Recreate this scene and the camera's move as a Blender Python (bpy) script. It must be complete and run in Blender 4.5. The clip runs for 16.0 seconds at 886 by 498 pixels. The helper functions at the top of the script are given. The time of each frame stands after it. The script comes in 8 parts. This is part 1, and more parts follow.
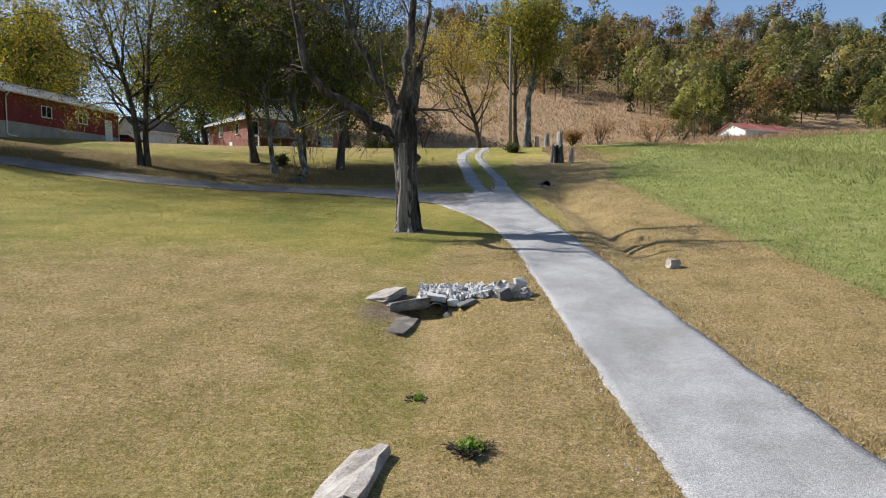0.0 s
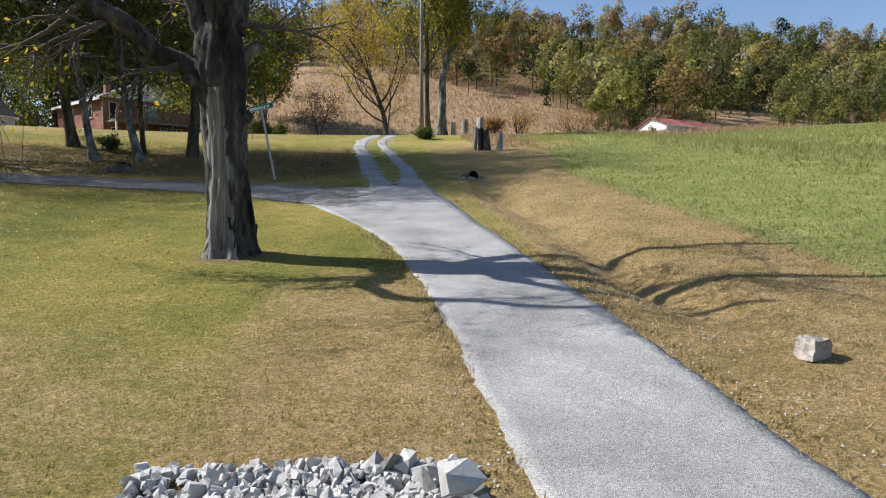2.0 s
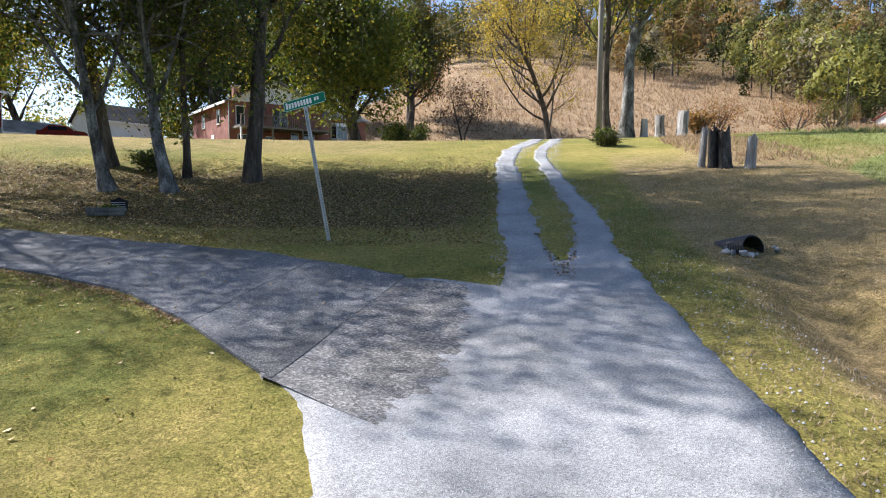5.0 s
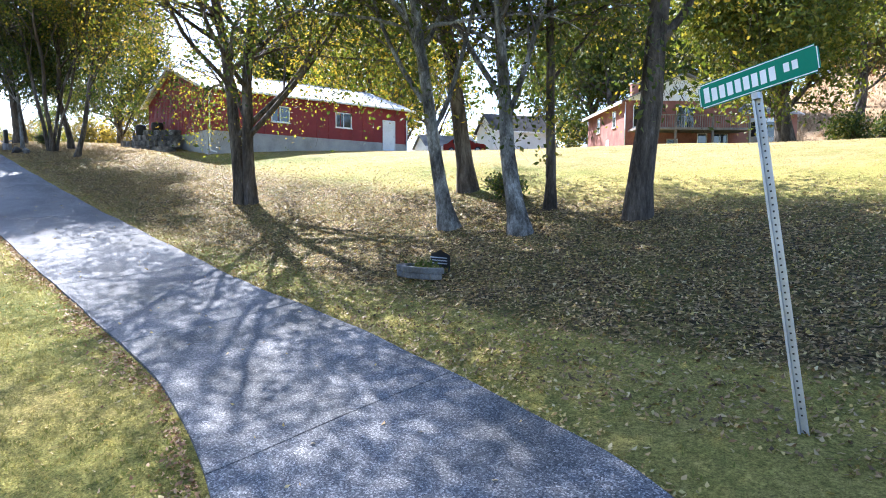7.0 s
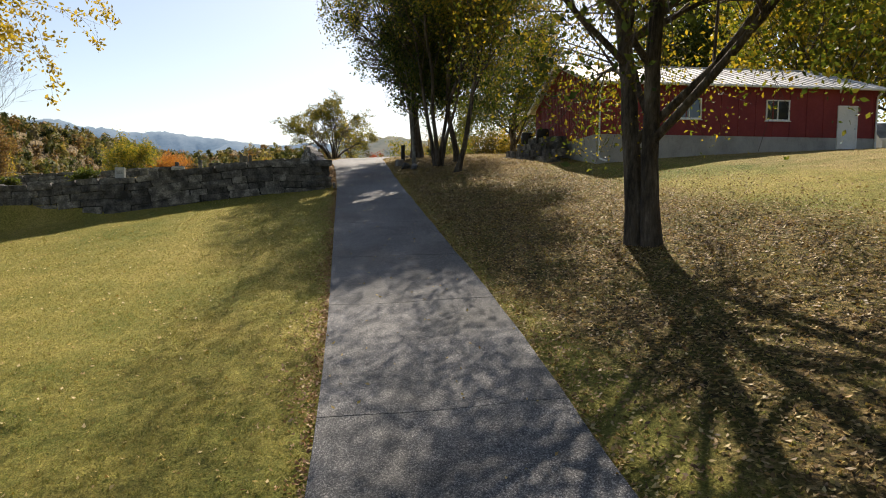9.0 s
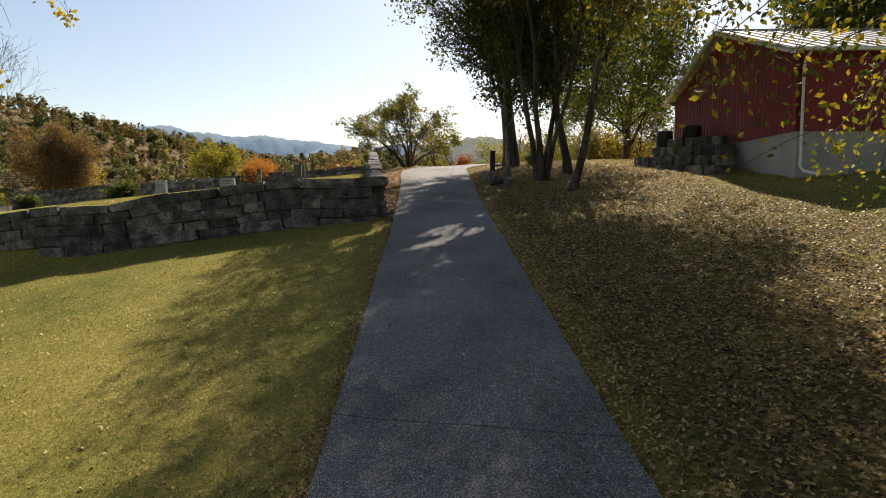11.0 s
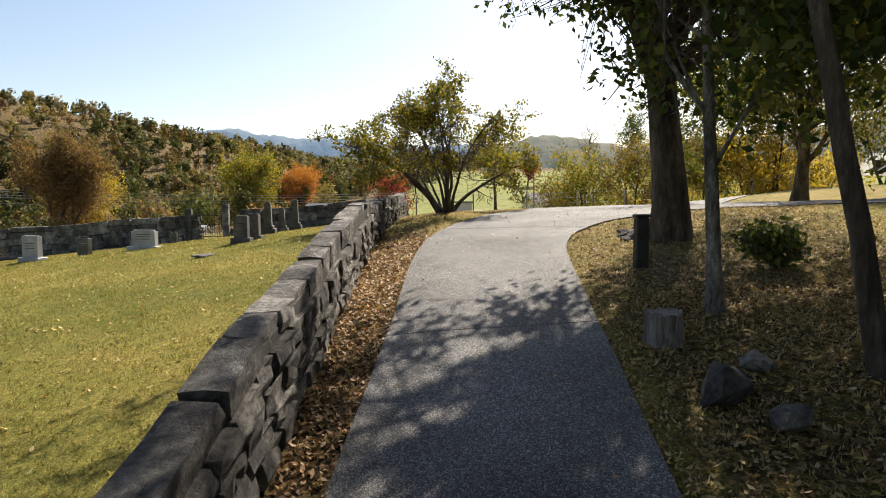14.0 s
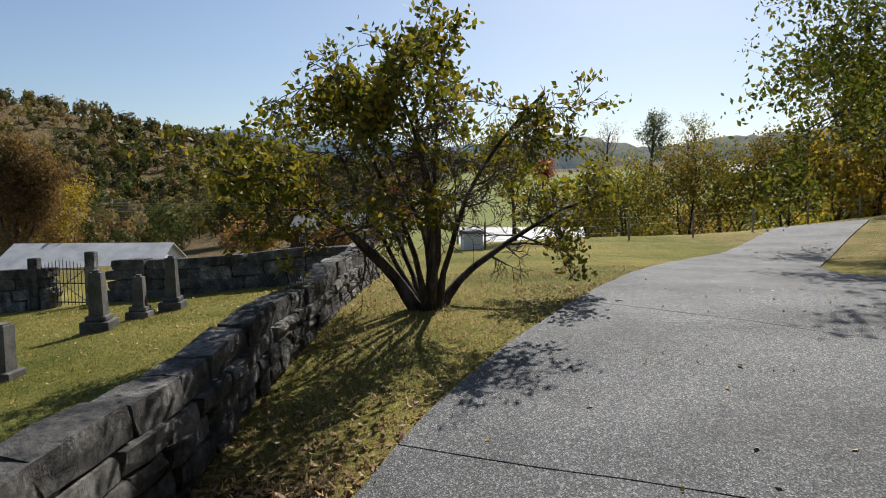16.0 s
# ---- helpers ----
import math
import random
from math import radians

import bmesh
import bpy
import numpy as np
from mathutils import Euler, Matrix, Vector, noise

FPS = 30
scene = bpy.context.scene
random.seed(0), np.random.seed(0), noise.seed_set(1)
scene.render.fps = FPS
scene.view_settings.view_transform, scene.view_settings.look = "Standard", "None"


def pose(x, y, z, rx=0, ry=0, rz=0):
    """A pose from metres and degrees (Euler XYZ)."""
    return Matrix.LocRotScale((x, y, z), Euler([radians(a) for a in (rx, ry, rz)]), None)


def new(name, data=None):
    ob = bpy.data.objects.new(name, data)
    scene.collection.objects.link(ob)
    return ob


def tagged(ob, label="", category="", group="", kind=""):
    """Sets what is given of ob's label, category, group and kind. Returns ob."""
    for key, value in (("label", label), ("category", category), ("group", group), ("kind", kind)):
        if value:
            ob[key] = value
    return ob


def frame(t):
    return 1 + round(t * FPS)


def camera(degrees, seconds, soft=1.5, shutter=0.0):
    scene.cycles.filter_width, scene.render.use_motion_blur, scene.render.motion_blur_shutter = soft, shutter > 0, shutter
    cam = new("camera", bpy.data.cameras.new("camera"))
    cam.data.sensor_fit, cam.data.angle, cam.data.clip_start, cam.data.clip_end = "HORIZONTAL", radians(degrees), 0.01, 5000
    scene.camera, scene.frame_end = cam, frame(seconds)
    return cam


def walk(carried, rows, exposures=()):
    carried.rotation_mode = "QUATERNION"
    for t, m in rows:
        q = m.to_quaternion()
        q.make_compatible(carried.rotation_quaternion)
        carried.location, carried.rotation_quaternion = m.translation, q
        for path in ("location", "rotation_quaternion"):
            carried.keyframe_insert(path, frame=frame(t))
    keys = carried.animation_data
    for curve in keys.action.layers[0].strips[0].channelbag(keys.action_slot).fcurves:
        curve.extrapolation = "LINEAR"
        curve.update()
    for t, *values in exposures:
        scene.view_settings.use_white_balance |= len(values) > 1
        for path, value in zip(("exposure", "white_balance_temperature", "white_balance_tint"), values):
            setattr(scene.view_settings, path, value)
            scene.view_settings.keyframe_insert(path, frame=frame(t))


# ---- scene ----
cam = camera(69.2, 16.0, 1.0)
METRES, EYE, TILT, LEAN, TURN = 84.0, 3.53, 4.044, 7.844, 0.0
ROWS = [
    (0.0, 0.0, 0.0, 0.0, 1.09, -8.18, -7.62),
    (0.5, 0.001, 0.0331, -0.0019, -0.81, -7.99, -7.75),
    (1.0, 0.0031, 0.0666, -0.0041, -3.24, -7.7, -7.89),
    (1.5, 0.0073, 0.1006, -0.0057, -6.2, -7.32, -8.03),
    (2.0, 0.0124, 0.1336, -0.0073, -6.76, -7.25, -8.04),
    (2.5, 0.0162, 0.1659, -0.0067, -6.76, -7.31, -8.12),
    (3.0, 0.0193, 0.1974, -0.0, -6.72, -7.34, -8.14),
    (5.5, 0.0146, 0.3353, 0.0038, 14.65, -10.27, -6.75),
    (6.0, 0.0061, 0.3604, 0.0051, 23.43, -11.24, -5.84),
    (6.5, -0.0064, 0.3827, 0.0062, 33.81, -12.18, -4.58),
    (7.0, -0.0215, 0.4032, 0.0051, 41.84, -12.67, -3.5),
    (7.5, -0.0393, 0.4205, 0.0044, 51.59, -13.15, -2.0),
    (8.0, -0.0603, 0.4346, 0.0031, 61.36, -13.36, -0.51),
    (8.5, -0.0839, 0.4454, 0.0017, 69.51, -13.31, 0.77),
    (9.0, -0.1081, 0.4536, 0.0, 75.17, -13.15, 1.64),
    (9.5, -0.1337, 0.4598, -0.0019, 80.06, -12.94, 2.4),
    (10.0, -0.1609, 0.4658, -0.0038, 80.84, -12.87, 2.5),
    (12.5, -0.3292, 0.4907, -0.0052, 87.21, -12.66, 3.88),
    (13.0, -0.3651, 0.4948, -0.0062, 87.46, -12.62, 3.92),
    (13.5, -0.4029, 0.4988, -0.0065, 87.93, -12.61, 4.01),
    (14.0, -0.4405, 0.5018, -0.0069, 88.46, -12.57, 4.06),
    (14.5, -0.4784, 0.5041, -0.0082, 88.93, -12.54, 4.11),
    (15.0, -0.5156, 0.5066, -0.0097, 89.26, -12.55, 4.2),
    (15.5, -0.5523, 0.5092, -0.0108, 89.43, -12.54, 4.24),
    (16.0, -0.586, 0.5121, -0.0115, 89.47, -12.53, 4.23),
]
EXPOSURES = [(0.0, 0.75, 5950, 12), (2.0, 0.85, 5950, 12), (3.0, 1.2, 5800, 12), (5.0, 1.35, 5700, 14), (5.5, 1.5, 5600, 15), (6.0, 2.0, 5300, 15), (6.5, 2.4, 5250, 16), (7.0, 2.55, 5400, 16), (7.5, 2.4, 5600, 14), (8.0, 1.8, 6100, 13), (8.5, 1.25, 6600, 13), (9.0, 0.9, 6900, 13), (10.0, 0.8, 7000, 13), (12.5, 1.05, 7200, 12), (13.5, 1.15, 7100, 12), (14.5, 0.8, 6700, 12), (16.0, 0.35, 6100, 10)]
walk(cam, [(t, pose(0, 0, EYE, TILT, LEAN, TURN) @ pose(METRES * x, METRES * y, METRES * z, 90 + pitch, roll, yaw)) for t, x, y, z, yaw, pitch, roll in ROWS], EXPOSURES)

# ---- light ----
def toward(az_x, az_y, elevation):
    n = math.hypot(az_x, az_y)
    c = math.cos(radians(elevation))
    return Vector((az_x / n * c, az_y / n * c, math.sin(radians(elevation))))


SUN_AZ = (-0.937, 0.35)
SUN_EL = 42.0
to_sun = toward(*SUN_AZ, SUN_EL)
world = bpy.data.worlds.new("sky")
scene.world = world
world.use_nodes = True
wn = world.node_tree
wn.nodes.clear()
sky = wn.nodes.new("ShaderNodeTexSky")
sky.sky_type = "NISHITA"
sky.sun_disc = False
sky.sun_elevation = radians(SUN_EL)
sky.sun_rotation = math.atan2(SUN_AZ[0], SUN_AZ[1])
sky.air_density = 1.0
sky.dust_density = 0.9
sky.ozone_density = 1.2
bg = wn.nodes.new("ShaderNodeBackground")
bg.inputs["Strength"].default_value = 0.076
wout = wn.nodes.new("ShaderNodeOutputWorld")
wn.links.new(sky.outputs[0], bg.inputs[0])
wn.links.new(bg.outputs[0], wout.inputs[0])
sun = new("sun", bpy.data.lights.new("sun", "SUN"))
sun.data.energy = 5.0
sun.data.angle = radians(0.53)
sun.data.color = (1.0, 0.93, 0.82)
sun.rotation_euler = to_sun.to_track_quat("Z", "Y").to_euler()


# ---- materials ----
def tree_of(name):
    m = bpy.data.materials.new(name)
    m.use_nodes = True
    nt = m.node_tree
    return m, nt, nt.nodes["Principled BSDF"]


def node(nt, kind, **sets):
    n = nt.nodes.new(kind)
    for k, v in sets.items():
        if k in n.inputs:
            n.inputs[k].default_value = v
    return n


def ramp(nt, fac, stops):
    r = nt.nodes.new("ShaderNodeValToRGB")
    el = r.color_ramp.elements
    while len(el) < len(stops):
        el.new(0.5)
    for e, (p, c) in zip(el, stops):
        e.position = p
        e.color = (*c, 1)
    nt.links.new(fac, r.inputs[0])
    return r.outputs[0]


def coords(nt, where="Object"):
    tc = nt.nodes.new("ShaderNodeTexCoord")
    if where == "World":
        g = nt.nodes.new("ShaderNodeNewGeometry")
        return g.outputs["Position"]
    return tc.outputs[where]


def noise_tex(nt, vec, scale, detail=4.0, rough=0.55):
    n = node(nt, "ShaderNodeTexNoise", Scale=scale, Detail=detail, Roughness=rough)
    nt.links.new(vec, n.inputs["Vector"])
    return n.outputs["Fac"]


def mix(nt, fac, a, b, mode="MIX"):
    m = nt.nodes.new("ShaderNodeMix")
    m.data_type = "RGBA"
    m.blend_type = mode
    for sock, v in ((m.inputs[0], fac), (m.inputs[6], a), (m.inputs[7], b)):
        if isinstance(v, (int, float)):
            sock.default_value = v
        elif isinstance(v, tuple):
            sock.default_value = (*v, 1)
        else:
            nt.links.new(v, sock)
    return m.outputs[2]


def mathn(nt, op, a, b=0.0, clamp=False):
    m = nt.nodes.new("ShaderNodeMath")
    m.operation = op
    m.use_clamp = clamp
    for s, v in zip(m.inputs, (a, b)):
        if isinstance(v, (int, float)):
            s.default_value = v
        else:
            nt.links.new(v, s)
    return m.outputs[0]


def bump(nt, bsdf, height, strength, dist):
    b = node(nt, "ShaderNodeBump", Strength=strength, Distance=dist)
    nt.links.new(height, b.inputs["Height"])
    nt.links.new(b.outputs[0], bsdf.inputs["Normal"])


def surface(name, colours, scale, fine, rough=0.85, relief=0.3, dist=0.02, metal=0.0, where="World", spec=0.3, stretch=None, per_object=0.0):
    """Colours blended by broad noise, broken up by fine noise, with relief."""
    m, nt, p = tree_of(name)
    v = coords(nt, where)
    if stretch:
        mp = nt.nodes.new("ShaderNodeMapping")
        mp.inputs["Scale"].default_value = stretch
        nt.links.new(v, mp.inputs["Vector"])
        v = mp.outputs[0]
    a = noise_tex(nt, v, scale, 5)
    b = noise_tex(nt, v, fine, 7, 0.75)
    f = mathn(nt, "ADD", mathn(nt, "MULTIPLY", a, 0.55), mathn(nt, "MULTIPLY", b, 0.45))
    if per_object:
        oi = nt.nodes.new("ShaderNodeObjectInfo")
        f = mathn(nt, "ADD", f, mathn(nt, "MULTIPLY", mathn(nt, "SUBTRACT", oi.outputs["Random"], 0.5), per_object))
    n = len(colours)
    stops = [(0.37 + 0.26 * i / max(1, n - 1), c) for i, c in enumerate(colours)]
    nt.links.new(ramp(nt, f, stops), p.inputs["Base Color"])
    p.inputs["Roughness"].default_value = rough
    p.inputs["Metallic"].default_value = metal
    p.inputs["Specular IOR Level"].default_value = spec
    bump(nt, p, b, relief, dist)
    return m


def chips(name, colours, cell, broad, rough=0.85, relief=0.5, dist=0.01, stain=0.5, gloss=0.3):
    """Stone chips set close together: each cell has its own grey; broad stains run across them."""
    m, nt, p = tree_of(name)
    v = coords(nt, "World")
    vo = node(nt, "ShaderNodeTexVoronoi", Scale=cell)
    nt.links.new(v, vo.inputs["Vector"])
    sep = nt.nodes.new("ShaderNodeSeparateColor")
    nt.links.new(vo.outputs["Color"], sep.inputs[0])
    vo2 = node(nt, "ShaderNodeTexVoronoi", Scale=cell * 0.37)
    nt.links.new(v, vo2.inputs["Vector"])
    sep2 = nt.nodes.new("ShaderNodeSeparateColor")
    nt.links.new(vo2.outputs["Color"], sep2.inputs[0])
    f = mathn(nt, "ADD", mathn(nt, "MULTIPLY", sep.outputs[0], 0.85), mathn(nt, "MULTIPLY", sep2.outputs[0], 0.15))
    c = ramp(nt, f, [(i / (len(colours) - 1), k) for i, k in enumerate(colours)])
    a = noise_tex(nt, v, broad, 6, 0.6)
    lo, hi = 1 - stain * 0.6, 1 + stain * 0.35
    st = ramp(nt, a, [(0.36, (lo, lo, lo * 0.97)), (0.62, (hi, hi, hi))])
    nt.links.new(mix(nt, 1.0, c, st, "MULTIPLY"), p.inputs["Base Color"])
    p.inputs["Roughness"].default_value = rough
    p.inputs["Specular IOR Level"].default_value = gloss
    bump(nt, p, vo.outputs["Distance"], relief, dist)
    return m


def leaf_material(name, colours, transl=0.45, spec=0.25):
    """Thin leaves: colour varies leaf by leaf; light passes through them."""
    m, nt, p = tree_of(name)
    g = nt.nodes.new("ShaderNodeNewGeometry")
    col = ramp(nt, g.outputs["Random Per Island"], [(i / max(1, len(colours) - 1), c) for i, c in enumerate(colours)])
    nt.links.new(col, p.inputs["Base Color"])
    p.inputs["Roughness"].default_value = 0.6
    p.inputs["Specular IOR Level"].default_value = spec
    t = nt.nodes.new("ShaderNodeBsdfTranslucent")
    nt.links.new(mix(nt, 1.0, col, (1.35, 1.28, 0.65), "MULTIPLY"), t.inputs["Color"])
    ms = nt.nodes.new("ShaderNodeMixShader")
    ms.inputs[0].default_value = transl
    nt.links.new(p.outputs[0], ms.inputs[1])
    nt.links.new(t.outputs[0], ms.inputs[2])
    nt.links.new(ms.outputs[0], nt.nodes["Material Output"].inputs["Surface"])
    return m


def ground_material():
    """Mown lawn, green hay field, dry meadow, leaf litter and bare soil, by cover masks on the sheet."""
    m, nt, p = tree_of("ground_cover")
    v = coords(nt, "World")
    big, mid, fine, hair = noise_tex(nt, v, 0.16, 4), noise_tex(nt, v, 0.9, 9, 0.72), noise_tex(nt, v, 7.0, 8, 0.8), noise_tex(nt, v, 38.0, 5, 0.8)

    def attr(n):
        a = nt.nodes.new("ShaderNodeAttribute")
        a.attribute_name = n
        return a.outputs["Fac"]

    def edge(mask, wob=0.5):
        e = mathn(nt, "ADD", mask, mathn(nt, "MULTIPLY", mathn(nt, "SUBTRACT", mathn(nt, "ADD", mathn(nt, "MULTIPLY", mid, 0.5), mathn(nt, "MULTIPLY", fine, 0.5)), 0.5), wob * 2))
        r = nt.nodes.new("ShaderNodeMapRange")
        r.inputs[1].default_value, r.inputs[2].default_value = 0.32, 0.68
        nt.links.new(e, r.inputs[0])
        return r.outputs[0]

    f1 = mathn(nt, "ADD", mathn(nt, "MULTIPLY", mid, 0.5), mathn(nt, "MULTIPLY", fine, 0.5))
    f2 = mathn(nt, "ADD", mathn(nt, "MULTIPLY", big, 0.45), mathn(nt, "MULTIPLY", f1, 0.55))
    lawn = ramp(nt, f2, [(0.38, (0.108, 0.13, 0.024)), (0.46, (0.196, 0.187, 0.044)), (0.53, (0.275, 0.235, 0.06)), (0.62, (0.37, 0.29, 0.09))])
    straw = ramp(nt, f1, [(0.36, (0.17, 0.14, 0.045)), (0.5, (0.31, 0.225, 0.10)), (0.62, (0.40, 0.29, 0.15))])
    field = ramp(nt, f1, [(0.36, (0.14, 0.17, 0.04)), (0.48, (0.20, 0.22, 0.062)), (0.56, (0.26, 0.265, 0.09)), (0.66, (0.34, 0.31, 0.14))])
    meadow = ramp(nt, f1, [(0.36, (0.16, 0.11, 0.06)), (0.5, (0.32, 0.22, 0.125)), (0.64, (0.42, 0.31, 0.19))])
    bent = nt.nodes.new("ShaderNodeVectorMath")
    bent.operation = "ADD"
    wob = node(nt, "ShaderNodeTexNoise", Scale=9.0, Detail=3.0)
    nt.links.new(v, wob.inputs["Vector"])
    shift = nt.nodes.new("ShaderNodeVectorMath")
    shift.operation = "SCALE"
    shift.inputs["Scale"].default_value = 0.10
    nt.links.new(wob.outputs["Color"], shift.inputs[0])
    nt.links.new(v, bent.inputs[0])
    nt.links.new(shift.outputs[0], bent.inputs[1])
    vor = node(nt, "ShaderNodeTexVoronoi", Scale=19.0)
    nt.links.new(bent.outputs[0], vor.inputs["Vector"])
    sepc = nt.nodes.new("ShaderNodeSeparateColor")
    nt.links.new(vor.outputs["Color"], sepc.inputs[0])
    # every fallen leaf has its own brown; grass and soil show between drifts
    lf = mathn(nt, "ADD", mathn(nt, "MULTIPLY", sepc.outputs[0], 0.6), mathn(nt, "MULTIPLY", mid, 0.4))
    litter = ramp(nt, lf, [(0.2, (0.016, 0.013, 0.008)), (0.38, (0.05, 0.038, 0.018)), (0.52, (0.105, 0.07, 0.03)), (0.66, (0.19, 0.125, 0.05)), (0.8, (0.34, 0.25, 0.12))])
    soil = ramp(nt, f1, [(0.36, (0.09, 0.065, 0.045)), (0.6, (0.24, 0.18, 0.13))])
    c = mix(nt, edge(attr("straw")), lawn, straw)
    c = mix(nt, edge(attr("field"), 0.25), c, field)
    c = mix(nt, edge(attr("meadow"), 0.3), c, meadow)
    c = mix(nt, edge(attr("litter"), 0.7), c, litter)
    c = mix(nt, edge(attr("soil"), 0.6), c, soil)
    hv = ramp(nt, hair, [(0.34, (0.38, 0.38, 0.38)), (0.66, (1.6, 1.6, 1.6))])
    tuft = noise_tex(nt, v, 13.0, 6, 0.75)
    tv = ramp(nt, tuft, [(0.36, (0.66, 0.68, 0.62)), (0.64, (1.3, 1.28, 1.3))])
    c = mix(nt, 1.0, c, tv, "MULTIPLY")
    nt.links.new(mix(nt, 1.0, c, hv, "MULTIPLY"), p.inputs["Base Color"])
    p.inputs["Roughness"].default_value = 0.95
    p.inputs["Specular IOR Level"].default_value = 0.1
    bump(nt, p, mathn(nt, "ADD", mathn(nt, "MULTIPLY", tuft, 0.6), mathn(nt, "MULTIPLY", hair, 0.4)), 1.0, 0.09)
    return m


MAT_GROUND = ground_material()
MAT_CHIP = surface("limestone_chip", [(0.24, 0.236, 0.23), (0.36, 0.353, 0.343), (0.48, 0.47, 0.455)], 30, 90, 0.9, 0.1, 0.003)
MAT_GRAVEL = chips("crushed_limestone", [(0.15, 0.147, 0.143), (0.25, 0.245, 0.238), (0.34, 0.335, 0.325), (0.47, 0.46, 0.45)], 100, 0.7, 0.9, 0.7, 0.014, 0.4)
MAT_CONCRETE = chips("exposed_aggregate_concrete", [(0.04, 0.04, 0.043), (0.085, 0.085, 0.087), (0.14, 0.139, 0.137), (0.38, 0.37, 0.355)], 78, 0.45, 0.78, 0.7, 0.008, 0.5, 0.2)
MAT_APRON = chips("worn_asphalt_gravel", [(0.06, 0.057, 0.053), (0.115, 0.108, 0.10), (0.17, 0.16, 0.148), (0.33, 0.31, 0.285)], 40, 0.8, 0.9, 0.7, 0.012, 0.5)
MAT_JOINT = surface("drive_joint_filler", [(0.02, 0.02, 0.02), (0.06, 0.055, 0.05)], 2, 30)
MAT_STONE = surface("weathered_wall_stone", [(0.038, 0.036, 0.035), (0.095, 0.09, 0.085), (0.165, 0.156, 0.145), (0.36, 0.342, 0.315)], 2.6, 15, 0.92, 1.0, 0.09, per_object=0.13)
MAT_PALE = surface("pale_limestone", [(0.13, 0.127, 0.121), (0.29, 0.283, 0.27), (0.47, 0.458, 0.435)], 2.0, 18, 0.88, 0.8, 0.03, per_object=0.35)
MAT_SLAB = surface("brown_limestone_slab", [(0.11, 0.095, 0.08), (0.28, 0.25, 0.21), (0.45, 0.41, 0.36)], 2.6, 24, 0.9, 0.9, 0.03, per_object=0.25)
MAT_RED = surface("red_painted_metal_siding", [(0.17, 0.022, 0.026), (0.21, 0.028, 0.032), (0.25, 0.04, 0.045)], 0.6, 9, 0.55, 0.08, 0.01)
MAT_ROOF = surface("galvanised_metal_roof", [(0.30, 0.30, 0.30), (0.42, 0.42, 0.415), (0.52, 0.52, 0.505)], 0.7, 12, 0.6, 0.1, 0.01, metal=0.15)
MAT_BLOCK = surface("concrete_block", [(0.28, 0.28, 0.27), (0.38, 0.37, 0.36), (0.46, 0.45, 0.43)], 1.2, 20, 0.9, 0.3, 0.01)
MAT_WHITE = surface("white_paint", [(0.66, 0.66, 0.65), (0.78, 0.78, 0.77), (0.84, 0.84, 0.83)], 0.8, 10, 0.5, 0.06, 0.005)
MAT_BRICK = surface("red_brick", [(0.15, 0.06, 0.045), (0.24, 0.10, 0.075), (0.32, 0.15, 0.11)], 1.0, 16, 0.9, 0.4, 0.01, per_object=0.5)
MAT_MORTAR = surface("brick_mortar", [(0.25, 0.21, 0.19), (0.36, 0.31, 0.28)], 1.0, 30)
MAT_SHINGLE = surface("grey_shingles", [(0.13, 0.13, 0.13), (0.21, 0.21, 0.205), (0.30, 0.30, 0.29)], 0.8, 14, 0.9, 0.5, 0.02)
MAT_DARKROOF = surface("dark_brown_shingles", [(0.035, 0.033, 0.032), (0.06, 0.056, 0.053), (0.09, 0.085, 0.08)], 0.8, 14, 0.9, 0.5, 0.02)
MAT_RUST = surface("rusted_red_metal_roof", [(0.18, 0.06, 0.045), (0.30, 0.10, 0.075), (0.38, 0.16, 0.12)], 0.5, 8, 0.6, 0.2, 0.01)
MAT_BARK = surface("grey_brown_bark", [(0.015, 0.012, 0.009), (0.049, 0.039, 0.029), (0.099, 0.080, 0.063), (0.182, 0.157, 0.126)], 3.0, 16, 0.95, 1.0, 0.06, stretch=(1, 1, 0.22))
MAT_OLDBARK = surface("deeply_furrowed_old_bark", [(0.012, 0.010, 0.009), (0.04, 0.034, 0.029), (0.10, 0.088, 0.076), (0.26, 0.235, 0.21)], 2.4, 9, 0.95, 1.0, 0.12, stretch=(1, 1, 0.3))
MAT_BARK_PALE = surface("pale_lichen_bark", [(0.028, 0.025, 0.021), (0.095, 0.088, 0.075), (0.21, 0.20, 0.18), (0.46, 0.45, 0.41)], 3.4, 19, 0.95, 1.0, 0.07, stretch=(1, 1, 0.45))
MAT_TWIG = surface("twig_bark", [(0.055, 0.042, 0.034), (0.12, 0.098, 0.085)], 3, 20, 0.95, 0.2)
MAT_DEADWOOD = surface("stripped_grey_wood", [(0.07, 0.06, 0.052), (0.22, 0.20, 0.18), (0.36, 0.335, 0.305), (0.50, 0.475, 0.44)], 4.0, 30, 0.9, 1.0, 0.06, stretch=(1, 1, 0.06))
MAT_POLE = surface("weathered_pole_wood", [(0.13, 0.11, 0.09), (0.23, 0.20, 0.17), (0.31, 0.28, 0.245)], 1.5, 20, 0.9, 0.4, 0.02, stretch=(1, 1, 0.1))
MAT_STEEL = surface("galvanised_steel", [(0.35, 0.36, 0.36), (0.50, 0.51, 0.51)], 2, 30, 0.45, 0.05, 0.005, metal=0.7)
MAT_GREEN = surface("green_sign_sheeting", [(0.0, 0.15, 0.085), (0.0, 0.185, 0.105)], 1, 12, 0.4, 0.02, 0.002)
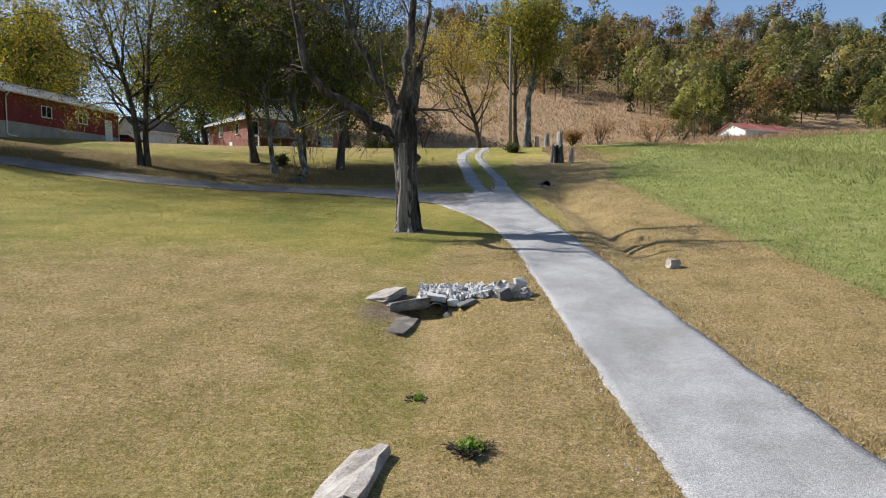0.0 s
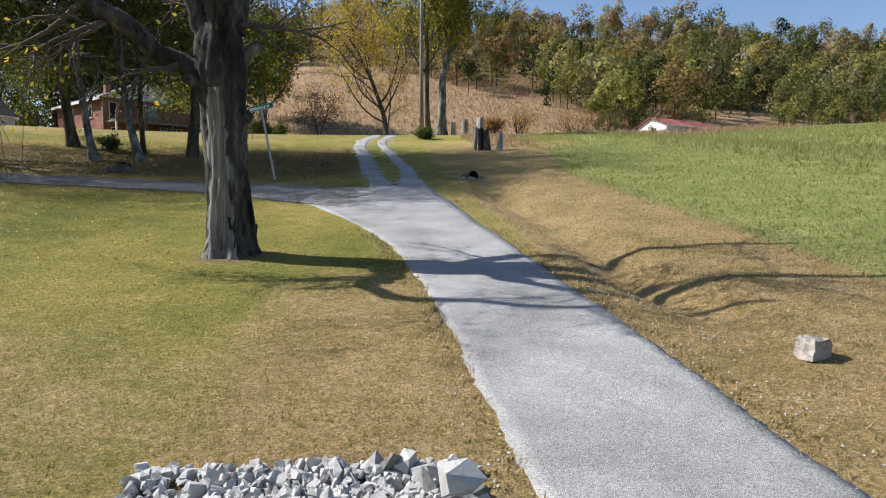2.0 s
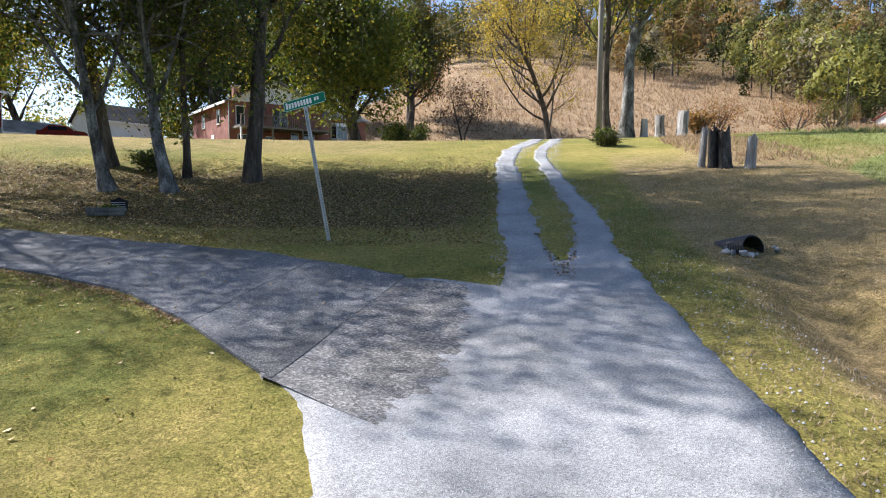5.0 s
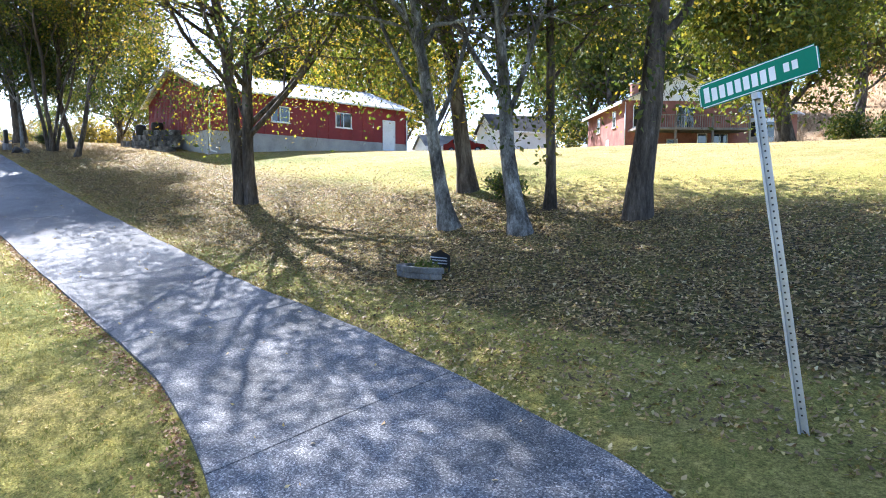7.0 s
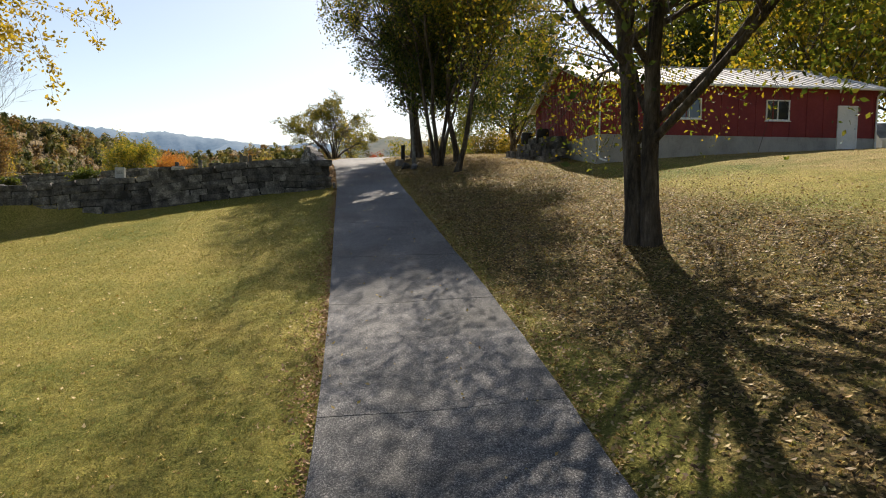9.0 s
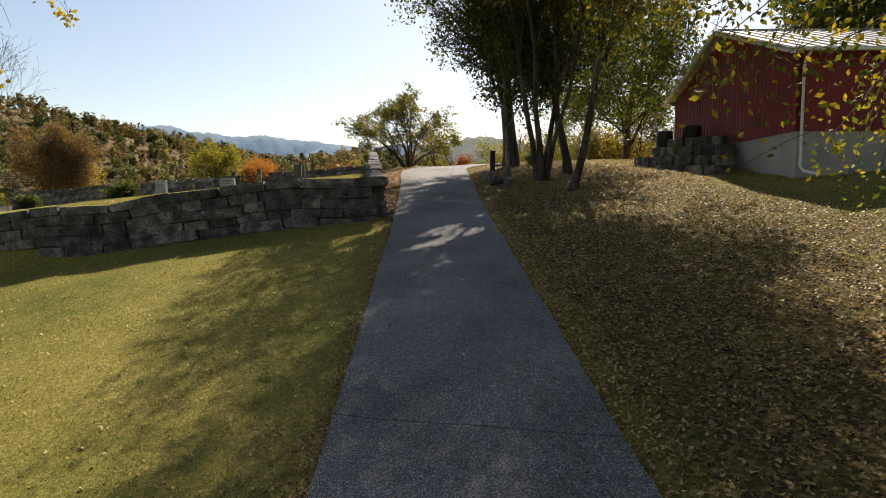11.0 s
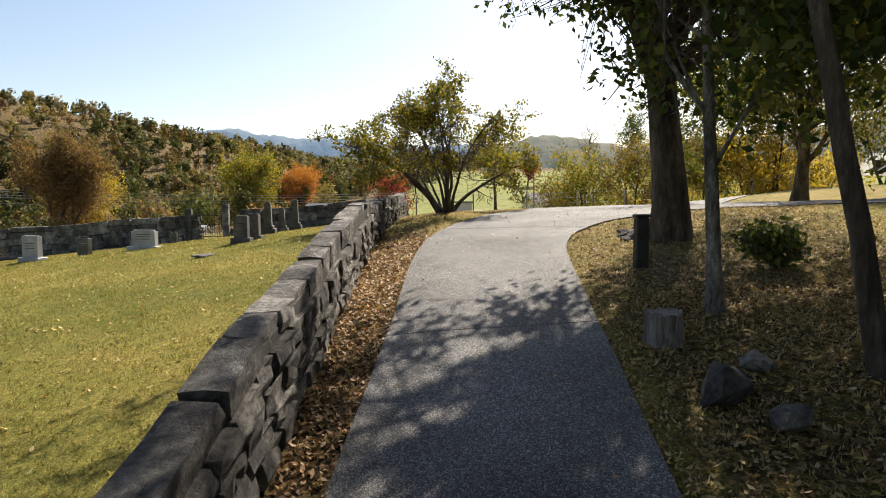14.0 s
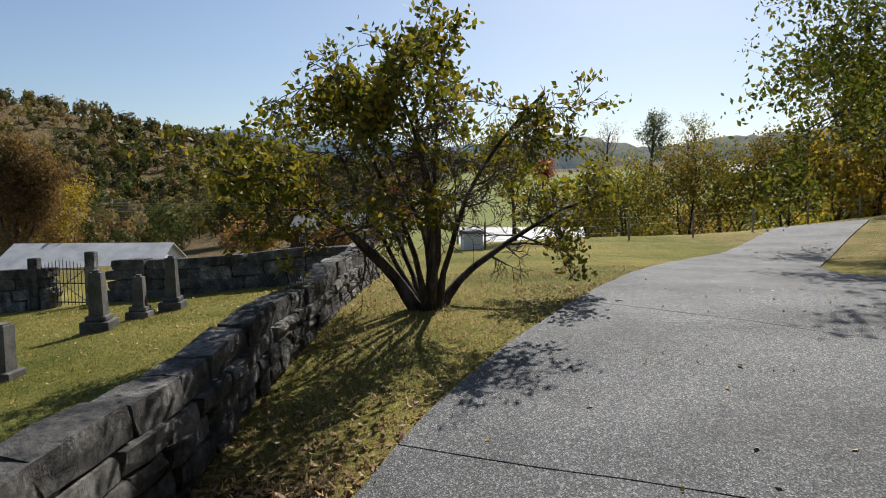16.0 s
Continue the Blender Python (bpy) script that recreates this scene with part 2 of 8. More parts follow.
MAT_BLACK = surface("black_corrugated_plastic", [(0.012, 0.012, 0.012), (0.03, 0.03, 0.03)], 2, 20, 0.45, 0.1, 0.01)
MAT_IRON = surface("black_iron", [(0.015, 0.015, 0.015), (0.04, 0.038, 0.035)], 3, 30, 0.6, 0.2, 0.005)
MAT_GRANITE = surface("grey_granite", [(0.26, 0.26, 0.265), (0.36, 0.36, 0.365), (0.48, 0.48, 0.485)], 2, 60, 0.5, 0.2, 0.005)
MAT_OLDSTONE = surface("weathered_tombstone", [(0.05, 0.047, 0.044), (0.105, 0.10, 0.092), (0.19, 0.18, 0.165)], 2.2, 25, 0.9, 0.5, 0.01)
MAT_GLASS, _nt, _p = tree_of("window_glass")
_p.inputs["Base Color"].default_value = (0.02, 0.025, 0.03, 1)
_p.inputs["Roughness"].default_value = 0.05
_p.inputs["Specular IOR Level"].default_value = 0.8
LEAF_YG = leaf_material("yellow_green_leaves", [(0.052, 0.081, 0.014), (0.103, 0.132, 0.020), (0.173, 0.178, 0.029), (0.310, 0.246, 0.035), (0.436, 0.310, 0.040)])
LEAF_GREEN = leaf_material("dull_green_leaves", [(0.029, 0.048, 0.012), (0.054, 0.078, 0.017), (0.083, 0.103, 0.025), (0.136, 0.136, 0.029)])
LEAF_MAPLE = leaf_material("maple_leaves", [(0.045, 0.07, 0.013), (0.08, 0.105, 0.018), (0.125, 0.14, 0.025), (0.22, 0.19, 0.03)], 0.4)
LEAF_SPREAD = leaf_material("thinning_olive_leaves", [(0.06, 0.075, 0.014), (0.11, 0.12, 0.02), (0.19, 0.175, 0.028), (0.30, 0.22, 0.035)], 0.4)
LEAF_DARK = leaf_material("dark_green_leaves", [(0.024, 0.046, 0.014), (0.047, 0.074, 0.019), (0.081, 0.108, 0.027), (0.176, 0.162, 0.034)], 0.35)
LEAF_GOLD = leaf_material("golden_leaves", [(0.220, 0.165, 0.028), (0.363, 0.264, 0.044), (0.462, 0.341, 0.066), (0.275, 0.242, 0.055)])
LEAF_RUSSET = leaf_material("russet_leaves", [(0.126, 0.070, 0.039), (0.238, 0.119, 0.063), (0.336, 0.196, 0.098), (0.224, 0.182, 0.070)])
LEAF_CREST = leaf_material("olive_gold_leaves", [(0.06, 0.062, 0.018), (0.11, 0.10, 0.025), (0.18, 0.14, 0.03), (0.26, 0.17, 0.04)])
LEAF_WEED = leaf_material("fresh_green_weed", [(0.10, 0.17, 0.03), (0.16, 0.25, 0.04), (0.22, 0.30, 0.06)], 0.4)
LEAF_OAK = leaf_material("russet_and_olive_oak_leaves", [(0.075, 0.062, 0.025), (0.13, 0.075, 0.035), (0.19, 0.10, 0.05), (0.16, 0.13, 0.05), (0.26, 0.17, 0.09)])
LEAF_RED = leaf_material("red_leaves", [(0.16, 0.03, 0.028), (0.26, 0.05, 0.045), (0.33, 0.10, 0.06)])
LEAF_ORANGE = leaf_material("orange_leaves", [(0.28, 0.10, 0.03), (0.40, 0.16, 0.04), (0.45, 0.24, 0.06)])
LEAF_MAROON = leaf_material("maroon_brown_leaves", [(0.05, 0.025, 0.022), (0.10, 0.045, 0.035), (0.15, 0.08, 0.05)])
LEAF_WOODS = leaf_material("olive_woods", [(0.081, 0.084, 0.029), (0.106, 0.106, 0.037), (0.136, 0.126, 0.047)], 0.3, 0.03)
WOODS_GREEN = leaf_material("dull_green_woods", [(0.050, 0.064, 0.024), (0.071, 0.083, 0.030), (0.098, 0.108, 0.040)], 0.3, 0.03)
WOODS_LIME = leaf_material("yellow_green_woods", [(0.148, 0.152, 0.043), (0.200, 0.198, 0.060), (0.239, 0.221, 0.070)], 0.3, 0.03)
WOODS_DARK = leaf_material("cedar_dark_woods", [(0.022, 0.029, 0.012), (0.033, 0.042, 0.017), (0.047, 0.055, 0.023)], 0.3, 0.03)
WOODS_BARE = leaf_material("bare_grey_woods", [(0.140, 0.120, 0.077), (0.184, 0.160, 0.104), (0.228, 0.198, 0.126)], 0.3, 0.03)
WOODS_RUSSET = leaf_material("russet_woods", [(0.135, 0.083, 0.040), (0.181, 0.114, 0.055), (0.212, 0.145, 0.066)], 0.3, 0.03)
WOODS_GOLD = leaf_material("tarnished_gold_woods", [(0.204, 0.160, 0.057), (0.256, 0.206, 0.073), (0.289, 0.242, 0.091)], 0.3, 0.03)
WOODS_TAN = leaf_material("tan_woods", [(0.187, 0.144, 0.076), (0.240, 0.187, 0.098), (0.272, 0.213, 0.115)], 0.3, 0.03)
LEAF_FALLEN = leaf_material("fallen_leaves", [(0.07, 0.042, 0.022), (0.15, 0.092, 0.042), (0.27, 0.175, 0.075), (0.43, 0.32, 0.16), (0.22, 0.11, 0.04)], 0.15)


# ---- mesh helpers ----
def link_mesh(name, verts, faces, material, smooth=False):
    me = bpy.data.meshes.new(name)
    me.from_pydata(verts, [], faces)
    me.materials.append(material)
    if smooth:
        me.polygons.foreach_set("use_smooth", [True] * len(me.polygons))
    me.update()
    return new(name, me)


def numpy_mesh(name, co, loops, size, material, smooth=False):
    """A mesh object from arrays: co (n, 3) and faces of one size as (m, size) indices."""
    me = bpy.data.meshes.new(name)
    m = len(loops)
    me.vertices.add(len(co))
    me.vertices.foreach_set("co", np.asarray(co, np.float32).ravel())
    me.loops.add(m * size)
    me.loops.foreach_set("vertex_index", np.asarray(loops, np.int32).ravel())
    me.polygons.add(m)
    me.polygons.foreach_set("loop_start", np.arange(m, dtype=np.int32) * size)
    if smooth:
        me.polygons.foreach_set("use_smooth", np.ones(m, bool))
    me.update(calc_edges=True)
    me.materials.append(material)
    return new(name, me)


def part(name, bm, material, parent=None, label=""):
    """Link a bmesh as one mesh object under a thing or a part."""
    me = bpy.data.meshes.new(name)
    bm.normal_update()
    bm.to_mesh(me)
    bm.free()
    me.materials.append(material)
    ob = new(name, me)
    if parent:
        ob.parent = parent
    if label:
        ob["label"] = label
    return ob


def box(bm, lo, hi, m=None):
    """An axis-aligned box between two corners, then moved by m."""
    lo, hi = Vector(lo), Vector(hi)
    made = bmesh.ops.create_cube(bm, size=1.0)["verts"]
    c, s = (lo + hi) / 2, hi - lo
    for v in made:
        v.co = Vector((v.co.x * s.x, v.co.y * s.y, v.co.z * s.z)) + c
    if m is not None:
        bmesh.ops.transform(bm, matrix=m, verts=made)
    return made


def box_part(name, lo, hi, material, parent=None, label="", soft=0.0, m=None):
    bm = bmesh.new()
    box(bm, lo, hi, m)
    if soft:
        bmesh.ops.bevel(bm, geom=bm.edges[:], offset=soft, segments=1, affect="EDGES")
    return part(name, bm, material, parent, label)


def prism_part(name, outline, axis_len, material, parent=None, label="", m=None):
    """An outline in x, z pushed along +y by axis_len."""
    bm = bmesh.new()
    a = [bm.verts.new((x, 0, z)) for x, z in outline]
    b = [bm.verts.new((x, axis_len, z)) for x, z in outline]
    bm.faces.new(a)
    bm.faces.new(b[::-1])
    n = len(a)
    for i in range(n):
        bm.faces.new((a[i], b[i], b[(i + 1) % n], a[(i + 1) % n]))
    bmesh.ops.recalc_face_normals(bm, faces=bm.faces[:])
    if m is not None:
        bm.transform(m)
    return part(name, bm, material, parent, label)


def tube(bm, points, radii, sides=8):
    """A round tapered tube along points, closed at both ends."""
    rings = []
    side = None
    for i, p in enumerate(points):
        p = Vector(p)
        d = Vector(points[min(i + 1, len(points) - 1)]) - Vector(points[max(i - 1, 0)])
        d.normalize()
        side = d.orthogonal().normalized() if side is None else (side - d * side.dot(d)).normalized()
        up = d.cross(side)
        rings.append([bm.verts.new(p + radii[i] * (math.cos(a) * side + math.sin(a) * up)) for a in (2 * math.pi * k / sides for k in range(sides))])
    for a, b in zip(rings, rings[1:]):
        for k in range(sides):
            f = bm.faces.new((a[k], a[(k + 1) % sides], b[(k + 1) % sides], b[k]))
            f.smooth = True
    bm.faces.new(rings[0][::-1])
    bm.faces.new(rings[-1])


def empty(name, at, label, category, group="", kind="", turn=0.0):
    e = new(name)
    e.matrix_basis = pose(*at, 0, 0, turn)
    return tagged(e, label, category, group, kind)


# ---- the lie of the land ----
LAND_X0, LAND_DX, LAND_Y0, LAND_DY = -99.0, 15.0, -16.0, 12.0
LAND = np.array([
    [4.8, 3.8, 2.9, 1.9, 1, 0.1, -0.6, -1.4, -2.2, -2.8],
    [5.1, 5, 4.7, 3.9, 2.7, 1.2, -0.1, -0.6, -0.5, -0.3],
    [5.5, 6, 6.5, 6, 4.4, 2.3, 0.5, 0.3, 1.3, 2.2],
    [6.2, 7, 8, 7.9, 6.1, 3.6, 1.9, 1.6, 3.2, 4.4],
    [7.3, 8.2, 9, 9.2, 7.3, 4.5, 3.4, 3.5, 4.7, 6.2],
    [8.8, 9.6, 10.4, 10.7, 8.4, 5.5, 4.5, 5.5, 6.6, 7.8],
    [10.4, 10.8, 11.2, 11, 9.8, 8.7, 7.9, 7.9, 8.5, 9.2],
    [11.8, 11.7, 11.4, 10.7, 10.1, 9.8, 9.5, 9.5, 9.8, 10.3],
    [13.1, 12.3, 11.5, 10.8, 10.2, 10, 9.9, 10.2, 10.7, 11.2],
    [14.3, 13, 11.8, 10.9, 10.3, 10.1, 10.2, 10.7, 11.4, 12.1],
])


def smooth01(v, a, b):
    t = np.clip((np.asarray(v, float) - a) / (b - a), 0, 1)
    return t * t * (3 - 2 * t)


def spline_land(x, y):
    ny, nx = LAND.shape
    u = np.clip((x - LAND_X0 - LAND_DX) / LAND_DX, 0, nx - 3 - 1e-6)
    v = np.clip((y - LAND_Y0 - LAND_DY) / LAND_DY, 0, ny - 3 - 1e-6)
    i, j = u.astype(int), v.astype(int)
    f, g = u - i, v - j

    def w(t):
        return ((1 - t) ** 3 / 6, (3 * t ** 3 - 6 * t ** 2 + 4) / 6, (-3 * t ** 3 + 3 * t ** 2 + 3 * t + 1) / 6, t ** 3 / 6)

    wx, wy = w(f), w(g)
    return sum(LAND[j + b, i + a] * wx[a] * wy[b] for a in range(4) for b in range(4))


def bell(x, y, cx, cy, rx, ry, turn=0.0):
    c, s = math.cos(radians(turn)), math.sin(radians(turn))
    dx, dy = x - cx, y - cy
    return np.exp(-((dx * c + dy * s) / rx) ** 2 - ((-dx * s + dy * c) / ry) ** 2)


def far_land(x, y):
    """The country round about: rising field, north hill, western valley and its hills."""
    up = 0.105 * np.clip(y, -60, 125) + 0.055 * np.clip(x, 0, 120)
    west = 10.6 - 6.0 * smooth01(-x, 75, 112) + 15 * smooth01(-x, 120, 420) * smooth01(y, -20, 60)
    low = west - 9.0 * smooth01(-y, -22, 60)
    k = smooth01(-x, 20, 85)
    z = up * (1 - k) + low * k
    yy = y - 0.25 * np.clip(x, 0, 120)
    hill = smooth01(x, -75, -10) * (24 * np.clip((yy - 112) / 75, 0, 1) + 40 * smooth01(yy, 175, 300))
    z = z + hill
    z = z + 52 * bell(x, y, -370, -190, 130, 170, 25) + 62 * bell(x, y, -640, -170, 170, 200) + 40 * bell(x, y, -330, -420, 200, 200)
    z = z + 18 * bell(x, y, -520, 260, 180, 140) + 7 * bell(x, y, -265, 145, 90, 60)
    return z


WALL_X, WALL_Y = -38.3, 40.45


def ground(x, y):
    x, y = np.asarray(x, float), np.asarray(y, float)
    out = np.maximum(np.maximum(-79 - x, x - 17), np.maximum(1 - y, y - 76))
    k = smooth01(out, 0, 22)
    z = spline_land(x, y) * (1 - k) + far_land(x, y) * k
    # the ditch beside the gravel lane, deeper at two washed-out spots
    along = smooth01(y, 17.5, 21) * (1 - smooth01(y, 35.5, 38.5))
    z = z - along * 0.24 * np.exp(-((x - 6.0 - 0.2 * np.sin(y * 0.35)) / 0.55) ** 2)
    z = z - 0.32 * bell(x, y, 5.9, 22.6, 0.5, 1.5) - 0.38 * bell(x, y, 5.9, 34.2, 0.9, 1.9)
    # the pit at the culvert's mouth and the swale that leads from it
    z = z - 0.55 * bell(x, y, -0.3, 14.65, 0.6, 0.42) - 0.22 * bell(x, y, -0.6, 11.5, 0.7, 3.2)
    # the burial ground is held up behind its walls
    inside = (x < WALL_X - 0.25) & (y < WALL_Y - 0.25) & (x > -66) & (y > -5)
    rise = 0.75 * np.exp(-(WALL_X - x) / 5.0) * (1 - 0.25 * smooth01(y, 39, 41))
    z = np.where(inside, z + np.where(inside, rise, 0), z)
    # the lawn falls away below the front wall
    z = z - 0.9 * bell(x, y, -34.0, 25.0, 9.0, 7.0) * smooth01(x, -39.2, -38.6)
    # the upper lawn before the house and the outbuilding
    z = z + 1.05 * smooth01(y, 66, 88) * smooth01(-x, 6, 20) * (1 - smooth01(-x, 62, 80)) * (1 - smooth01(y, 100, 125))
    # the knoll where the trailer stands
    z = z + (11.7 - z) * bell(x, y, -84, 80, 12, 10)
    z = z + (12.6 - z) * bell(x, y, -107, 95, 15, 13)
    z = z + 0.17 * bell(x, y, -59.6, 42.7, 4.2, 1.5) - 0.8 * bell(x, y, -70, 56, 9, 8) - 0.55 * bell(x, y, -84, 60, 9, 9)
    z = z + 0.02 * np.sin(x * 1.9 + 0.7 * y) * np.sin(y * 1.6 - 0.5 * x)
    return z


def gz(x, y):
    return float(ground(np.array([x]), np.array([y]))[0])


def spaced(lo, hi, step, far_lo, far_hi):
    mid = list(np.arange(lo, hi + 1e-6, step))
    a, s = [], step
    p = lo
    while p > far_lo:
        s *= 1.13
        p -= s
        a.append(p)
    b, s, p = [], step, hi
    while p < far_hi:
        s *= 1.13
        p += s
        b.append(p)
    return np.array(a[::-1] + mid + b)


def build_ground():
    xs, ys = spaced(-80, 20, 0.42, -2600, 2600), spaced(0, 76, 0.42, -2600, 2600)
    X, Y = np.meshgrid(xs, ys)
    Z = ground(X, Y)
    nx, ny = len(xs), len(ys)
    idx = np.arange(nx * ny).reshape(ny, nx)
    loops = np.stack([idx[:-1, :-1], idx[:-1, 1:], idx[1:, 1:], idx[1:, :-1]], -1).reshape(-1, 4)
    ob = numpy_mesh("ground", np.stack([X, Y, Z], -1).reshape(-1, 3), loops, 4, MAT_GROUND, True)
    x, y = X.ravel(), Y.ravel()
    # cover masks
    edge_x = 9.7 + 1.6 * smooth01(y, 38, 46) + 4 * smooth01(y, 46, 52)
    field = smooth01(x - edge_x, -0.6, 0.6) * (1 - smooth01(y - 0.55 * x, 74, 78))
    west_field = smooth01(-x, 118, 126) * smooth01(y, 20, 40) * (1 - smooth01(-x, 330, 350))
    field = np.maximum(field, west_field)
    meadow = smooth01(y - 0.1 * np.clip(x, 0, 60), 93, 97) * smooth01(x, -70, -55) * (1 - field)
    meadow = np.maximum(meadow, 0.55 * bell(x, y, 9.5, 52, 2.2, 7))
    straw = 0.8 * smooth01(x, 4.2, 5.4) * (1 - smooth01(y, 46, 60)) + 0.45 * smooth01(x, -1.2, 0.8) * (1 - smooth01(y, 20, 26)) + 0.45 * smooth01(x, -32, -12) * (1 - smooth01(y, 16, 30)) + 0.55 * bell(x, y, -7, 13, 4, 7) + 0.5 * smooth01(y, 51, 57) * (1 - smooth01(x, -6, 1))
    bank = smooth01(y - (38.6 - 0.075 * x), 1.5, 3.0) * (1 - smooth01(y - 0.0 * x, 50, 54)) * (1 - smooth01(x, -0.5, 3.2)) * smooth01(x, -60, -52)
    litter = 0.62 * bank * (1 - 0.3 * smooth01(-x, 44, 54)) + 0.85 * smooth01(-x, 38.5, 40) * (1 - smooth01(-x, 50, 60)) * smooth01(y, 40.2, 40.6) * (1 - smooth01(y, 42.0, 42.6))
    litter = litter * (1 - 0.5 * smooth01(y, 49, 53) * smooth01(x, -36, -30))
    litter = np.maximum(litter, smooth01(y + 1.2 * np.clip(x, 0, 50), 205, 225) * smooth01(y, 118, 130) * 0.9)
    litter = np.maximum(litter, 0.9 * smooth01(np.maximum(bell(x, y, -370, -190, 230, 260), bell(x, y, -640, -170, 260, 300)), 0.06, 0.16))
    litter = np.maximum(litter, 0.95 * smooth01(-x, 116, 132) * (1 - smooth01(y - 0.1 * (-x - 130), 4, 22)))
    litter = litter * (1 - west_field)
    soil = 0.75 * bell(x, y, -1.5, 24.6, 1.1, 0.9) + 0.5 * bell(x, y, -1.5, 13.8, 0.9, 1.3) + 0.45 * bell(x, y, -54, 32.3, 1.6, 0.5) + 0.95 * bell(x, y, 0.45, 15.9, 1.5, 0.7) + 0.45 * bell(x, y, -1.2, 14.6, 0.8, 0.8) + 0.55 * bell(x, y, -47.5, 47.0, 2.5, 1.6)
    for n, a in (("field", field), ("meadow", meadow), ("straw", straw), ("litter", litter), ("soil", soil)):
        at = ob.data.attributes.new(n, "FLOAT", "POINT")
        at.data.foreach_set("value", np.clip(a, 0, 1).astype(np.float32))
    return tagged(ob, "lawn, hay field and dry meadow ground rising to wooded hills", "ground", kind="structure")


build_ground()


# ---- lanes ----
def curve_through(pts, n):
    """n points along a smooth line through pts."""
    P = [Vector((*p, 0)) for p in pts]
    P = [2 * P[0] - P[1]] + P + [2 * P[-1] - P[-2]]
    fine = []
    for a, b, c, d in zip(P, P[1:], P[2:], P[3:]):
        for k in range(24):
            t = k / 24
            fine.append(0.5 * (2 * b + (c - a) * t + (2 * a - 5 * b + 4 * c - d) * t * t + (3 * b - a - 3 * c + d) * t ** 3))
    fine.append(P[-2])
    run = [0.0]
    for a, b in zip(fine, fine[1:]):
        run.append(run[-1] + (b - a).length)
    out = []
    j = 0
    for i in range(n):
        s = run[-1] * i / (n - 1)
        while j < len(run) - 2 and run[j + 1] < s:
            j += 1
        t = (s - run[j]) / max(1e-9, run[j + 1] - run[j])
        out.append(fine[j].lerp(fine[j + 1], t))
    return np.array([(p.x, p.y) for p in out])


def ribbon(name, left, right, n, across, rise, material, ragged=0.0, crown=0.0, seed=3):
    """A strip laid on the ground between two lines; its rims go down into the soil."""
    L, R = curve_through(left, n), curve_through(right, n)
    rng = np.random.RandomState(seed)
    if ragged:
        for side, other in ((L, R), (R, L)):
            w = np.convolve(rng.randn(n + 8), np.ones(5) / 5, "same")[4:4 + n] * ragged + rng.randn(n) * ragged * 0.35
            d = side - other
            side += d / np.linalg.norm(d, axis=1)[:, None] * w[:, None]
    t = np.linspace(0, 1, across + 1)
    XY = L[:, None, :] * (1 - t)[None, :, None] + R[:, None, :] * t[None, :, None]
    lift = rise[0] * (1 - t) + rise[1] * t if isinstance(rise, tuple) else rise
    Z = ground(XY[..., 0], XY[..., 1]) + lift + crown * (1 - (2 * t - 1) ** 2)[None, :]
    rows = np.concatenate([XY, Z[..., None]], -1)
    skirtL, skirtR = rows[:, :1].copy(), rows[:, -1:].copy()
    skirtL[..., 2] -= 0.14
    skirtR[..., 2] -= 0.14
    rows = np.concatenate([skirtL, rows, skirtR], 1)
    c = rows.shape[1]
    idx = np.arange(n * c).reshape(n, c)
    loops = np.stack([idx[:-1, :-1], idx[:-1, 1:], idx[1:, 1:], idx[1:, :-1]], -1).reshape(-1, 4)[:, ::-1]
    ob = numpy_mesh(name, rows.reshape(-1, 3), loops, 4, material, True)
    return ob


LANE_L = [(2.7, -12), (2.6, 0), (2.5, 7), (2.4, 12), (2.3, 18), (2.0, 23), (1.3, 27), (-0.3, 31.4), (-0.95, 32.6), (-0.55, 34.6), (-0.15, 36.5), (0.67, 36.2), (1.25, 35.95), (1.42, 36.6), (1.36, 37.6)]
LANE_R = [(5.6, -12), (5.4, 0), (5.1, 7), (4.9, 12), (4.7, 18), (4.45, 23), (4.15, 27.5), (3.95, 31), (3.8, 33), (3.62, 36), (3.52, 37.6)]
lane = ribbon("gravel_road", LANE_L, LANE_R, 420, 14, 0.014, MAT_GRAVEL, 0.045, 0.0)
tagged(lane, "pale crushed-limestone gravel lane with ragged grass edges", "road", kind="structure")
TRACK_L = [(1.38, 37.3), (1.34, 39.0), (1.15, 41), (0.9, 47), (0.66, 52), (0.85, 56), (1.8, 61), (2.3, 68)]
TRACK_L2 = [(2.46, 37.3), (2.12, 38.9), (1.98, 41.8), (1.76, 46.5), (1.44, 51.5), (1.55, 55.5), (2.5, 61), (3.1, 68)]
TRACK_R = [(2.44, 37.3), (2.72, 38.9), (2.9, 42), (2.66, 46.3), (2.3, 51.5), (2.25, 55.5), (3.0, 61), (3.6, 68)]
TRACK_R2 = [(3.55, 37.3), (3.52, 39.0), (3.56, 42), (3.25, 46), (2.84, 51), (2.8, 55.5), (3.6, 61), (4.3, 68)]
for a, b, s in ((TRACK_L, TRACK_L2, 5), (TRACK_R, TRACK_R2, 6)):
    tagged(ribbon("wheel_track", a, b, 220, 5, 0.012, MAT_GRAVEL, 0.085, 0.0, s), "pale gravel wheel track with a grass strip beside it", "road", kind="structure")

APRON_L = [(-1.16, 32.4), (-0.95, 33.6), (-0.62, 35.4), (-0.3, 36.55)]
APRON_R = [(0.75, 31.2), (1.25, 32.6), (1.3, 34.4), (1.0, 36.0)]
apron = ribbon("asphalt_apron", APRON_L, APRON_R, 90, 12, (0.041, 0.008), MAT_APRON, 0.14, 0.0, 9)
tagged(apron, "dark worn asphalt and gravel apron before the concrete drive", "road", kind="structure")

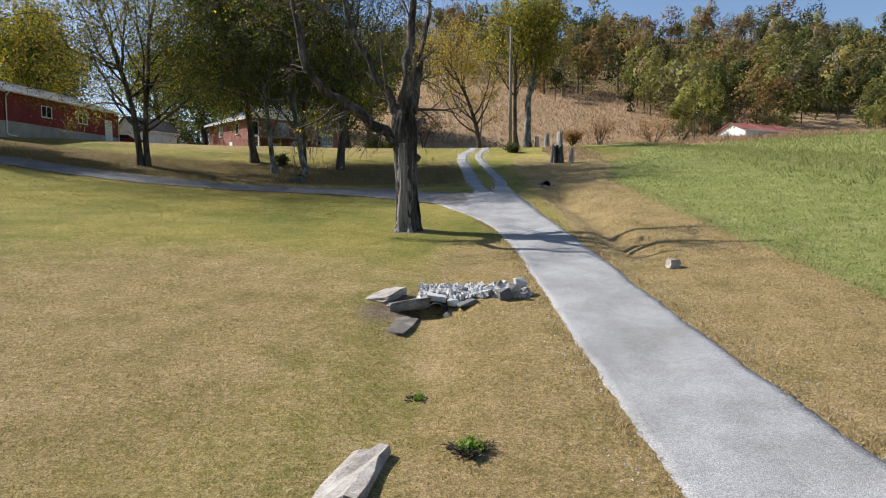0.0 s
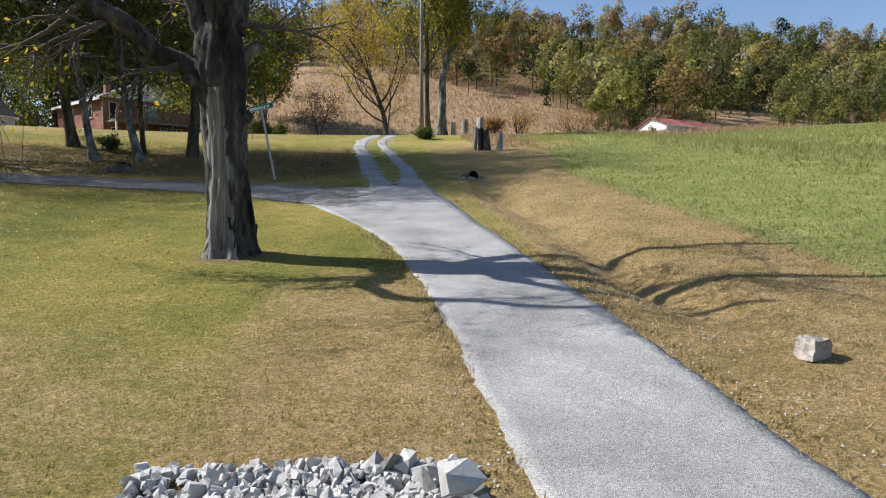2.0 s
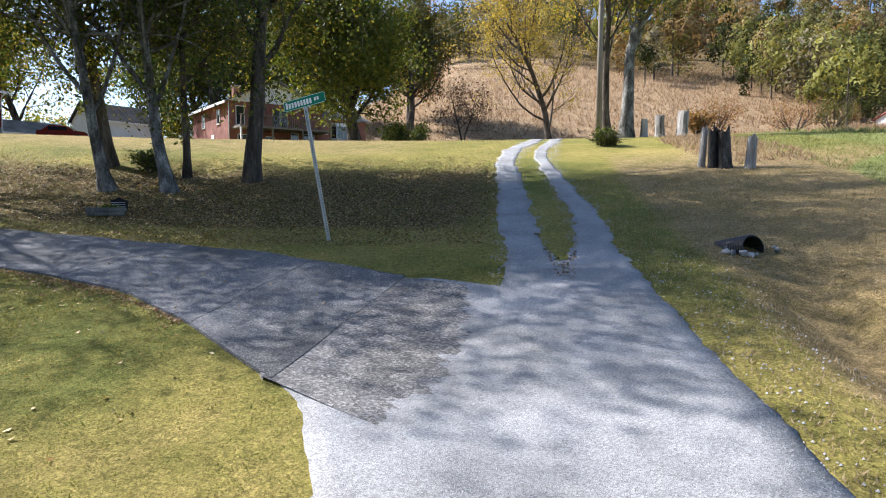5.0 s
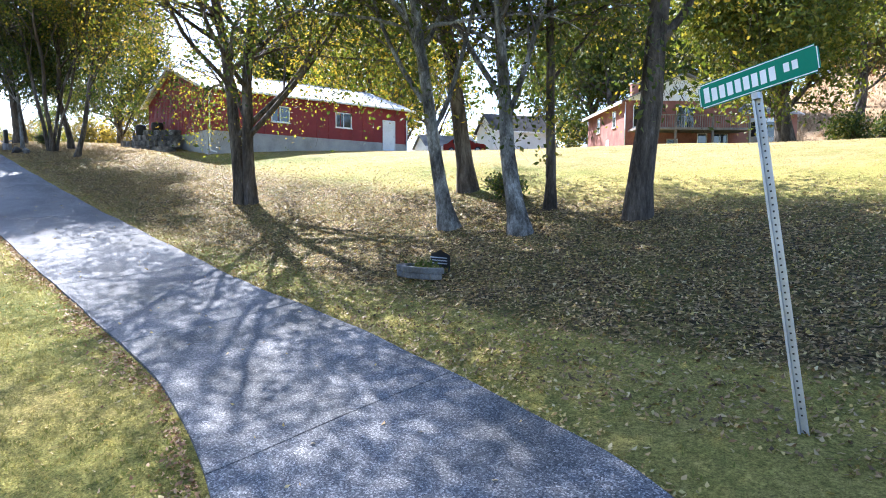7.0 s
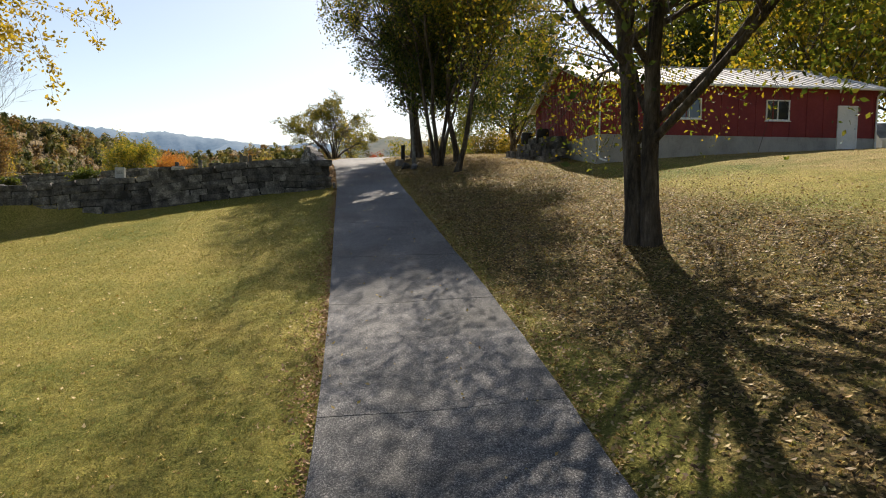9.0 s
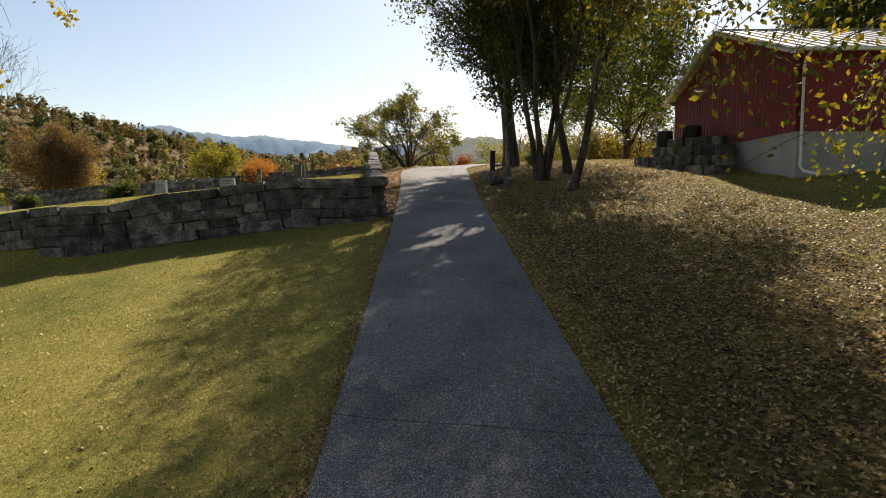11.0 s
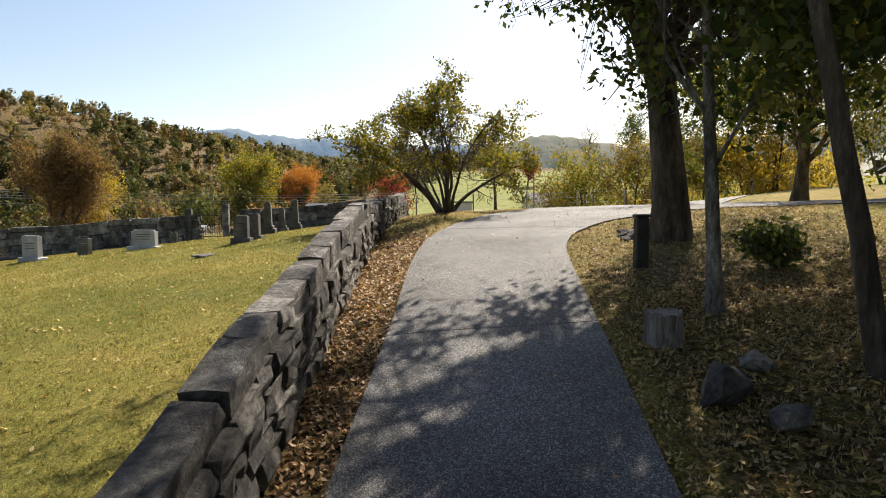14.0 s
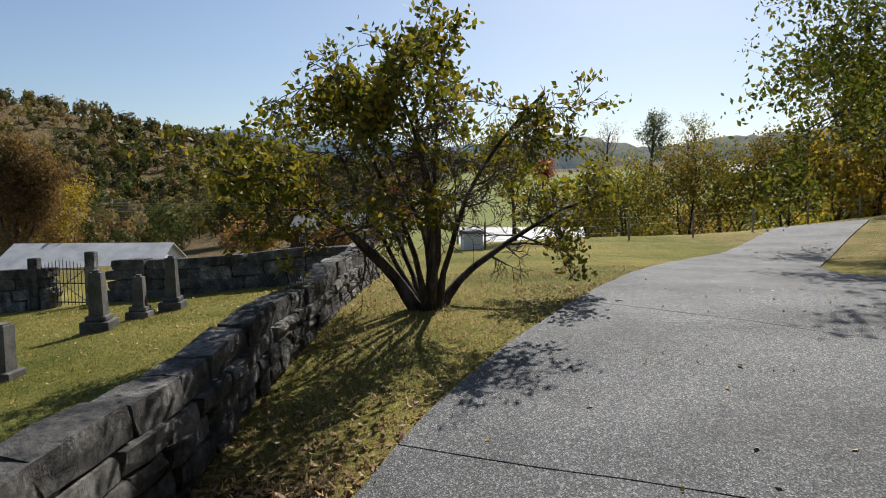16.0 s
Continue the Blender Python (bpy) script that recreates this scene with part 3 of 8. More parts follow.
DRIVE_L = [(-0.95, 32.3), (-2.4, 33.7), (-3.6, 34.75), (-5.5, 36.05), (-9.0, 37.3), (-13.5, 38.1), (-19.5, 38.87), (-29.8, 40.0), (-37.4, 40.85), (-44.7, 41.5), (-51, 41.9), (-54.3, 42.7), (-59.8, 45.4), (-69.6, 51.3), (-74, 54.8), (-84, 62)]
DRIVE_R = [(-0.3, 36.65), (-1.2, 37.2), (-2.6, 38.05), (-4.3, 38.9), (-8.3, 40.1), (-12.5, 40.9), (-20, 42.15), (-28, 42.95), (-37.2, 43.65), (-42.9, 44.2), (-46.5, 44.6), (-50.2, 45.15), (-52.7, 46.5), (-54.8, 49.5), (-55.5, 53.5), (-56, 62)]


def slab_strip(parent, left, right, step, gap, cuts=()):
    """Concrete panels between two lines, each one a slab with its own edges."""
    total = sum(math.dist(a, b) for a, b in zip(left, left[1:]))
    per = 10
    fineL, fineR = curve_through(left, 801), curve_through(right, 801)
    if cuts:
        # joints run square across the bend of the drive
        mid = (fineL + fineR) / 2
        at = [(0, 0)]
        for c in cuts:
            i = int(np.argmin(np.abs(mid[:, 0] - c)))
            if c > -40:
                at.append((i, i))
                continue
            along = mid[min(i + 6, 800)] - mid[max(i - 6, 0)]
            pair = []
            for e in (fineL, fineR):
                off = np.abs((e - mid[i]) @ along) / np.linalg.norm(along)
                pair.append(int(np.argmin(np.where(np.linalg.norm(e - mid[i], axis=1) < 5.0, off, 99.0))))
            at.append(tuple(pair))
        at.append((800, 800))
    else:
        count = max(1, round(total / step))
        at = [(round(800 * k / count),) * 2 for k in range(count + 1)]
    for (l0, r0), (l1, r1) in zip(at, at[1:]):
        l = fineL[np.round(np.linspace(l0, l1, per + 1)).astype(int)].copy()
        r = fineR[np.round(np.linspace(r0, r1, per + 1)).astype(int)].copy()
        for e in (l, r):
            d0, d1 = e[1] - e[0], e[-1] - e[-2]
            e[0] += d0 / np.linalg.norm(d0) * gap
            e[-1] -= d1 / np.linalg.norm(d1) * gap
        t = np.linspace(0, 1, 7)
        XY = l[:, None] * (1 - t)[None, :, None] + r[:, None] * t[None, :, None]
        Z = ground(XY[..., 0], XY[..., 1]) + 0.045
        top = np.concatenate([XY, Z[..., None]], -1)
        n, c = top.shape[:2]
        low = top.copy()
        low[..., 2] -= 0.16
        idx = np.arange(n * c).reshape(n, c)
        f = [tuple(q) for q in np.stack([idx[:-1, :-1], idx[1:, :-1], idx[1:, 1:], idx[:-1, 1:]], -1).reshape(-1, 4)]
        rim = list(idx[0, :]) + list(idx[1:, -1]) + list(idx[-1, -2::-1]) + list(idx[-2:0:-1, 0])
        f += [(rim[i], rim[(i + 1) % len(rim)], rim[(i + 1) % len(rim)] + n * c, rim[i] + n * c) for i in range(len(rim))]
        ob = link_mesh("slab", np.concatenate([top.reshape(-1, 3), low.reshape(-1, 3)]).tolist(), f, MAT_CONCRETE)
        ob.parent = parent


drive = tagged(new("concrete_drive"), "grey exposed-aggregate concrete drive in jointed slabs", "road", kind="structure")
slab_strip(drive, DRIVE_L[:13], DRIVE_R[:14], 4.6, 0.011, (-2.6, -6.5, -11.2, -16.05, -21.05, -25.3, -29.8, -34.25, -39.6, -45.0, -53.2))
slab_strip(drive, [(-59.8, 45.4), (-64.5, 48.1), (-69.6, 51.3), (-74, 54.8), (-84, 62)], [(-54.8, 49.5), (-59.7, 51.95), (-63.9, 52.4), (-71, 57), (-81, 65)], 5.5, 0.006)
slab_strip(drive, [(-59.65, 51.98), (-59.4, 54.5), (-58.8, 60), (-58, 70)], [(-54.84, 49.55), (-55.1, 52.5), (-55.0, 60), (-54, 70)], 5.5, 0.006)
ribbon("joint_bed", DRIVE_L[:13], DRIVE_R[:14], 140, 4, 0.012, MAT_JOINT).parent = drive


# ---- dry stone walls ----
def stone_mesh(name, seed, rough):
    rng = random.Random(seed)
    bm = bmesh.new()
    bmesh.ops.create_cube(bm, size=1.0)
    bmesh.ops.subdivide_edges(bm, edges=bm.edges[:], cuts=1, use_grid_fill=True)
    for v in bm.verts:
        k = sum(abs(abs(c) - 0.5) < 1e-4 for c in v.co)
        pull = {3: 0.93, 2: 0.97, 1: 1.02}.get(k, 1)
        v.co = Vector([c * pull + rng.uniform(-1, 1) * rough for c in v.co])
    me = bpy.data.meshes.new(name)
    bm.to_mesh(me)
    bm.free()
    return me


WALL_STONES = [stone_mesh("wall_stone", i, 0.042) for i in range(16)]
SQUARED_STONES = [stone_mesh("squared_stone", 40 + i, 0.028) for i in range(16)]
for _m in WALL_STONES + SQUARED_STONES:
    _m.materials.append(MAT_STONE)


def stone_wall(name, line, thick, height, sizes, label, limit=300, seed=1, batter=0.0, cap=1.06, tops=None, kinds=None):
    """Courses of squared stones along a line of (x, y); a dark core keeps light from passing between them."""
    rng = random.Random(seed)
    root = tagged(new(name), label, "wall", kind="structure")
    P = [Vector(p) for p in line]
    core = bmesh.new()
    made = 0
    for a, b in zip(P, P[1:]):
        d = b - a
        length = d.length
        d.normalize()
        nrm = Vector((-d.y, d.x))
        turn = math.degrees(math.atan2(d.y, d.x))
        nseg = max(2, int(length / 1.5))
        prev = None
        for i in range(nseg + 1):
            q = a + d * length * i / nseg
            top = tops(q.x, q.y)
            lo = min(gz(q.x + nrm.x * s, q.y + nrm.y * s) for s in (-thick, thick)) - 0.3
            ring = [core.verts.new((q.x + nrm.x * s, q.y + nrm.y * s, z)) for s, z in ((-thick * 0.36, lo), (thick * 0.36, lo), (thick * 0.33, top - 0.12), (-thick * 0.33, top - 0.12))]
            if prev:
                for k in range(4):
                    core.faces.new((prev[k], prev[(k + 1) % 4], ring[(k + 1) % 4], ring[k]))
            prev = ring
        # stones, course by course from the coping down
        depth = 0.0
        course = 0
        while depth < height + 0.5:
            h = rng.uniform(*sizes[1]) * (0.85 if course == 0 and cap > 1 else 1.2 if course == 0 else 1)
            s = -rng.uniform(0, 0.3)
            while s < length:
                w = rng.uniform(*sizes[0]) * (1.5 if course == 0 else 1.0)
                mid = min(max(s + w / 2, 0.1), length - 0.1)
                q = a + d * mid
                top = tops(q.x, q.y)
                z = top - depth - h / 2 + rng.uniform(-0.02, 0.02)
                floor = min(gz(q.x + nrm.x * k, q.y + nrm.y * k) for k in (-thick * 0.6, thick * 0.6))
                if z + h / 2 > floor - 0.05:
                    t = thick * (cap if course == 0 else 0.98) + batter * depth
                    slope = (tops(*(q + d * 0.5)) - tops(*(q - d * 0.5)))
                    ob = new("stone", rng.choice(kinds or WALL_STONES))
                    ob.parent = root
                    ob.matrix_basis = Matrix.Translation((q.x + nrm.x * rng.uniform(-0.03, 0.03), q.y + nrm.y * rng.uniform(-0.03, 0.03), z)) @ Euler((rng.uniform(-0.02, 0.02), -math.atan(slope) + rng.uniform(-0.015, 0.015), radians(turn) + (math.pi if rng.random() < 0.5 else 0) * 0 + rng.uniform(-0.02, 0.02))).to_matrix().to_4x4() @ Matrix.Diagonal((w * 1.0, t * rng.uniform(0.94, 1.06), h * 1.0, 1))
                    made += 1
                s += w + 0.012
            depth += h + 0.008
            course += 1
    part("core", core, MAT_JOINT, root)
    return root


def front_top(x, y):
    return float(np.interp(y, (10, 27.2, 32.9, 36.5, 40.3), (6.4, 7.83, 8.33, 8.93, 9.13))) + 0.04 * math.sin(y * 1.7)


def side_top(x, y):
    s = -x - 38.3
    return 9.12 + 0.135 * min(s, 12) + 0.022 * max(s - 12, 0) + 0.05 * math.sin(x * 1.3)


stone_wall("wall_front", [(-39.6, 14.0), (-39.2, 27.0), (-38.35, 34.0), (-38.25, 40.0)], 0.5, 2.2, ((0.55, 1.35), (0.24, 0.36)), "old dark squared-limestone retaining wall round a burial ground", seed=2, tops=front_top, kinds=SQUARED_STONES)
stone_wall("wall_lane", [(-38.3, 40.35), (-45.0, 40.4), (-52.0, 40.5), (-60.0, 40.75), (-67.0, 40.95)], 0.55, 0.95, ((0.32, 0.85), (0.17, 0.31)), "weathered dry limestone wall beside the drive with tilted coping stones", seed=3, batter=0.12, cap=0.72, tops=side_top)


def back_top(x, y):
    return 9.95 + 0.075 * (y - 28) + 0.04 * math.sin(y)


stone_wall("wall_back", [(-67.2, 40.9), (-68.0, 36.0), (-68.6, 33.0)], 0.5, 1.1, ((0.7, 1.6), (0.28, 0.4)), "dark stone wall at the back of the burial ground", seed=4, tops=back_top, kinds=SQUARED_STONES)
stone_wall("wall_back", [(-68.9, 30.6), (-70.0, 24.0), (-71.0, 14.0)], 0.5, 1.1, ((0.7, 1.6), (0.28, 0.4)), "dark stone wall at the back of the burial ground", seed=5, tops=back_top, kinds=SQUARED_STONES)
stone_wall("wall_south", [(-71.0, 14.0), (-39.6, 14.0)], 0.5, 1.0, ((0.9, 1.8), (0.3, 0.45)), "low grey stone wall on the far side of the burial ground", seed=6, tops=lambda x, y: gz(x, 14.0) + 0.75)


# ---- trees ----
def branch_skeleton(rng, base, direction, length, radius, levels, spread, droop, kids, out, tips, lift=0.15, wob=0.16, level=0, taper=0.55, bare_to=0.3, free=None, reach=1.0):
    n = max(3, int(length / 0.45)) if level < 2 else max(2, int(length / 0.5))
    n = min(n, 14)
    p, d = np.array(base, float), np.array(direction, float)
    d /= np.linalg.norm(d)
    pts, rad = [p.copy()], [radius]
    for i in range(n):
        d = d + rng.randn(3) * wob + np.array([0, 0, lift if level else 0.02]) - np.array([0, 0, droop]) * (i / n) * level
        d /= np.linalg.norm(d)
        q = p + d * length / n
        if level and free is not None and not free(q):
            d = d * np.array([0.4, 0.4, 1.0]) + np.array([0, 0, 0.5])
            d /= np.linalg.norm(d)
            q = p + d * length / n * 0.5
            if not free(q):
                break
        p = q
        pts.append(p.copy())
        rad.append(radius * (1 - (1 - taper if level == 0 else 0.78) * (i + 1) / n))
    n = len(pts) - 1
    if n < 1:
        return
    out.append((np.array(pts), np.array(rad), level))
    if level >= levels:
        tips.append(np.array(pts))
        return
    count = kids[level]
    for k in range(count):
        u = bare_to + (1 - bare_to) * (k + rng.rand()) / count if level == 0 else 0.2 + 0.8 * (k + rng.rand()) / count
        i = min(int(u * n), n - 1)
        q = pts[i] + (pts[i + 1] - pts[i]) * (u * n - i)
        r = rad[i]
        a = k * 2.4 + rng.rand() * 1.2
        side = np.array([math.cos(a), math.sin(a), 0])
        ax = pts[min(i + 1, n)] - pts[i]
        ax /= np.linalg.norm(ax)
        if level:
            side = rng.randn(3)
        side = side - ax * side.dot(ax)
        side /= np.linalg.norm(side) + 1e-9
        sp = spread * rng.uniform(0.75, 1.25)
        nd = ax * math.cos(sp) + side * math.sin(sp)
        ln = length * rng.uniform(0.42, 0.62) * ((1.15 - 0.55 * u) * reach if level == 0 else 1.0)
        branch_skeleton(rng, q, nd, ln, r * rng.uniform(0.38, 0.55), levels, spread, droop, kids, out, tips, lift, wob * 1.15, level + 1, taper, bare_to, free)


def skeleton_mesh(name, limbs, sides_by_level, material, min_r=0.008):
    cos, loops, off = [], [], 0
    for pts, rad, lv in limbs:
        sides = sides_by_level[min(lv, len(sides_by_level) - 1)]
        if lv >= 2 and len(pts) > 3:
            some = [0, len(pts) // 2, len(pts) - 1] if lv == 2 else [0, len(pts) - 1]
            pts, rad = pts[some], rad[some]
        d = np.gradient(pts, axis=0)
        d /= np.linalg.norm(d, axis=1)[:, None] + 1e-9
        ref = np.where(np.abs(d[:, 2:3]) > 0.9, np.array([[1.0, 0, 0]]), np.array([[0, 0, 1.0]]))
        if np.abs(d[:, 2]).max() > 0.9 and lv == 0:
            ref = np.tile(np.array([[1.0, 0, 0]]), (len(d), 1))
        s = np.cross(d, ref)
        s /= np.linalg.norm(s, axis=1)[:, None] + 1e-9
        u = np.cross(d, s)
        a = np.arange(sides) * 2 * math.pi / sides
        r = np.maximum(rad, min_r)[:, None, None]
        ring = pts[:, None, :] + r * (np.cos(a)[None, :, None] * s[:, None, :] + np.sin(a)[None, :, None] * u[:, None, :])
        n = len(pts)
        idx = off + np.arange(n * sides).reshape(n, sides)
        nxt = np.roll(idx, -1, 1)
        loops.append(np.stack([idx[:-1], nxt[:-1], nxt[1:], idx[1:]], -1).reshape(-1, 4))
        cos.append(ring.reshape(-1, 3))
        off += n * sides
    return numpy_mesh(name, np.concatenate(cos), np.concatenate(loops), 4, material, True)


def leaf_quads(rng, centres, size, flat=0.35, jitter=0.0):
    """Small folded leaves (two triangles on a crease) at random turns."""
    n = len(centres)
    nrm = rng.randn(n, 3) * np.array([1, 1, 1 - flat]) + np.array([0, 0, flat])
    nrm /= np.linalg.norm(nrm, axis=1)[:, None]
    a = rng.randn(n, 3)
    a -= nrm * (a * nrm).sum(1)[:, None]
    a /= np.linalg.norm(a, axis=1)[:, None] + 1e-9
    b = np.cross(nrm, a)
    s = (size * rng.uniform(0.6, 1.35, n))[:, None]
    c = centres + rng.randn(n, 3) * jitter
    if size >= 0.12:
        # far leaves: one blade each
        co = np.stack([c - a * s, c + b * s * 0.75, c + a * s * 0.9 - b * s * 0.5], 1).reshape(-1, 3)
        return co, np.arange(n * 3).reshape(n, 3)
    co = np.stack([c - a * s, c + b * s * 0.55 - nrm * s * 0.2, c + a * s, c - b * s * 0.55 - nrm * s * 0.2], 1).reshape(-1, 3)
    loops = np.arange(n * 4).reshape(n, 4)
    return co, loops


def tree(x, y, height, radius, seed, leaf, label, leaves=9000, size=0.09, stems=1, lean=(0, 0), spread=0.75, kids=(11, 7, 6), bare_to=0.3, droop=0.05, lift=0.12, bark=None, flare=1.5, cloud=0.28, levels=3, keep=1.0, name="tree", category="tree", group="", taper=0.3, fan=0.35, wob=0.07, clear=None, reach=1.0, boughs=(), shoots=0, gaps=None):
    rng = np.random.RandomState(seed)
    z = gz(x, y) - 0.15
    root = empty(name, (x, y, z + 0.15), label, category, group)
    limbs, tips = [], []
    free = None if clear is None else (lambda p: clear(p[0] + x, p[1] + y, p[2] + z))
    for k in range(stems):
        a = k * 2 * math.pi / max(1, stems) + seed
        d = np.array([lean[0], lean[1], 1.0])
        b = np.array([0, 0, -0.15])
        if stems > 1:
            d = d + np.array([math.cos(a), math.sin(a), 0]) * fan * rng.uniform(0.5, 1.1)
            b = b + np.array([math.cos(a), math.sin(a), 0]) * radius * 0.9
        branch_skeleton(rng, b, d, height * rng.uniform(0.85, 1.0) * 0.86, radius * (1 if stems == 1 else rng.uniform(0.7, 1.0)), levels, spread, droop, kids, limbs, tips, lift, wob, 0, taper, bare_to, free, reach)
    main = limbs[0]
    for az, hgt, ln in boughs:
        # low sweeping boughs
        k = int(np.argmin(np.abs(main[0][:, 2] - hgt)))
        a = radians(az)
        branch_skeleton(rng, main[0][k], (math.cos(a), math.sin(a), 0.35), ln, main[1][k] * 0.42, levels, 0.75, 0.16, kids, limbs, tips, 0.03, 0.10, 1, taper, bare_to, free)
    for pts, rad, lv in limbs:
        if lv == 0:
            hgt = np.maximum(pts[:, 2], 0)
            rad *= 1 + (flare - 1) * np.exp(-hgt / (radius * 1.6))
    trunk = skeleton_mesh("trunk", [l for l in limbs if l[2] == 0], [12], bark or MAT_BARK, 0.02)
    trunk.parent = root
    for l in limbs:
        if l[2] == 1:
            skeleton_mesh("limb", [l], [6, 6], bark or MAT_BARK, 0.012).parent = root
    twigs = skeleton_mesh("twig_spray", [l for l in limbs if l[2] >= 2], [4, 4, 3, 3], MAT_TWIG, 0.006)
    twigs.parent = root
    tagged(twigs, kind="stuff")
    if leaves:
        pool = np.concatenate(tips)
        use = rng.rand(len(tips)) < keep
        pool = np.concatenate([t for t, u in zip(tips, use) if u] or tips)
        c = pool[rng.randint(0, len(pool), leaves)] + rng.randn(leaves, 3) * cloud
        if shoots:
            # leafy shoots along the trunk
            t = limbs[0][0][np.sort(rng.randint(2, max(3, len(limbs[0][0]) * 2 // 3), shoots // 30))]
            tuft = np.repeat(t + rng.randn(len(t), 3) * np.array([0.18, 0.18, 0.5]), 30, 0)
            c = np.concatenate([c, tuft + rng.randn(len(tuft), 3) * np.array([0.2, 0.2, 0.28])])
        if clear is not None:
            c = np.array([q for q in c if free(q)])
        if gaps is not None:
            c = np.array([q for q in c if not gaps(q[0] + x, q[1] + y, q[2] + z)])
        co, lp = leaf_quads(rng, c, size)
        crown = numpy_mesh("crown", co, lp, lp.shape[1], leaf)
        crown.parent = root
        tagged(crown, kind="stuff")
    return root


def above_drive(a, b, c):
    """Keeps boughs well clear of the way along the drive."""
    return a < -52 or abs(b - 37.2 + 0.128 * a) > 2.6 or c > 11.0 - 0.116 * a


def spreading_tree(x, y):
    """A low tree of many arching stems, its thinning leaves in flat sprays on the outside of the crown."""
    rng = np.random.RandomState(27)
    z = gz(x, y) - 0.1
    root = empty("tree", (x, y, z + 0.1), "low spreading many-stemmed tree with thinning yellow-green leaves by the wall's end", "tree")
    limbs, tips = [], []
    for k in range(11):
        a = k * 2.4 + rng.uniform(-0.3, 0.3)
        out = (rng.uniform(0.3, 0.95) if k > 1 else 0.12) * (0.55 if math.sin(a) > 0.3 else 1.0)
        length = rng.uniform(4.0, 4.6)
        p = np.array([math.cos(a) * 0.17, math.sin(a) * 0.17, -0.15])
        d = np.array([math.cos(a) * out * 0.82 - 0.22, math.sin(a) * out * 0.88, 1.0])
        d /= np.linalg.norm(d)
        pts = [p]
        n = 11
        for i in range(n):
            bow = np.array([math.cos(a), math.sin(a), 0]) * 0.03 * out + rng.randn(3) * 0.09
            d = d + bow
            d /= np.linalg.norm(d)
            p = p + d * length / n
            pts.append(p)
        pts = np.array(pts)
        rad = np.linspace(rng.uniform(0.05, 0.085), 0.018, n + 1)
        rad[:2] *= 1.35
        limbs.append((pts, rad, 0))
        for i in range(4, n + 1):
            for q in range(2 if i > 4 else 1):
                side = rng.randn(3) * np.array([1, 1, 0.45]) + np.array([math.cos(a), math.sin(a), 0.1]) * 0.6
                branch_skeleton(rng, pts[i], side, rng.uniform(0.55, 1.05) * (1.25 - 0.4 * i / n), rad[i] * 0.5, 3, 0.75, 0.03, (0, 6, 5), limbs, tips, 0.03, 0.15, 1)
    for l in limbs:
        if l[2] == 0:
            skeleton_mesh("trunk", [l], [9], MAT_BARK, 0.02).parent = root
    tw = tagged(skeleton_mesh("twig_spray", [l for l in limbs if l[2] >= 1], [5, 5, 4, 3], MAT_TWIG, 0.006), kind="stuff")
    tw.parent = root
    ends = np.array([t[-1] for t in tips])
    far = np.hypot(ends[:, 0] + 0.8, ends[:, 1])
    shell = (ends[:, 2] > 3.7 - 0.2 * far + rng.randn(len(ends)) * 0.25) | (far > 2.3 + rng.randn(len(ends)) * 0.2)
    # the crown is thinner towards the west and south
    thin = rng.rand(len(ends)) < 0.80 - 0.22 * smooth01(-ends[:, 1], 0.3, 2.2)
    use = ends[shell & thin]
    c = use[rng.randint(0, len(use), 11000)] + rng.randn(11000, 3) * np.array([0.12, 0.12, 0.07])
    co, lp = leaf_quads(rng, c, 0.062, 0.6)
    tagged(numpy_mesh("crown", co, lp, 4, LEAF_SPREAD), kind="stuff").parent = root


G_BANK = "trees on the bank above the drive"
tree(-12.6, 46.8, 14.0, 0.20, 11, LEAF_GREEN, "slender pale-barked tree leaning over the leaf-strewn bank", 24000, 0.076, keep=0.6, shoots=240, reach=1.3, lean=(-0.145, -0.16), wob=0.035, bark=MAT_BARK_PALE, group=G_BANK, clear=above_drive, flare=1.9, bare_to=0.22, kids=(13, 8, 6), boughs=((190, 5.2, 5.5), (90, 5.0, 4.5), (150, 4.8, 5.0), (20, 5.4, 4.5), (330, 5.6, 4.5), (250, 7.5, 7.0), (285, 8.5, 7.5), (225, 9.0, 7.0), (265, 10.0, 7.0)))
tree(-10.35, 46.85, 13.5, 0.22, 12, LEAF_GREEN, "slender pale-barked tree on the leaf-strewn bank", 24000, 0.076, keep=0.6, shoots=240, reach=1.3, lean=(-0.23, 0.035), wob=0.04, bark=MAT_BARK_PALE, group=G_BANK, clear=above_drive, flare=1.7, bare_to=0.25, kids=(13, 8, 6), boughs=((200, 5.0, 6.0), (140, 5.4, 5.5), (330, 5.4, 4.5), (45, 4.8, 4.5), (90, 5.8, 5.0), (240, 8.0, 7.5), (270, 7.5, 8.0), (300, 8.5, 7.5), (255, 9.8, 7.5), (285, 10.5, 7.0)))
tree(-11.0, 49.2, 14.0, 0.15, 13, LEAF_YG, "thin dark-barked tree on the leaf-strewn bank", 21000, 0.08, keep=0.65, shoots=240, reach=1.3, group=G_BANK, clear=above_drive, bare_to=0.3, boughs=((160, 5.0, 5.0), (30, 5.2, 4.5), (80, 5.6, 4.5), (260, 9.0, 7.5), (290, 10.0, 7.5)))
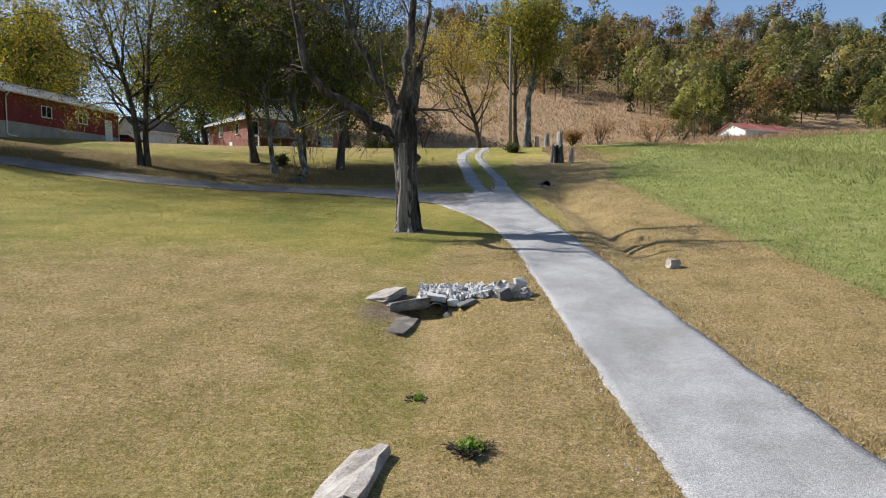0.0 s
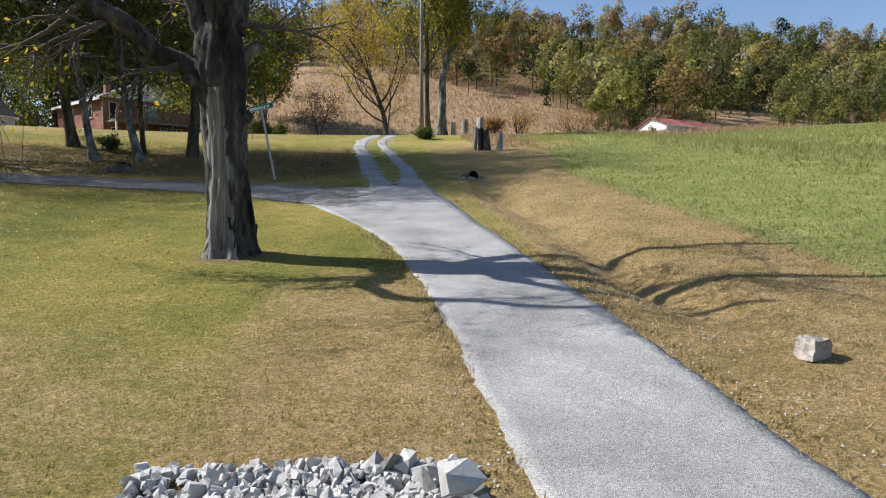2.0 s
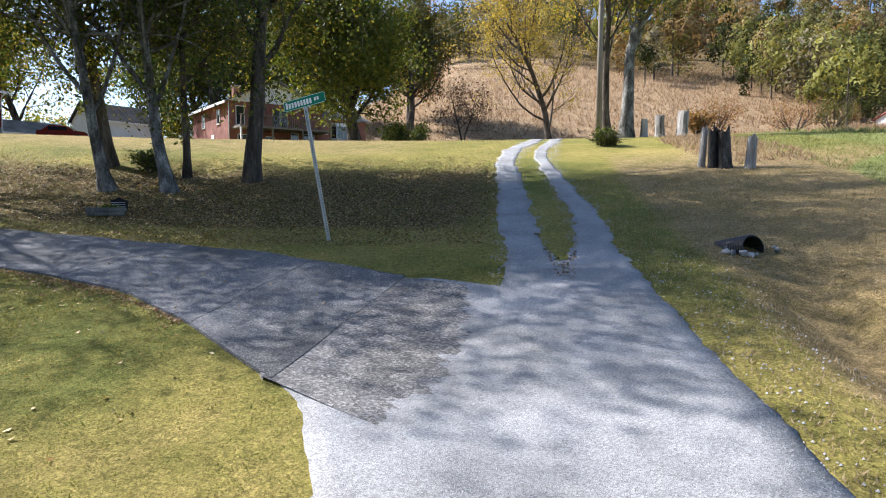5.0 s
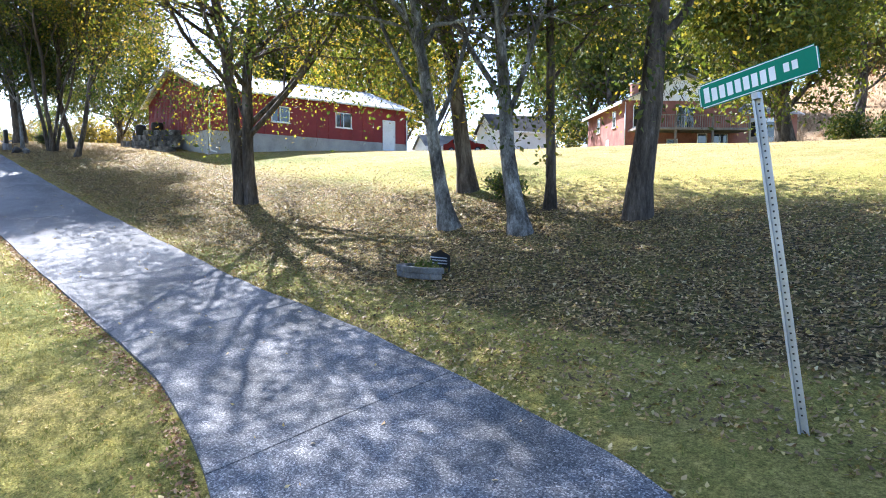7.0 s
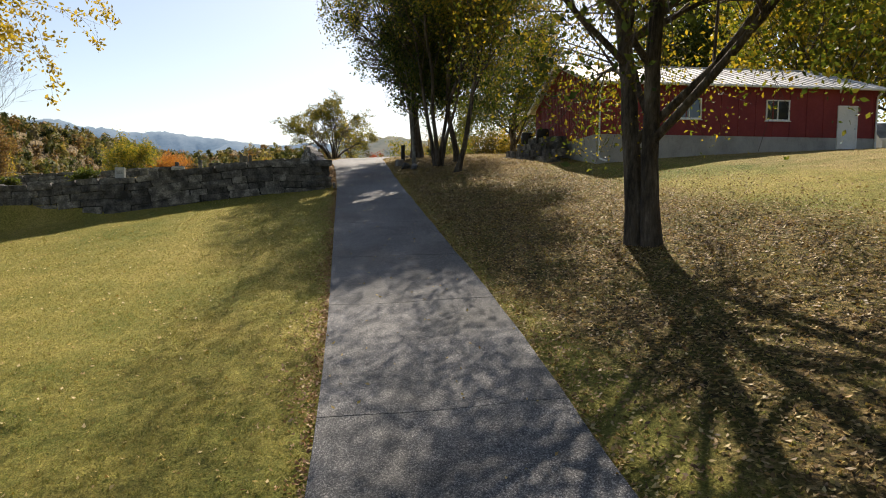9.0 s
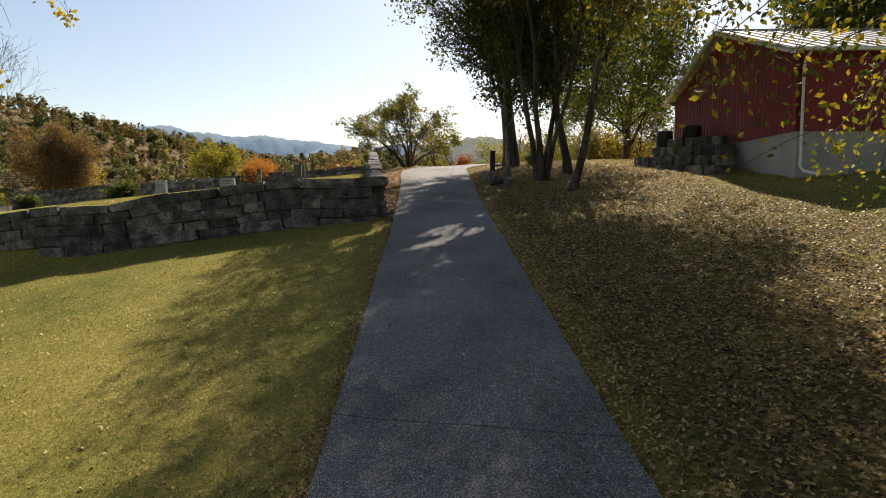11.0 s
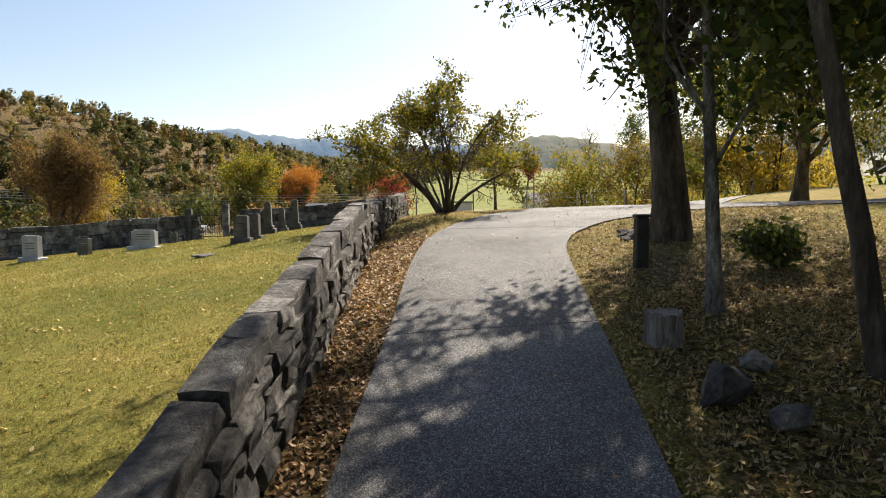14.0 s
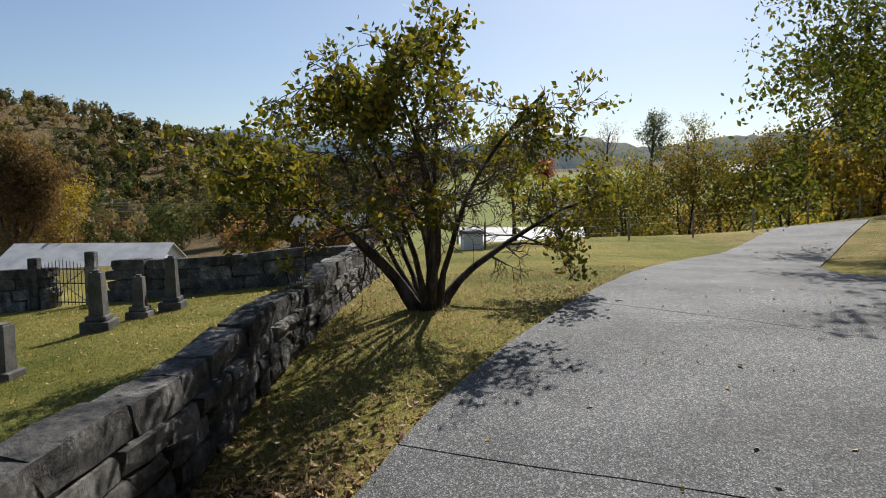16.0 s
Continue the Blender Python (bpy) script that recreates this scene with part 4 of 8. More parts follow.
tree(-8.2, 48.7, 17.0, 0.31, 14, LEAF_GREEN, "tall straight dark-trunked tree at the top of the bank", 17000, 0.085, keep=0.5, shoots=0, reach=1.4, group=G_BANK, clear=above_drive, bare_to=0.3, flare=1.3, kids=(15, 8, 6), taper=0.35, boughs=((-5, 6.6, 4.5), (170, 6.2, 5.0), (100, 6.4, 5.0), (50, 7.0, 5.0), (210, 6.8, 5.0), (240, 12.0, 9.0), (270, 8.5, 8.0), (300, 9.5, 8.0), (250, 10.5, 8.0), (280, 12.0, 8.0), (310, 13.0, 7.0)))
tree(-15.3, 50.9, 17.0, 0.29, 15, LEAF_GREEN, "broad dark-trunked tree behind slimmer ones on the bank", 36000, 0.095, keep=0.8, shoots=0, reach=1.4, group=G_BANK, clear=above_drive, bare_to=0.25, kids=(15, 8, 6), spread=0.9, boughs=((180, 5.2, 5.5), (240, 5.4, 5.0), (0, 5.6, 5.0), (310, 5.8, 5.0), (60, 5.4, 5.0), (120, 5.6, 5.0)))
tree(-22.0, 46.5, 17.5, 0.27, 16, LEAF_YG, "twin-stemmed yellowing tree on the bank above the drive", 64000, 0.064, keep=0.72, shoots=400, stems=2, fan=0.04, reach=1.3, group=G_BANK, clear=above_drive, bare_to=0.14, droop=0.24, flare=1.25, kids=(14, 8, 6), spread=0.95, boughs=((165, 4.2, 5.0), (215, 6.5, 5.0), (250, 7.0, 5.0), (285, 6.8, 4.5), (60, 4.4, 5.5), (20, 4.8, 5.5), (-20, 5.2, 5.5), (110, 4.6, 5.0), (140, 6.2, 5.5), (200, 11.0, 9.0), (215, 12.0, 9.0), (230, 11.5, 9.0), (245, 12.5, 8.0), (185, 13.0, 9.0), (225, 13.5, 9.0), (208, 9.5, 9.5)))
G_GROVE = "grove beside the bend of the drive"


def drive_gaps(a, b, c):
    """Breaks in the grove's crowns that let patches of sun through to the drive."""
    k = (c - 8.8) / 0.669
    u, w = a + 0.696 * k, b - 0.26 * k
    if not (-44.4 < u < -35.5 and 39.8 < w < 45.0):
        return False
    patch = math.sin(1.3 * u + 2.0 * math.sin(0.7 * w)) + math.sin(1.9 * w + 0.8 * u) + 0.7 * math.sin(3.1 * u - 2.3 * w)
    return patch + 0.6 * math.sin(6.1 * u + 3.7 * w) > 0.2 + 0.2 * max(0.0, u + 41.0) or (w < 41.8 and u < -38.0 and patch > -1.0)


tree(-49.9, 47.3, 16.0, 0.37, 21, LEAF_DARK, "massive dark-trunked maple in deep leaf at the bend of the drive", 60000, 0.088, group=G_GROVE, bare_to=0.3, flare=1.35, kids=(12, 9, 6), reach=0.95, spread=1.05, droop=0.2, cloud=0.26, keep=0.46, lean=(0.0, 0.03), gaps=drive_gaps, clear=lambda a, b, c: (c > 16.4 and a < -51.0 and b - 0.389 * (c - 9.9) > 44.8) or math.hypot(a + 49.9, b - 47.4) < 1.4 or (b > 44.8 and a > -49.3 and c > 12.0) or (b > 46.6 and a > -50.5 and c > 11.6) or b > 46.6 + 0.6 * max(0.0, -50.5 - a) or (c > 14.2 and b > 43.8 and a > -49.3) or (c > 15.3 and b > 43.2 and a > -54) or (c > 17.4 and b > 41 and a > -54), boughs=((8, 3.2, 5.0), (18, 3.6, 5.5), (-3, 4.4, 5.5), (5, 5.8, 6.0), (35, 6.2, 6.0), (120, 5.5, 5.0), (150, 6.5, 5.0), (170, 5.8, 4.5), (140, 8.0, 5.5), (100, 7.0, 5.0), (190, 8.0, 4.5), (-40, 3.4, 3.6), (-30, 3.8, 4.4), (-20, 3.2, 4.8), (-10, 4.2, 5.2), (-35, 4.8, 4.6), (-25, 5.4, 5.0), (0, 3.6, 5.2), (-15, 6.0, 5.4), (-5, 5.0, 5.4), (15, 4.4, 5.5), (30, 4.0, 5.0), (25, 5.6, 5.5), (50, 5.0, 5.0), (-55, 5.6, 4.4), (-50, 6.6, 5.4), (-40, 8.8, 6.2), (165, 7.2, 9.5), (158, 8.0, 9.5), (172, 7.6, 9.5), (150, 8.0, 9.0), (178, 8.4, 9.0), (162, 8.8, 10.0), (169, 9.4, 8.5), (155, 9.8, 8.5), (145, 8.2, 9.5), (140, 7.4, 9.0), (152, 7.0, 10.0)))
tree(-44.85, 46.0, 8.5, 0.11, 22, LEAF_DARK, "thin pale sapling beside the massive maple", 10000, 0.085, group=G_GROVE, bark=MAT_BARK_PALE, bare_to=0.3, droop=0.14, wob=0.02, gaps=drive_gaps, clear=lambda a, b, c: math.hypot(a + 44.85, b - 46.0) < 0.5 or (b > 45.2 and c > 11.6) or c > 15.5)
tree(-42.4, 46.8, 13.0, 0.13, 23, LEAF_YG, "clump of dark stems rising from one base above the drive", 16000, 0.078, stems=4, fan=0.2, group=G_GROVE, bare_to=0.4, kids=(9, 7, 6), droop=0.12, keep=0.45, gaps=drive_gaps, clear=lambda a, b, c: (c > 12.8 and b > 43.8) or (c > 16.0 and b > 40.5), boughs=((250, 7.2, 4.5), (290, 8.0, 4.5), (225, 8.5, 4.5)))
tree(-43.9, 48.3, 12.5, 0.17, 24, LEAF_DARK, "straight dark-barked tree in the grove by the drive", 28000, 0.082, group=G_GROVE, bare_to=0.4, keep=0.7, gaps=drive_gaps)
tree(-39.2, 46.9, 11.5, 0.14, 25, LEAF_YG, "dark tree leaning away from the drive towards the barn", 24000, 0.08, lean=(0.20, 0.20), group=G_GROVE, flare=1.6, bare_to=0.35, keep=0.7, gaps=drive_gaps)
tree(-69.0, 61.3, 14.0, 0.34, 26, LEAF_MAPLE, "broad feathery yellow-green tree on the lawn behind the bend", 38000, 0.10, keep=0.7, bare_to=0.16, kids=(15, 8, 6), spread=1.05, droop=0.16, reach=1.15, boughs=((250, 4.0, 6.5), (280, 5.0, 7.0), (220, 5.5, 6.5), (300, 4.5, 6.0)))
spreading_tree(-59.45, 42.83)
tree(-38.6, 24.6, 13.5, 0.32, 28, LEAF_GOLD, "yellow-leaved tree standing on the lawn below the wall", 22000, 0.10, cloud=0.16, keep=0.55, bare_to=0.3, kids=(13, 8, 6), spread=0.95, droop=0.15, boughs=((60, 7.0, 5.5), (20, 6.5, 5.0), (100, 7.5, 5.5)))
tree(-52.0, 21.5, 8.0, 0.08, 29, LEAF_YG, "slim bare sapling among the graves", 0, 0.08, bare_to=0.35, spread=0.6)
tree(-12.8, 81.2, 15.5, 0.55, 31, LEAF_MAPLE, "round-crowned yellow-green maple in front of the brick house", 42000, 0.17, bare_to=0.16, kids=(20, 9, 6), spread=1.0, droop=0.2, cloud=0.5)
tree(-3.1, 78.6, 5.6, 0.09, 32, LEAF_MAROON, "small maroon-leaved ornamental tree on the lawn", 1100, 0.09, stems=2, fan=0.1, bare_to=0.3, spread=1.15, lift=0.02)
tree(5.1, 104.0, 21.0, 0.42, 33, LEAF_GOLD, "half-bare tree with golden lower leaves beyond the lane", 11000, 0.13, bare_to=0.16, kids=(17, 8, 6), spread=1.0, keep=0.3, cloud=0.4, reach=1.2)
tree(8.0, 66.5, 17.0, 0.40, 34, LEAF_YG, "grey-barked old tree with thin yellowing top beside the pole", 11000, 0.13, bark=MAT_BARK_PALE, bare_to=0.4, kids=(12, 8, 6), keep=0.6)
tree(7.0, 67.5, 14.0, 0.26, 35, LEAF_YG, "dark slender tree beside the grey-barked one", 5000, 0.13, bare_to=0.4, kids=(11, 7, 6), keep=0.4)
G_BACK = "trees behind the buildings"
for _i, (_x, _y, _h, _r, _lf, _lb) in enumerate((
        (-25.0, 112.0, 19, 0.5, LEAF_GREEN, "tall dull-green tree behind the brick house"),
        (-40.0, 106.0, 18, 0.5, LEAF_GREEN, "tall dull-green tree behind the white outbuilding"),
        (-16.0, 128.0, 17, 0.45, LEAF_RUSSET, "brownish half-bare tree at the foot of the hill"),
        (-52.0, 84.0, 16, 0.45, LEAF_YG, "yellow-green tree behind the red barn"),
        (-60.0, 100.0, 18, 0.5, LEAF_YG, "yellowing tree in the belt behind the barn"),
        (-47.5, 77.0, 14, 0.35, LEAF_YG, "yellow-green thin-leaved tree behind the red barn"),
        (-66.0, 80.0, 15, 0.4, LEAF_GREEN, "green tree in the belt behind the barn"),
        (-15.0, 122.0, 20, 0.5, LEAF_WOODS, "tall tree at the edge of the hill woods"),
        (-35.0, 128.0, 20, 0.5, LEAF_WOODS, "tall tree at the edge of the hill woods"),
        (-72.0, 104.0, 17, 0.45, LEAF_YG, "yellow-green tree in the belt behind the barn"),
        (-31.0, 110.0, 17, 0.4, LEAF_GREEN, "dull-green tree behind the brick house"),
        (-50.0, 112.0, 20, 0.5, LEAF_GREEN, "tall dull-green tree behind the white outbuilding"),
        (-78.0, 92.0, 17, 0.45, LEAF_YG, "yellowing tree in the belt behind the barn"),
        (-34.0, 100.0, 18, 0.45, LEAF_DARK, "dark tree close behind the brick house"))):
    tree(_x, _y, _h, _r, 40 + _i, _lf, _lb, 13000 if _lf in (LEAF_GREEN, LEAF_DARK, LEAF_WOODS) else 7500, 0.24, bare_to=0.22, kids=(14, 8), levels=2, spread=1.05, cloud=0.75, keep=0.75, reach=1.15, group=G_BACK)


# the old half-dead tree at the lane
def old_tree(x, y):
    rng = np.random.RandomState(77)
    z = gz(x, y)
    root = empty("old_tree", (x, y, z), "old half-dead bare tree with stripped trunk and vines by the lane", "tree")
    prof = [(-0.3, 0.56), (0.0, 0.52), (0.15, 0.465), (0.5, 0.43), (1.1, 0.41), (2.0, 0.40), (3.0, 0.43), (3.7, 0.48), (4.2, 0.45), (4.7, 0.32)]
    sides = 56
    hts = np.concatenate([[-0.3], np.linspace(0, 4.7, 34)])

    def radius_at(h, a):
        r = np.interp(h, [q[0] for q in prof], [q[1] for q in prof])
        big = (0.10 * math.exp(-max(h, 0) / 0.5) + 0.045) * math.sin(5 * a + 1.3 + 0.25 * h)
        fur = 0.035 * abs(math.sin(9.5 * a + 1.2 * math.sin(1.7 * h) + 0.4 * h)) + 0.022 * math.sin(17 * a + 3 * math.sin(2.3 * h))
        return r * (1 + big + fur + 0.025 * math.sin(3.1 * h + 2 * a))

    co = [(radius_at(h, a) * math.cos(a) - 0.03 * h + rng.uniform(-0.012, 0.012), radius_at(h, a) * math.sin(a) + rng.uniform(-0.012, 0.012), h) for h in hts for a in (2 * math.pi * i / sides for i in range(sides))]
    loops = []
    for k in range(len(hts) - 1):
        for i in range(sides):
            j = (i + 1) % sides
            loops.append((k * sides + i, k * sides + j, (k + 1) * sides + j, (k + 1) * sides + i))
    numpy_mesh("trunk", co, loops, 4, MAT_OLDBARK, True).parent = root
    # barkless strip on the weathered side
    strip, sl, cols = [], [], 19
    hs = np.linspace(-0.1, 3.3, 40)
    for q, h in enumerate(hs):
        lo_ = 0.85 - 0.10 * h + 0.05 * math.sin(h * 3.1) + 0.03 * math.sin(h * 9.7 + 1) + 0.03 * math.sin(h * 23)
        hi_ = 0.75 - 0.14 * h + 0.05 * math.sin(h * 2.3 + 2) + 0.03 * math.sin(h * 8.3) + 0.03 * math.sin(h * 21 + 2)
        lo_, hi_ = max(lo_, 0.08), max(hi_, 0.08)
        for i in range(cols):
            u = i / (cols - 1) * 2 - 1
            a = radians(-104) + (hi_ if u > 0 else lo_) * u + 0.04 * h
            rr = radius_at(h, a) + 0.034 * (1 - u ** 2) - 0.010 + 0.005 * math.sin(7 * h + 9 * a)
            strip.append((rr * math.cos(a) - 0.03 * h, rr * math.sin(a), h))
    for q in range(len(hs) - 1):
        for i in range(cols - 1):
            sl.append((q * cols + i, q * cols + i + 1, (q + 1) * cols + i + 1, (q + 1) * cols + i))
    w = numpy_mesh("bare_wood", strip, sl, 4, MAT_DEADWOOD, True)
    w.parent = root
    w["label"] = "stripped silvery wood"
    # heaving bark plates
    for k in range(14):
        a, h = rng.uniform(-1.2, 2.6), rng.uniform(0.3, 3.9)
        r = radius_at(h, a) - 0.01
        m = Matrix.Translation((r * math.cos(a) - 0.03 * h, r * math.sin(a), h)) @ Euler((rng.uniform(-0.1, 0.1), rng.uniform(-0.12, 0.12), a)).to_matrix().to_4x4()
        bm = bmesh.new()
        box(bm, (-0.03, -rng.uniform(0.05, 0.11), -rng.uniform(0.2, 0.5)), (0.035, rng.uniform(0.05, 0.11), rng.uniform(0.2, 0.5)), m)
        bmesh.ops.subdivide_edges(bm, edges=bm.edges[:], cuts=1, use_grid_fill=True)
        for v in bm.verts:
            v.co += Vector(rng.randn(3) * 0.018)
        part("bark_plate", bm, MAT_OLDBARK, root)
    limbs, tips = [], []

    def stem(pts, r0, r1, kids, ln):
        pts = np.array(pts, float)
        fine = np.concatenate([np.linspace(a, b, 4)[:-1] for a, b in zip(pts, pts[1:])] + [pts[-1:]]) + 0
        fine[1:-1] += rng.randn(len(fine) - 2, 3) * 0.05
        rad = np.linspace(r0, r1, len(fine))
        skeleton_mesh("limb", [(fine, rad, 1)], [12, 12], MAT_OLDBARK, 0.02).parent = root
        for k in range(kids):
            i = rng.randint(2, len(fine) - 1)
            d = rng.randn(3)
            ax = fine[i + 1] - fine[i]
            d = d / np.linalg.norm(d) + ax / np.linalg.norm(ax) * 0.7
            branch_skeleton(rng, fine[i], d, ln * rng.uniform(0.6, 1.2), rad[i] * rng.uniform(0.22, 0.42), 3, 0.7, 0.12, (0, 6, 5), limbs, tips, 0.05, 0.16, 1)

    stem([(-0.15, 0, 3.4), (-1.3, -0.05, 4.1), (-2.35, -0.2, 4.8), (-3.1, -0.55, 5.25), (-3.6, -0.8, 6.0), (-4.0, -0.8, 7.6), (-4.4, -0.5, 9.8)], 0.23, 0.07, 9, 2.4)
    stem([(-0.1, -0.02, 3.9), (-0.65, -0.1, 5.0), (-1.2, -0.3, 6.0), (-1.8, -0.5, 7.1), (-2.3, -0.6, 8.6), (-2.5, -0.4, 10.5)], 0.18, 0.06, 8, 2.4)
    stem([(0.0, 0.08, 3.9), (0.05, 0.8, 4.9), (0.1, 1.4, 5.8), (0.4, 2.1, 7.1), (0.8, 2.6, 9.0), (0.9, 2.8, 10.6)], 0.18, 0.06, 7, 2.2)
    stem([(0.0, -0.03, 4.2), (-0.05, -0.12, 5.0), (0.02, -0.35, 6.0), (0.12, -0.1, 7.2), (0.3, 0.1, 8.8), (0.35, 0.2, 11.0)], 0.27, 0.08, 8, 2.2)
    stem([(0.12, 0.1, 4.5), (0.35, 0.2, 5.6), (0.42, 0.25, 6.7)], 0.26, 0.17, 3, 1.4)
    # broken stubs
    for a, h, ln, up in ((-2.6, 3.3, 0.5, 0.5), (0.3, 3.9, 0.6, 0.7), (-1.2, 4.3, 0.8, 1.6), (2.4, 4.4, 0.7, 1.2), (0.9, 4.6, 0.9, 2.0), (-0.3, 2.7, 0.3, 0.4)):
        d = np.array([math.cos(a), math.sin(a), up])
        d /= np.linalg.norm(d)
        o = np.array([0.3 * math.cos(a) - 0.03 * h, 0.3 * math.sin(a), h])
        pts = np.array([o + d * ln * k / 3 + rng.randn(3) * 0.02 for k in range(4)] + [o + d * ln * 1.03])
        skeleton_mesh("stub", [(pts, np.array([0.17, 0.14, 0.12, 0.10, 0.01]), 1)], [9, 9], MAT_OLDBARK, 0.01).parent = root
    # hanging vines
    for k in range(60):
        t = tips[rng.randint(len(tips))]
        p = t[rng.randint(len(t))]
        n = 6
        run = np.array([p + np.array([0.10 * math.sin(i + k), 0.10 * math.cos(i * 1.3 + k), -i * rng.uniform(0.12, 0.34)]) for i in range(n)])
        limbs.append((run, np.full(n, 0.008), 3))
    tw = tagged(skeleton_mesh("twig_spray", limbs, [6, 6, 4, 3], MAT_TWIG, 0.007), kind="stuff")
    tw.parent = root
    pool = np.concatenate(tips)
    c = pool[rng.randint(0, len(pool), 700)] + rng.randn(700, 3) * 0.12
    lco, lp = leaf_quads(rng, c, 0.06)
    tagged(numpy_mesh("crown", lco, lp, 4, LEAF_YG), kind="stuff").parent = root
    return root


old_tree(-1.6, 24.85)


# ---- woods on the hills ----
def woods(name, spots, leaf, seed, label, clumps=70, clump=0.75, trunks=True):
    """Many trees of one colour as one sheet of foliage clumps on stems."""
    rng = np.random.RandomState(seed)
    spots = np.array(spots)
    x, y, h = spots[:, 0], spots[:, 1], spots[:, 2]
    z = ground(x, y)
    n = len(spots)
    u = rng.randn(n, clumps, 3)
    u /= np.linalg.norm(u, axis=2)[..., None]
    # each crown is a handful of uneven lobes
    lobes = 5
    mid = rng.randn(n, lobes, 3) * np.array([0.30, 0.30, 0.36])
    fat = rng.uniform(0.26, 0.60, (n, lobes))
    pick = rng.randint(0, lobes, (n, clumps))
    row = np.arange(n)[:, None]
    rad = rng.uniform(0.5, 1.0, (n, clumps)) ** 0.6
    c = mid[row, pick] + u * (fat[row, pick] * rad)[..., None]
    wide = (0.40 * h * rng.uniform(0.75, 1.3, n))[:, None]
    P = np.stack([x[:, None] + c[..., 0] * wide, y[:, None] + c[..., 1] * wide, z[:, None] + h[:, None] * np.maximum(0.03, 0.5 + 0.5 * c[..., 2])], -1).reshape(-1, 3)
    size = np.repeat(clump * h / 11.0, clumps)
    nrm = u.reshape(-1, 3) + rng.randn(n * clumps, 3) * 0.55
    nrm /= np.linalg.norm(nrm, axis=1)[:, None]
    a = rng.randn(n * clumps, 3)
    a -= nrm * (a * nrm).sum(1)[:, None]
    a /= np.linalg.norm(a, axis=1)[:, None] + 1e-9
    b = np.cross(nrm, a)
    s = (size * rng.uniform(0.6, 1.3, n * clumps))[:, None]
    k = rng.uniform(0.55, 1.0, (4, n * clumps, 1))
    co = np.stack([P - a * s * k[0], P - b * s * k[3], P + a * s * k[2] + b * s * k[1]], 1).reshape(-1, 3)
    ob = numpy_mesh(name, co, np.arange(len(co)).reshape(-1, 3), 3, leaf, True)
    # leaf masses are shaded by the roundness of the whole crown
    soft = 0.7 * u.reshape(-1, 3) + 0.5 * (c / (np.linalg.norm(c, axis=2)[..., None] + 1e-6)).reshape(-1, 3) + 0.35 * nrm + np.array([0, 0, 0.15])
    soft /= np.linalg.norm(soft, axis=1)[:, None]
    ob.data.normals_split_custom_set_from_vertices(np.repeat(soft, 3, 0))
    tagged(ob, label, "woods", kind="stuff")
    if trunks:
        q = np.arange(4) * math.pi / 2
        ring = np.stack([np.cos(q), np.sin(q), np.zeros(4)], -1)
        lo = np.stack([x, y, z - 0.4], -1)[:, None] + ring[None] * (h * 0.014)[:, None, None]
        hi = np.stack([x, y, z + h * 0.7], -1)[:, None] + ring[None] * (h * 0.006)[:, None, None]
        tc = np.concatenate([lo, hi], 1).reshape(-1, 3)
        base = np.arange(n)[:, None, None] * 8
        f = np.array([(i, (i + 1) % 4, 4 + (i + 1) % 4, 4 + i) for i in range(4)])[None]
        tagged(numpy_mesh("woodland_stems", tc, (base + f).reshape(-1, 4), 4, MAT_BARK), "dark stems of the hillside woods", "woods", kind="stuff")
    return ob


def scatter(rng, n, inside, box4):
    out = []
    while len(out) < n:
        x, y = rng.uniform(box4[0], box4[1]), rng.uniform(box4[2], box4[3])
        if inside(x, y):
            out.append((x, y))
    return out


def north_wood(x, y):
    edge = 196 - 1.2 * max(x, 0) if x < 48 else 138 + 0.42 * (x - 48)
    return y > edge + 6 * math.sin(x * 0.12) and y < 330


rng_w = np.random.RandomState(5)
mixn = (("woods_olive", LEAF_WOODS, 0.22), ("woods_green", WOODS_GREEN, 0.10), ("woods_dark", WOODS_DARK, 0.08), ("woods_lime", WOODS_LIME, 0.10), ("woods_gold", WOODS_GOLD, 0.10), ("woods_russet", WOODS_RUSSET, 0.18), ("woods_bare", WOODS_BARE, 0.10), ("woods_tan", WOODS_TAN, 0.12))
spots = [(x, y, rng_w.uniform(8, 12) + 9 * rng_w.rand() ** 2) for x, y in scatter(rng_w, 520, north_wood, (-80, 300, 110, 300))]
spots_e = [(x, y, rng_w.uniform(7, 15)) for x, y in scatter(rng_w, 210, lambda x, y: y > 106 + 0.42 * (x - 48) + (18 if 46 < x < 74 else 0) and y < 190, (44, 230, 100, 190))]
spots_e += [(x, y, rng_w.uniform(2.5, 5.5)) for x, y in scatter(rng_w, 150, lambda x, y: 0 < y - 101 - 0.42 * (x - 48) - (20 if 44 < x < 74 else 0) < 14, (40, 200, 100, 190))]
spots_w = [(x, y, rng_w.uniform(6, 11)) for x, y in scatter(rng_w, 3000, lambda x, y: 0.81 * (x + 370) + 0.59 * (y + 190) > -50 and math.hypot((x + 370) / 230, (y + 190) / 260) < 1 or 0.95 * (x + 640) + 0.3 * (y + 170) > -50 and math.hypot((x + 640) / 260, (y + 170) / 300) < 1, (-700, -130, -460, 130))]
spots_v = [(x, y, rng_w.uniform(5, 10)) for x, y in scatter(rng_w, 520, lambda x, y: y < 12 + 0.10 * (-x - 130) and -x > 118, (-330, -118, -120, 40))]
mixw = (("woods_olive", LEAF_WOODS, 0.27), ("woods_green", WOODS_GREEN, 0.20), ("woods_dark", WOODS_DARK, 0.12), ("woods_russet", WOODS_RUSSET, 0.17), ("woods_bare", WOODS_BARE, 0.08), ("woods_tan", WOODS_TAN, 0.06), ("woods_gold", WOODS_GOLD, 0.10))
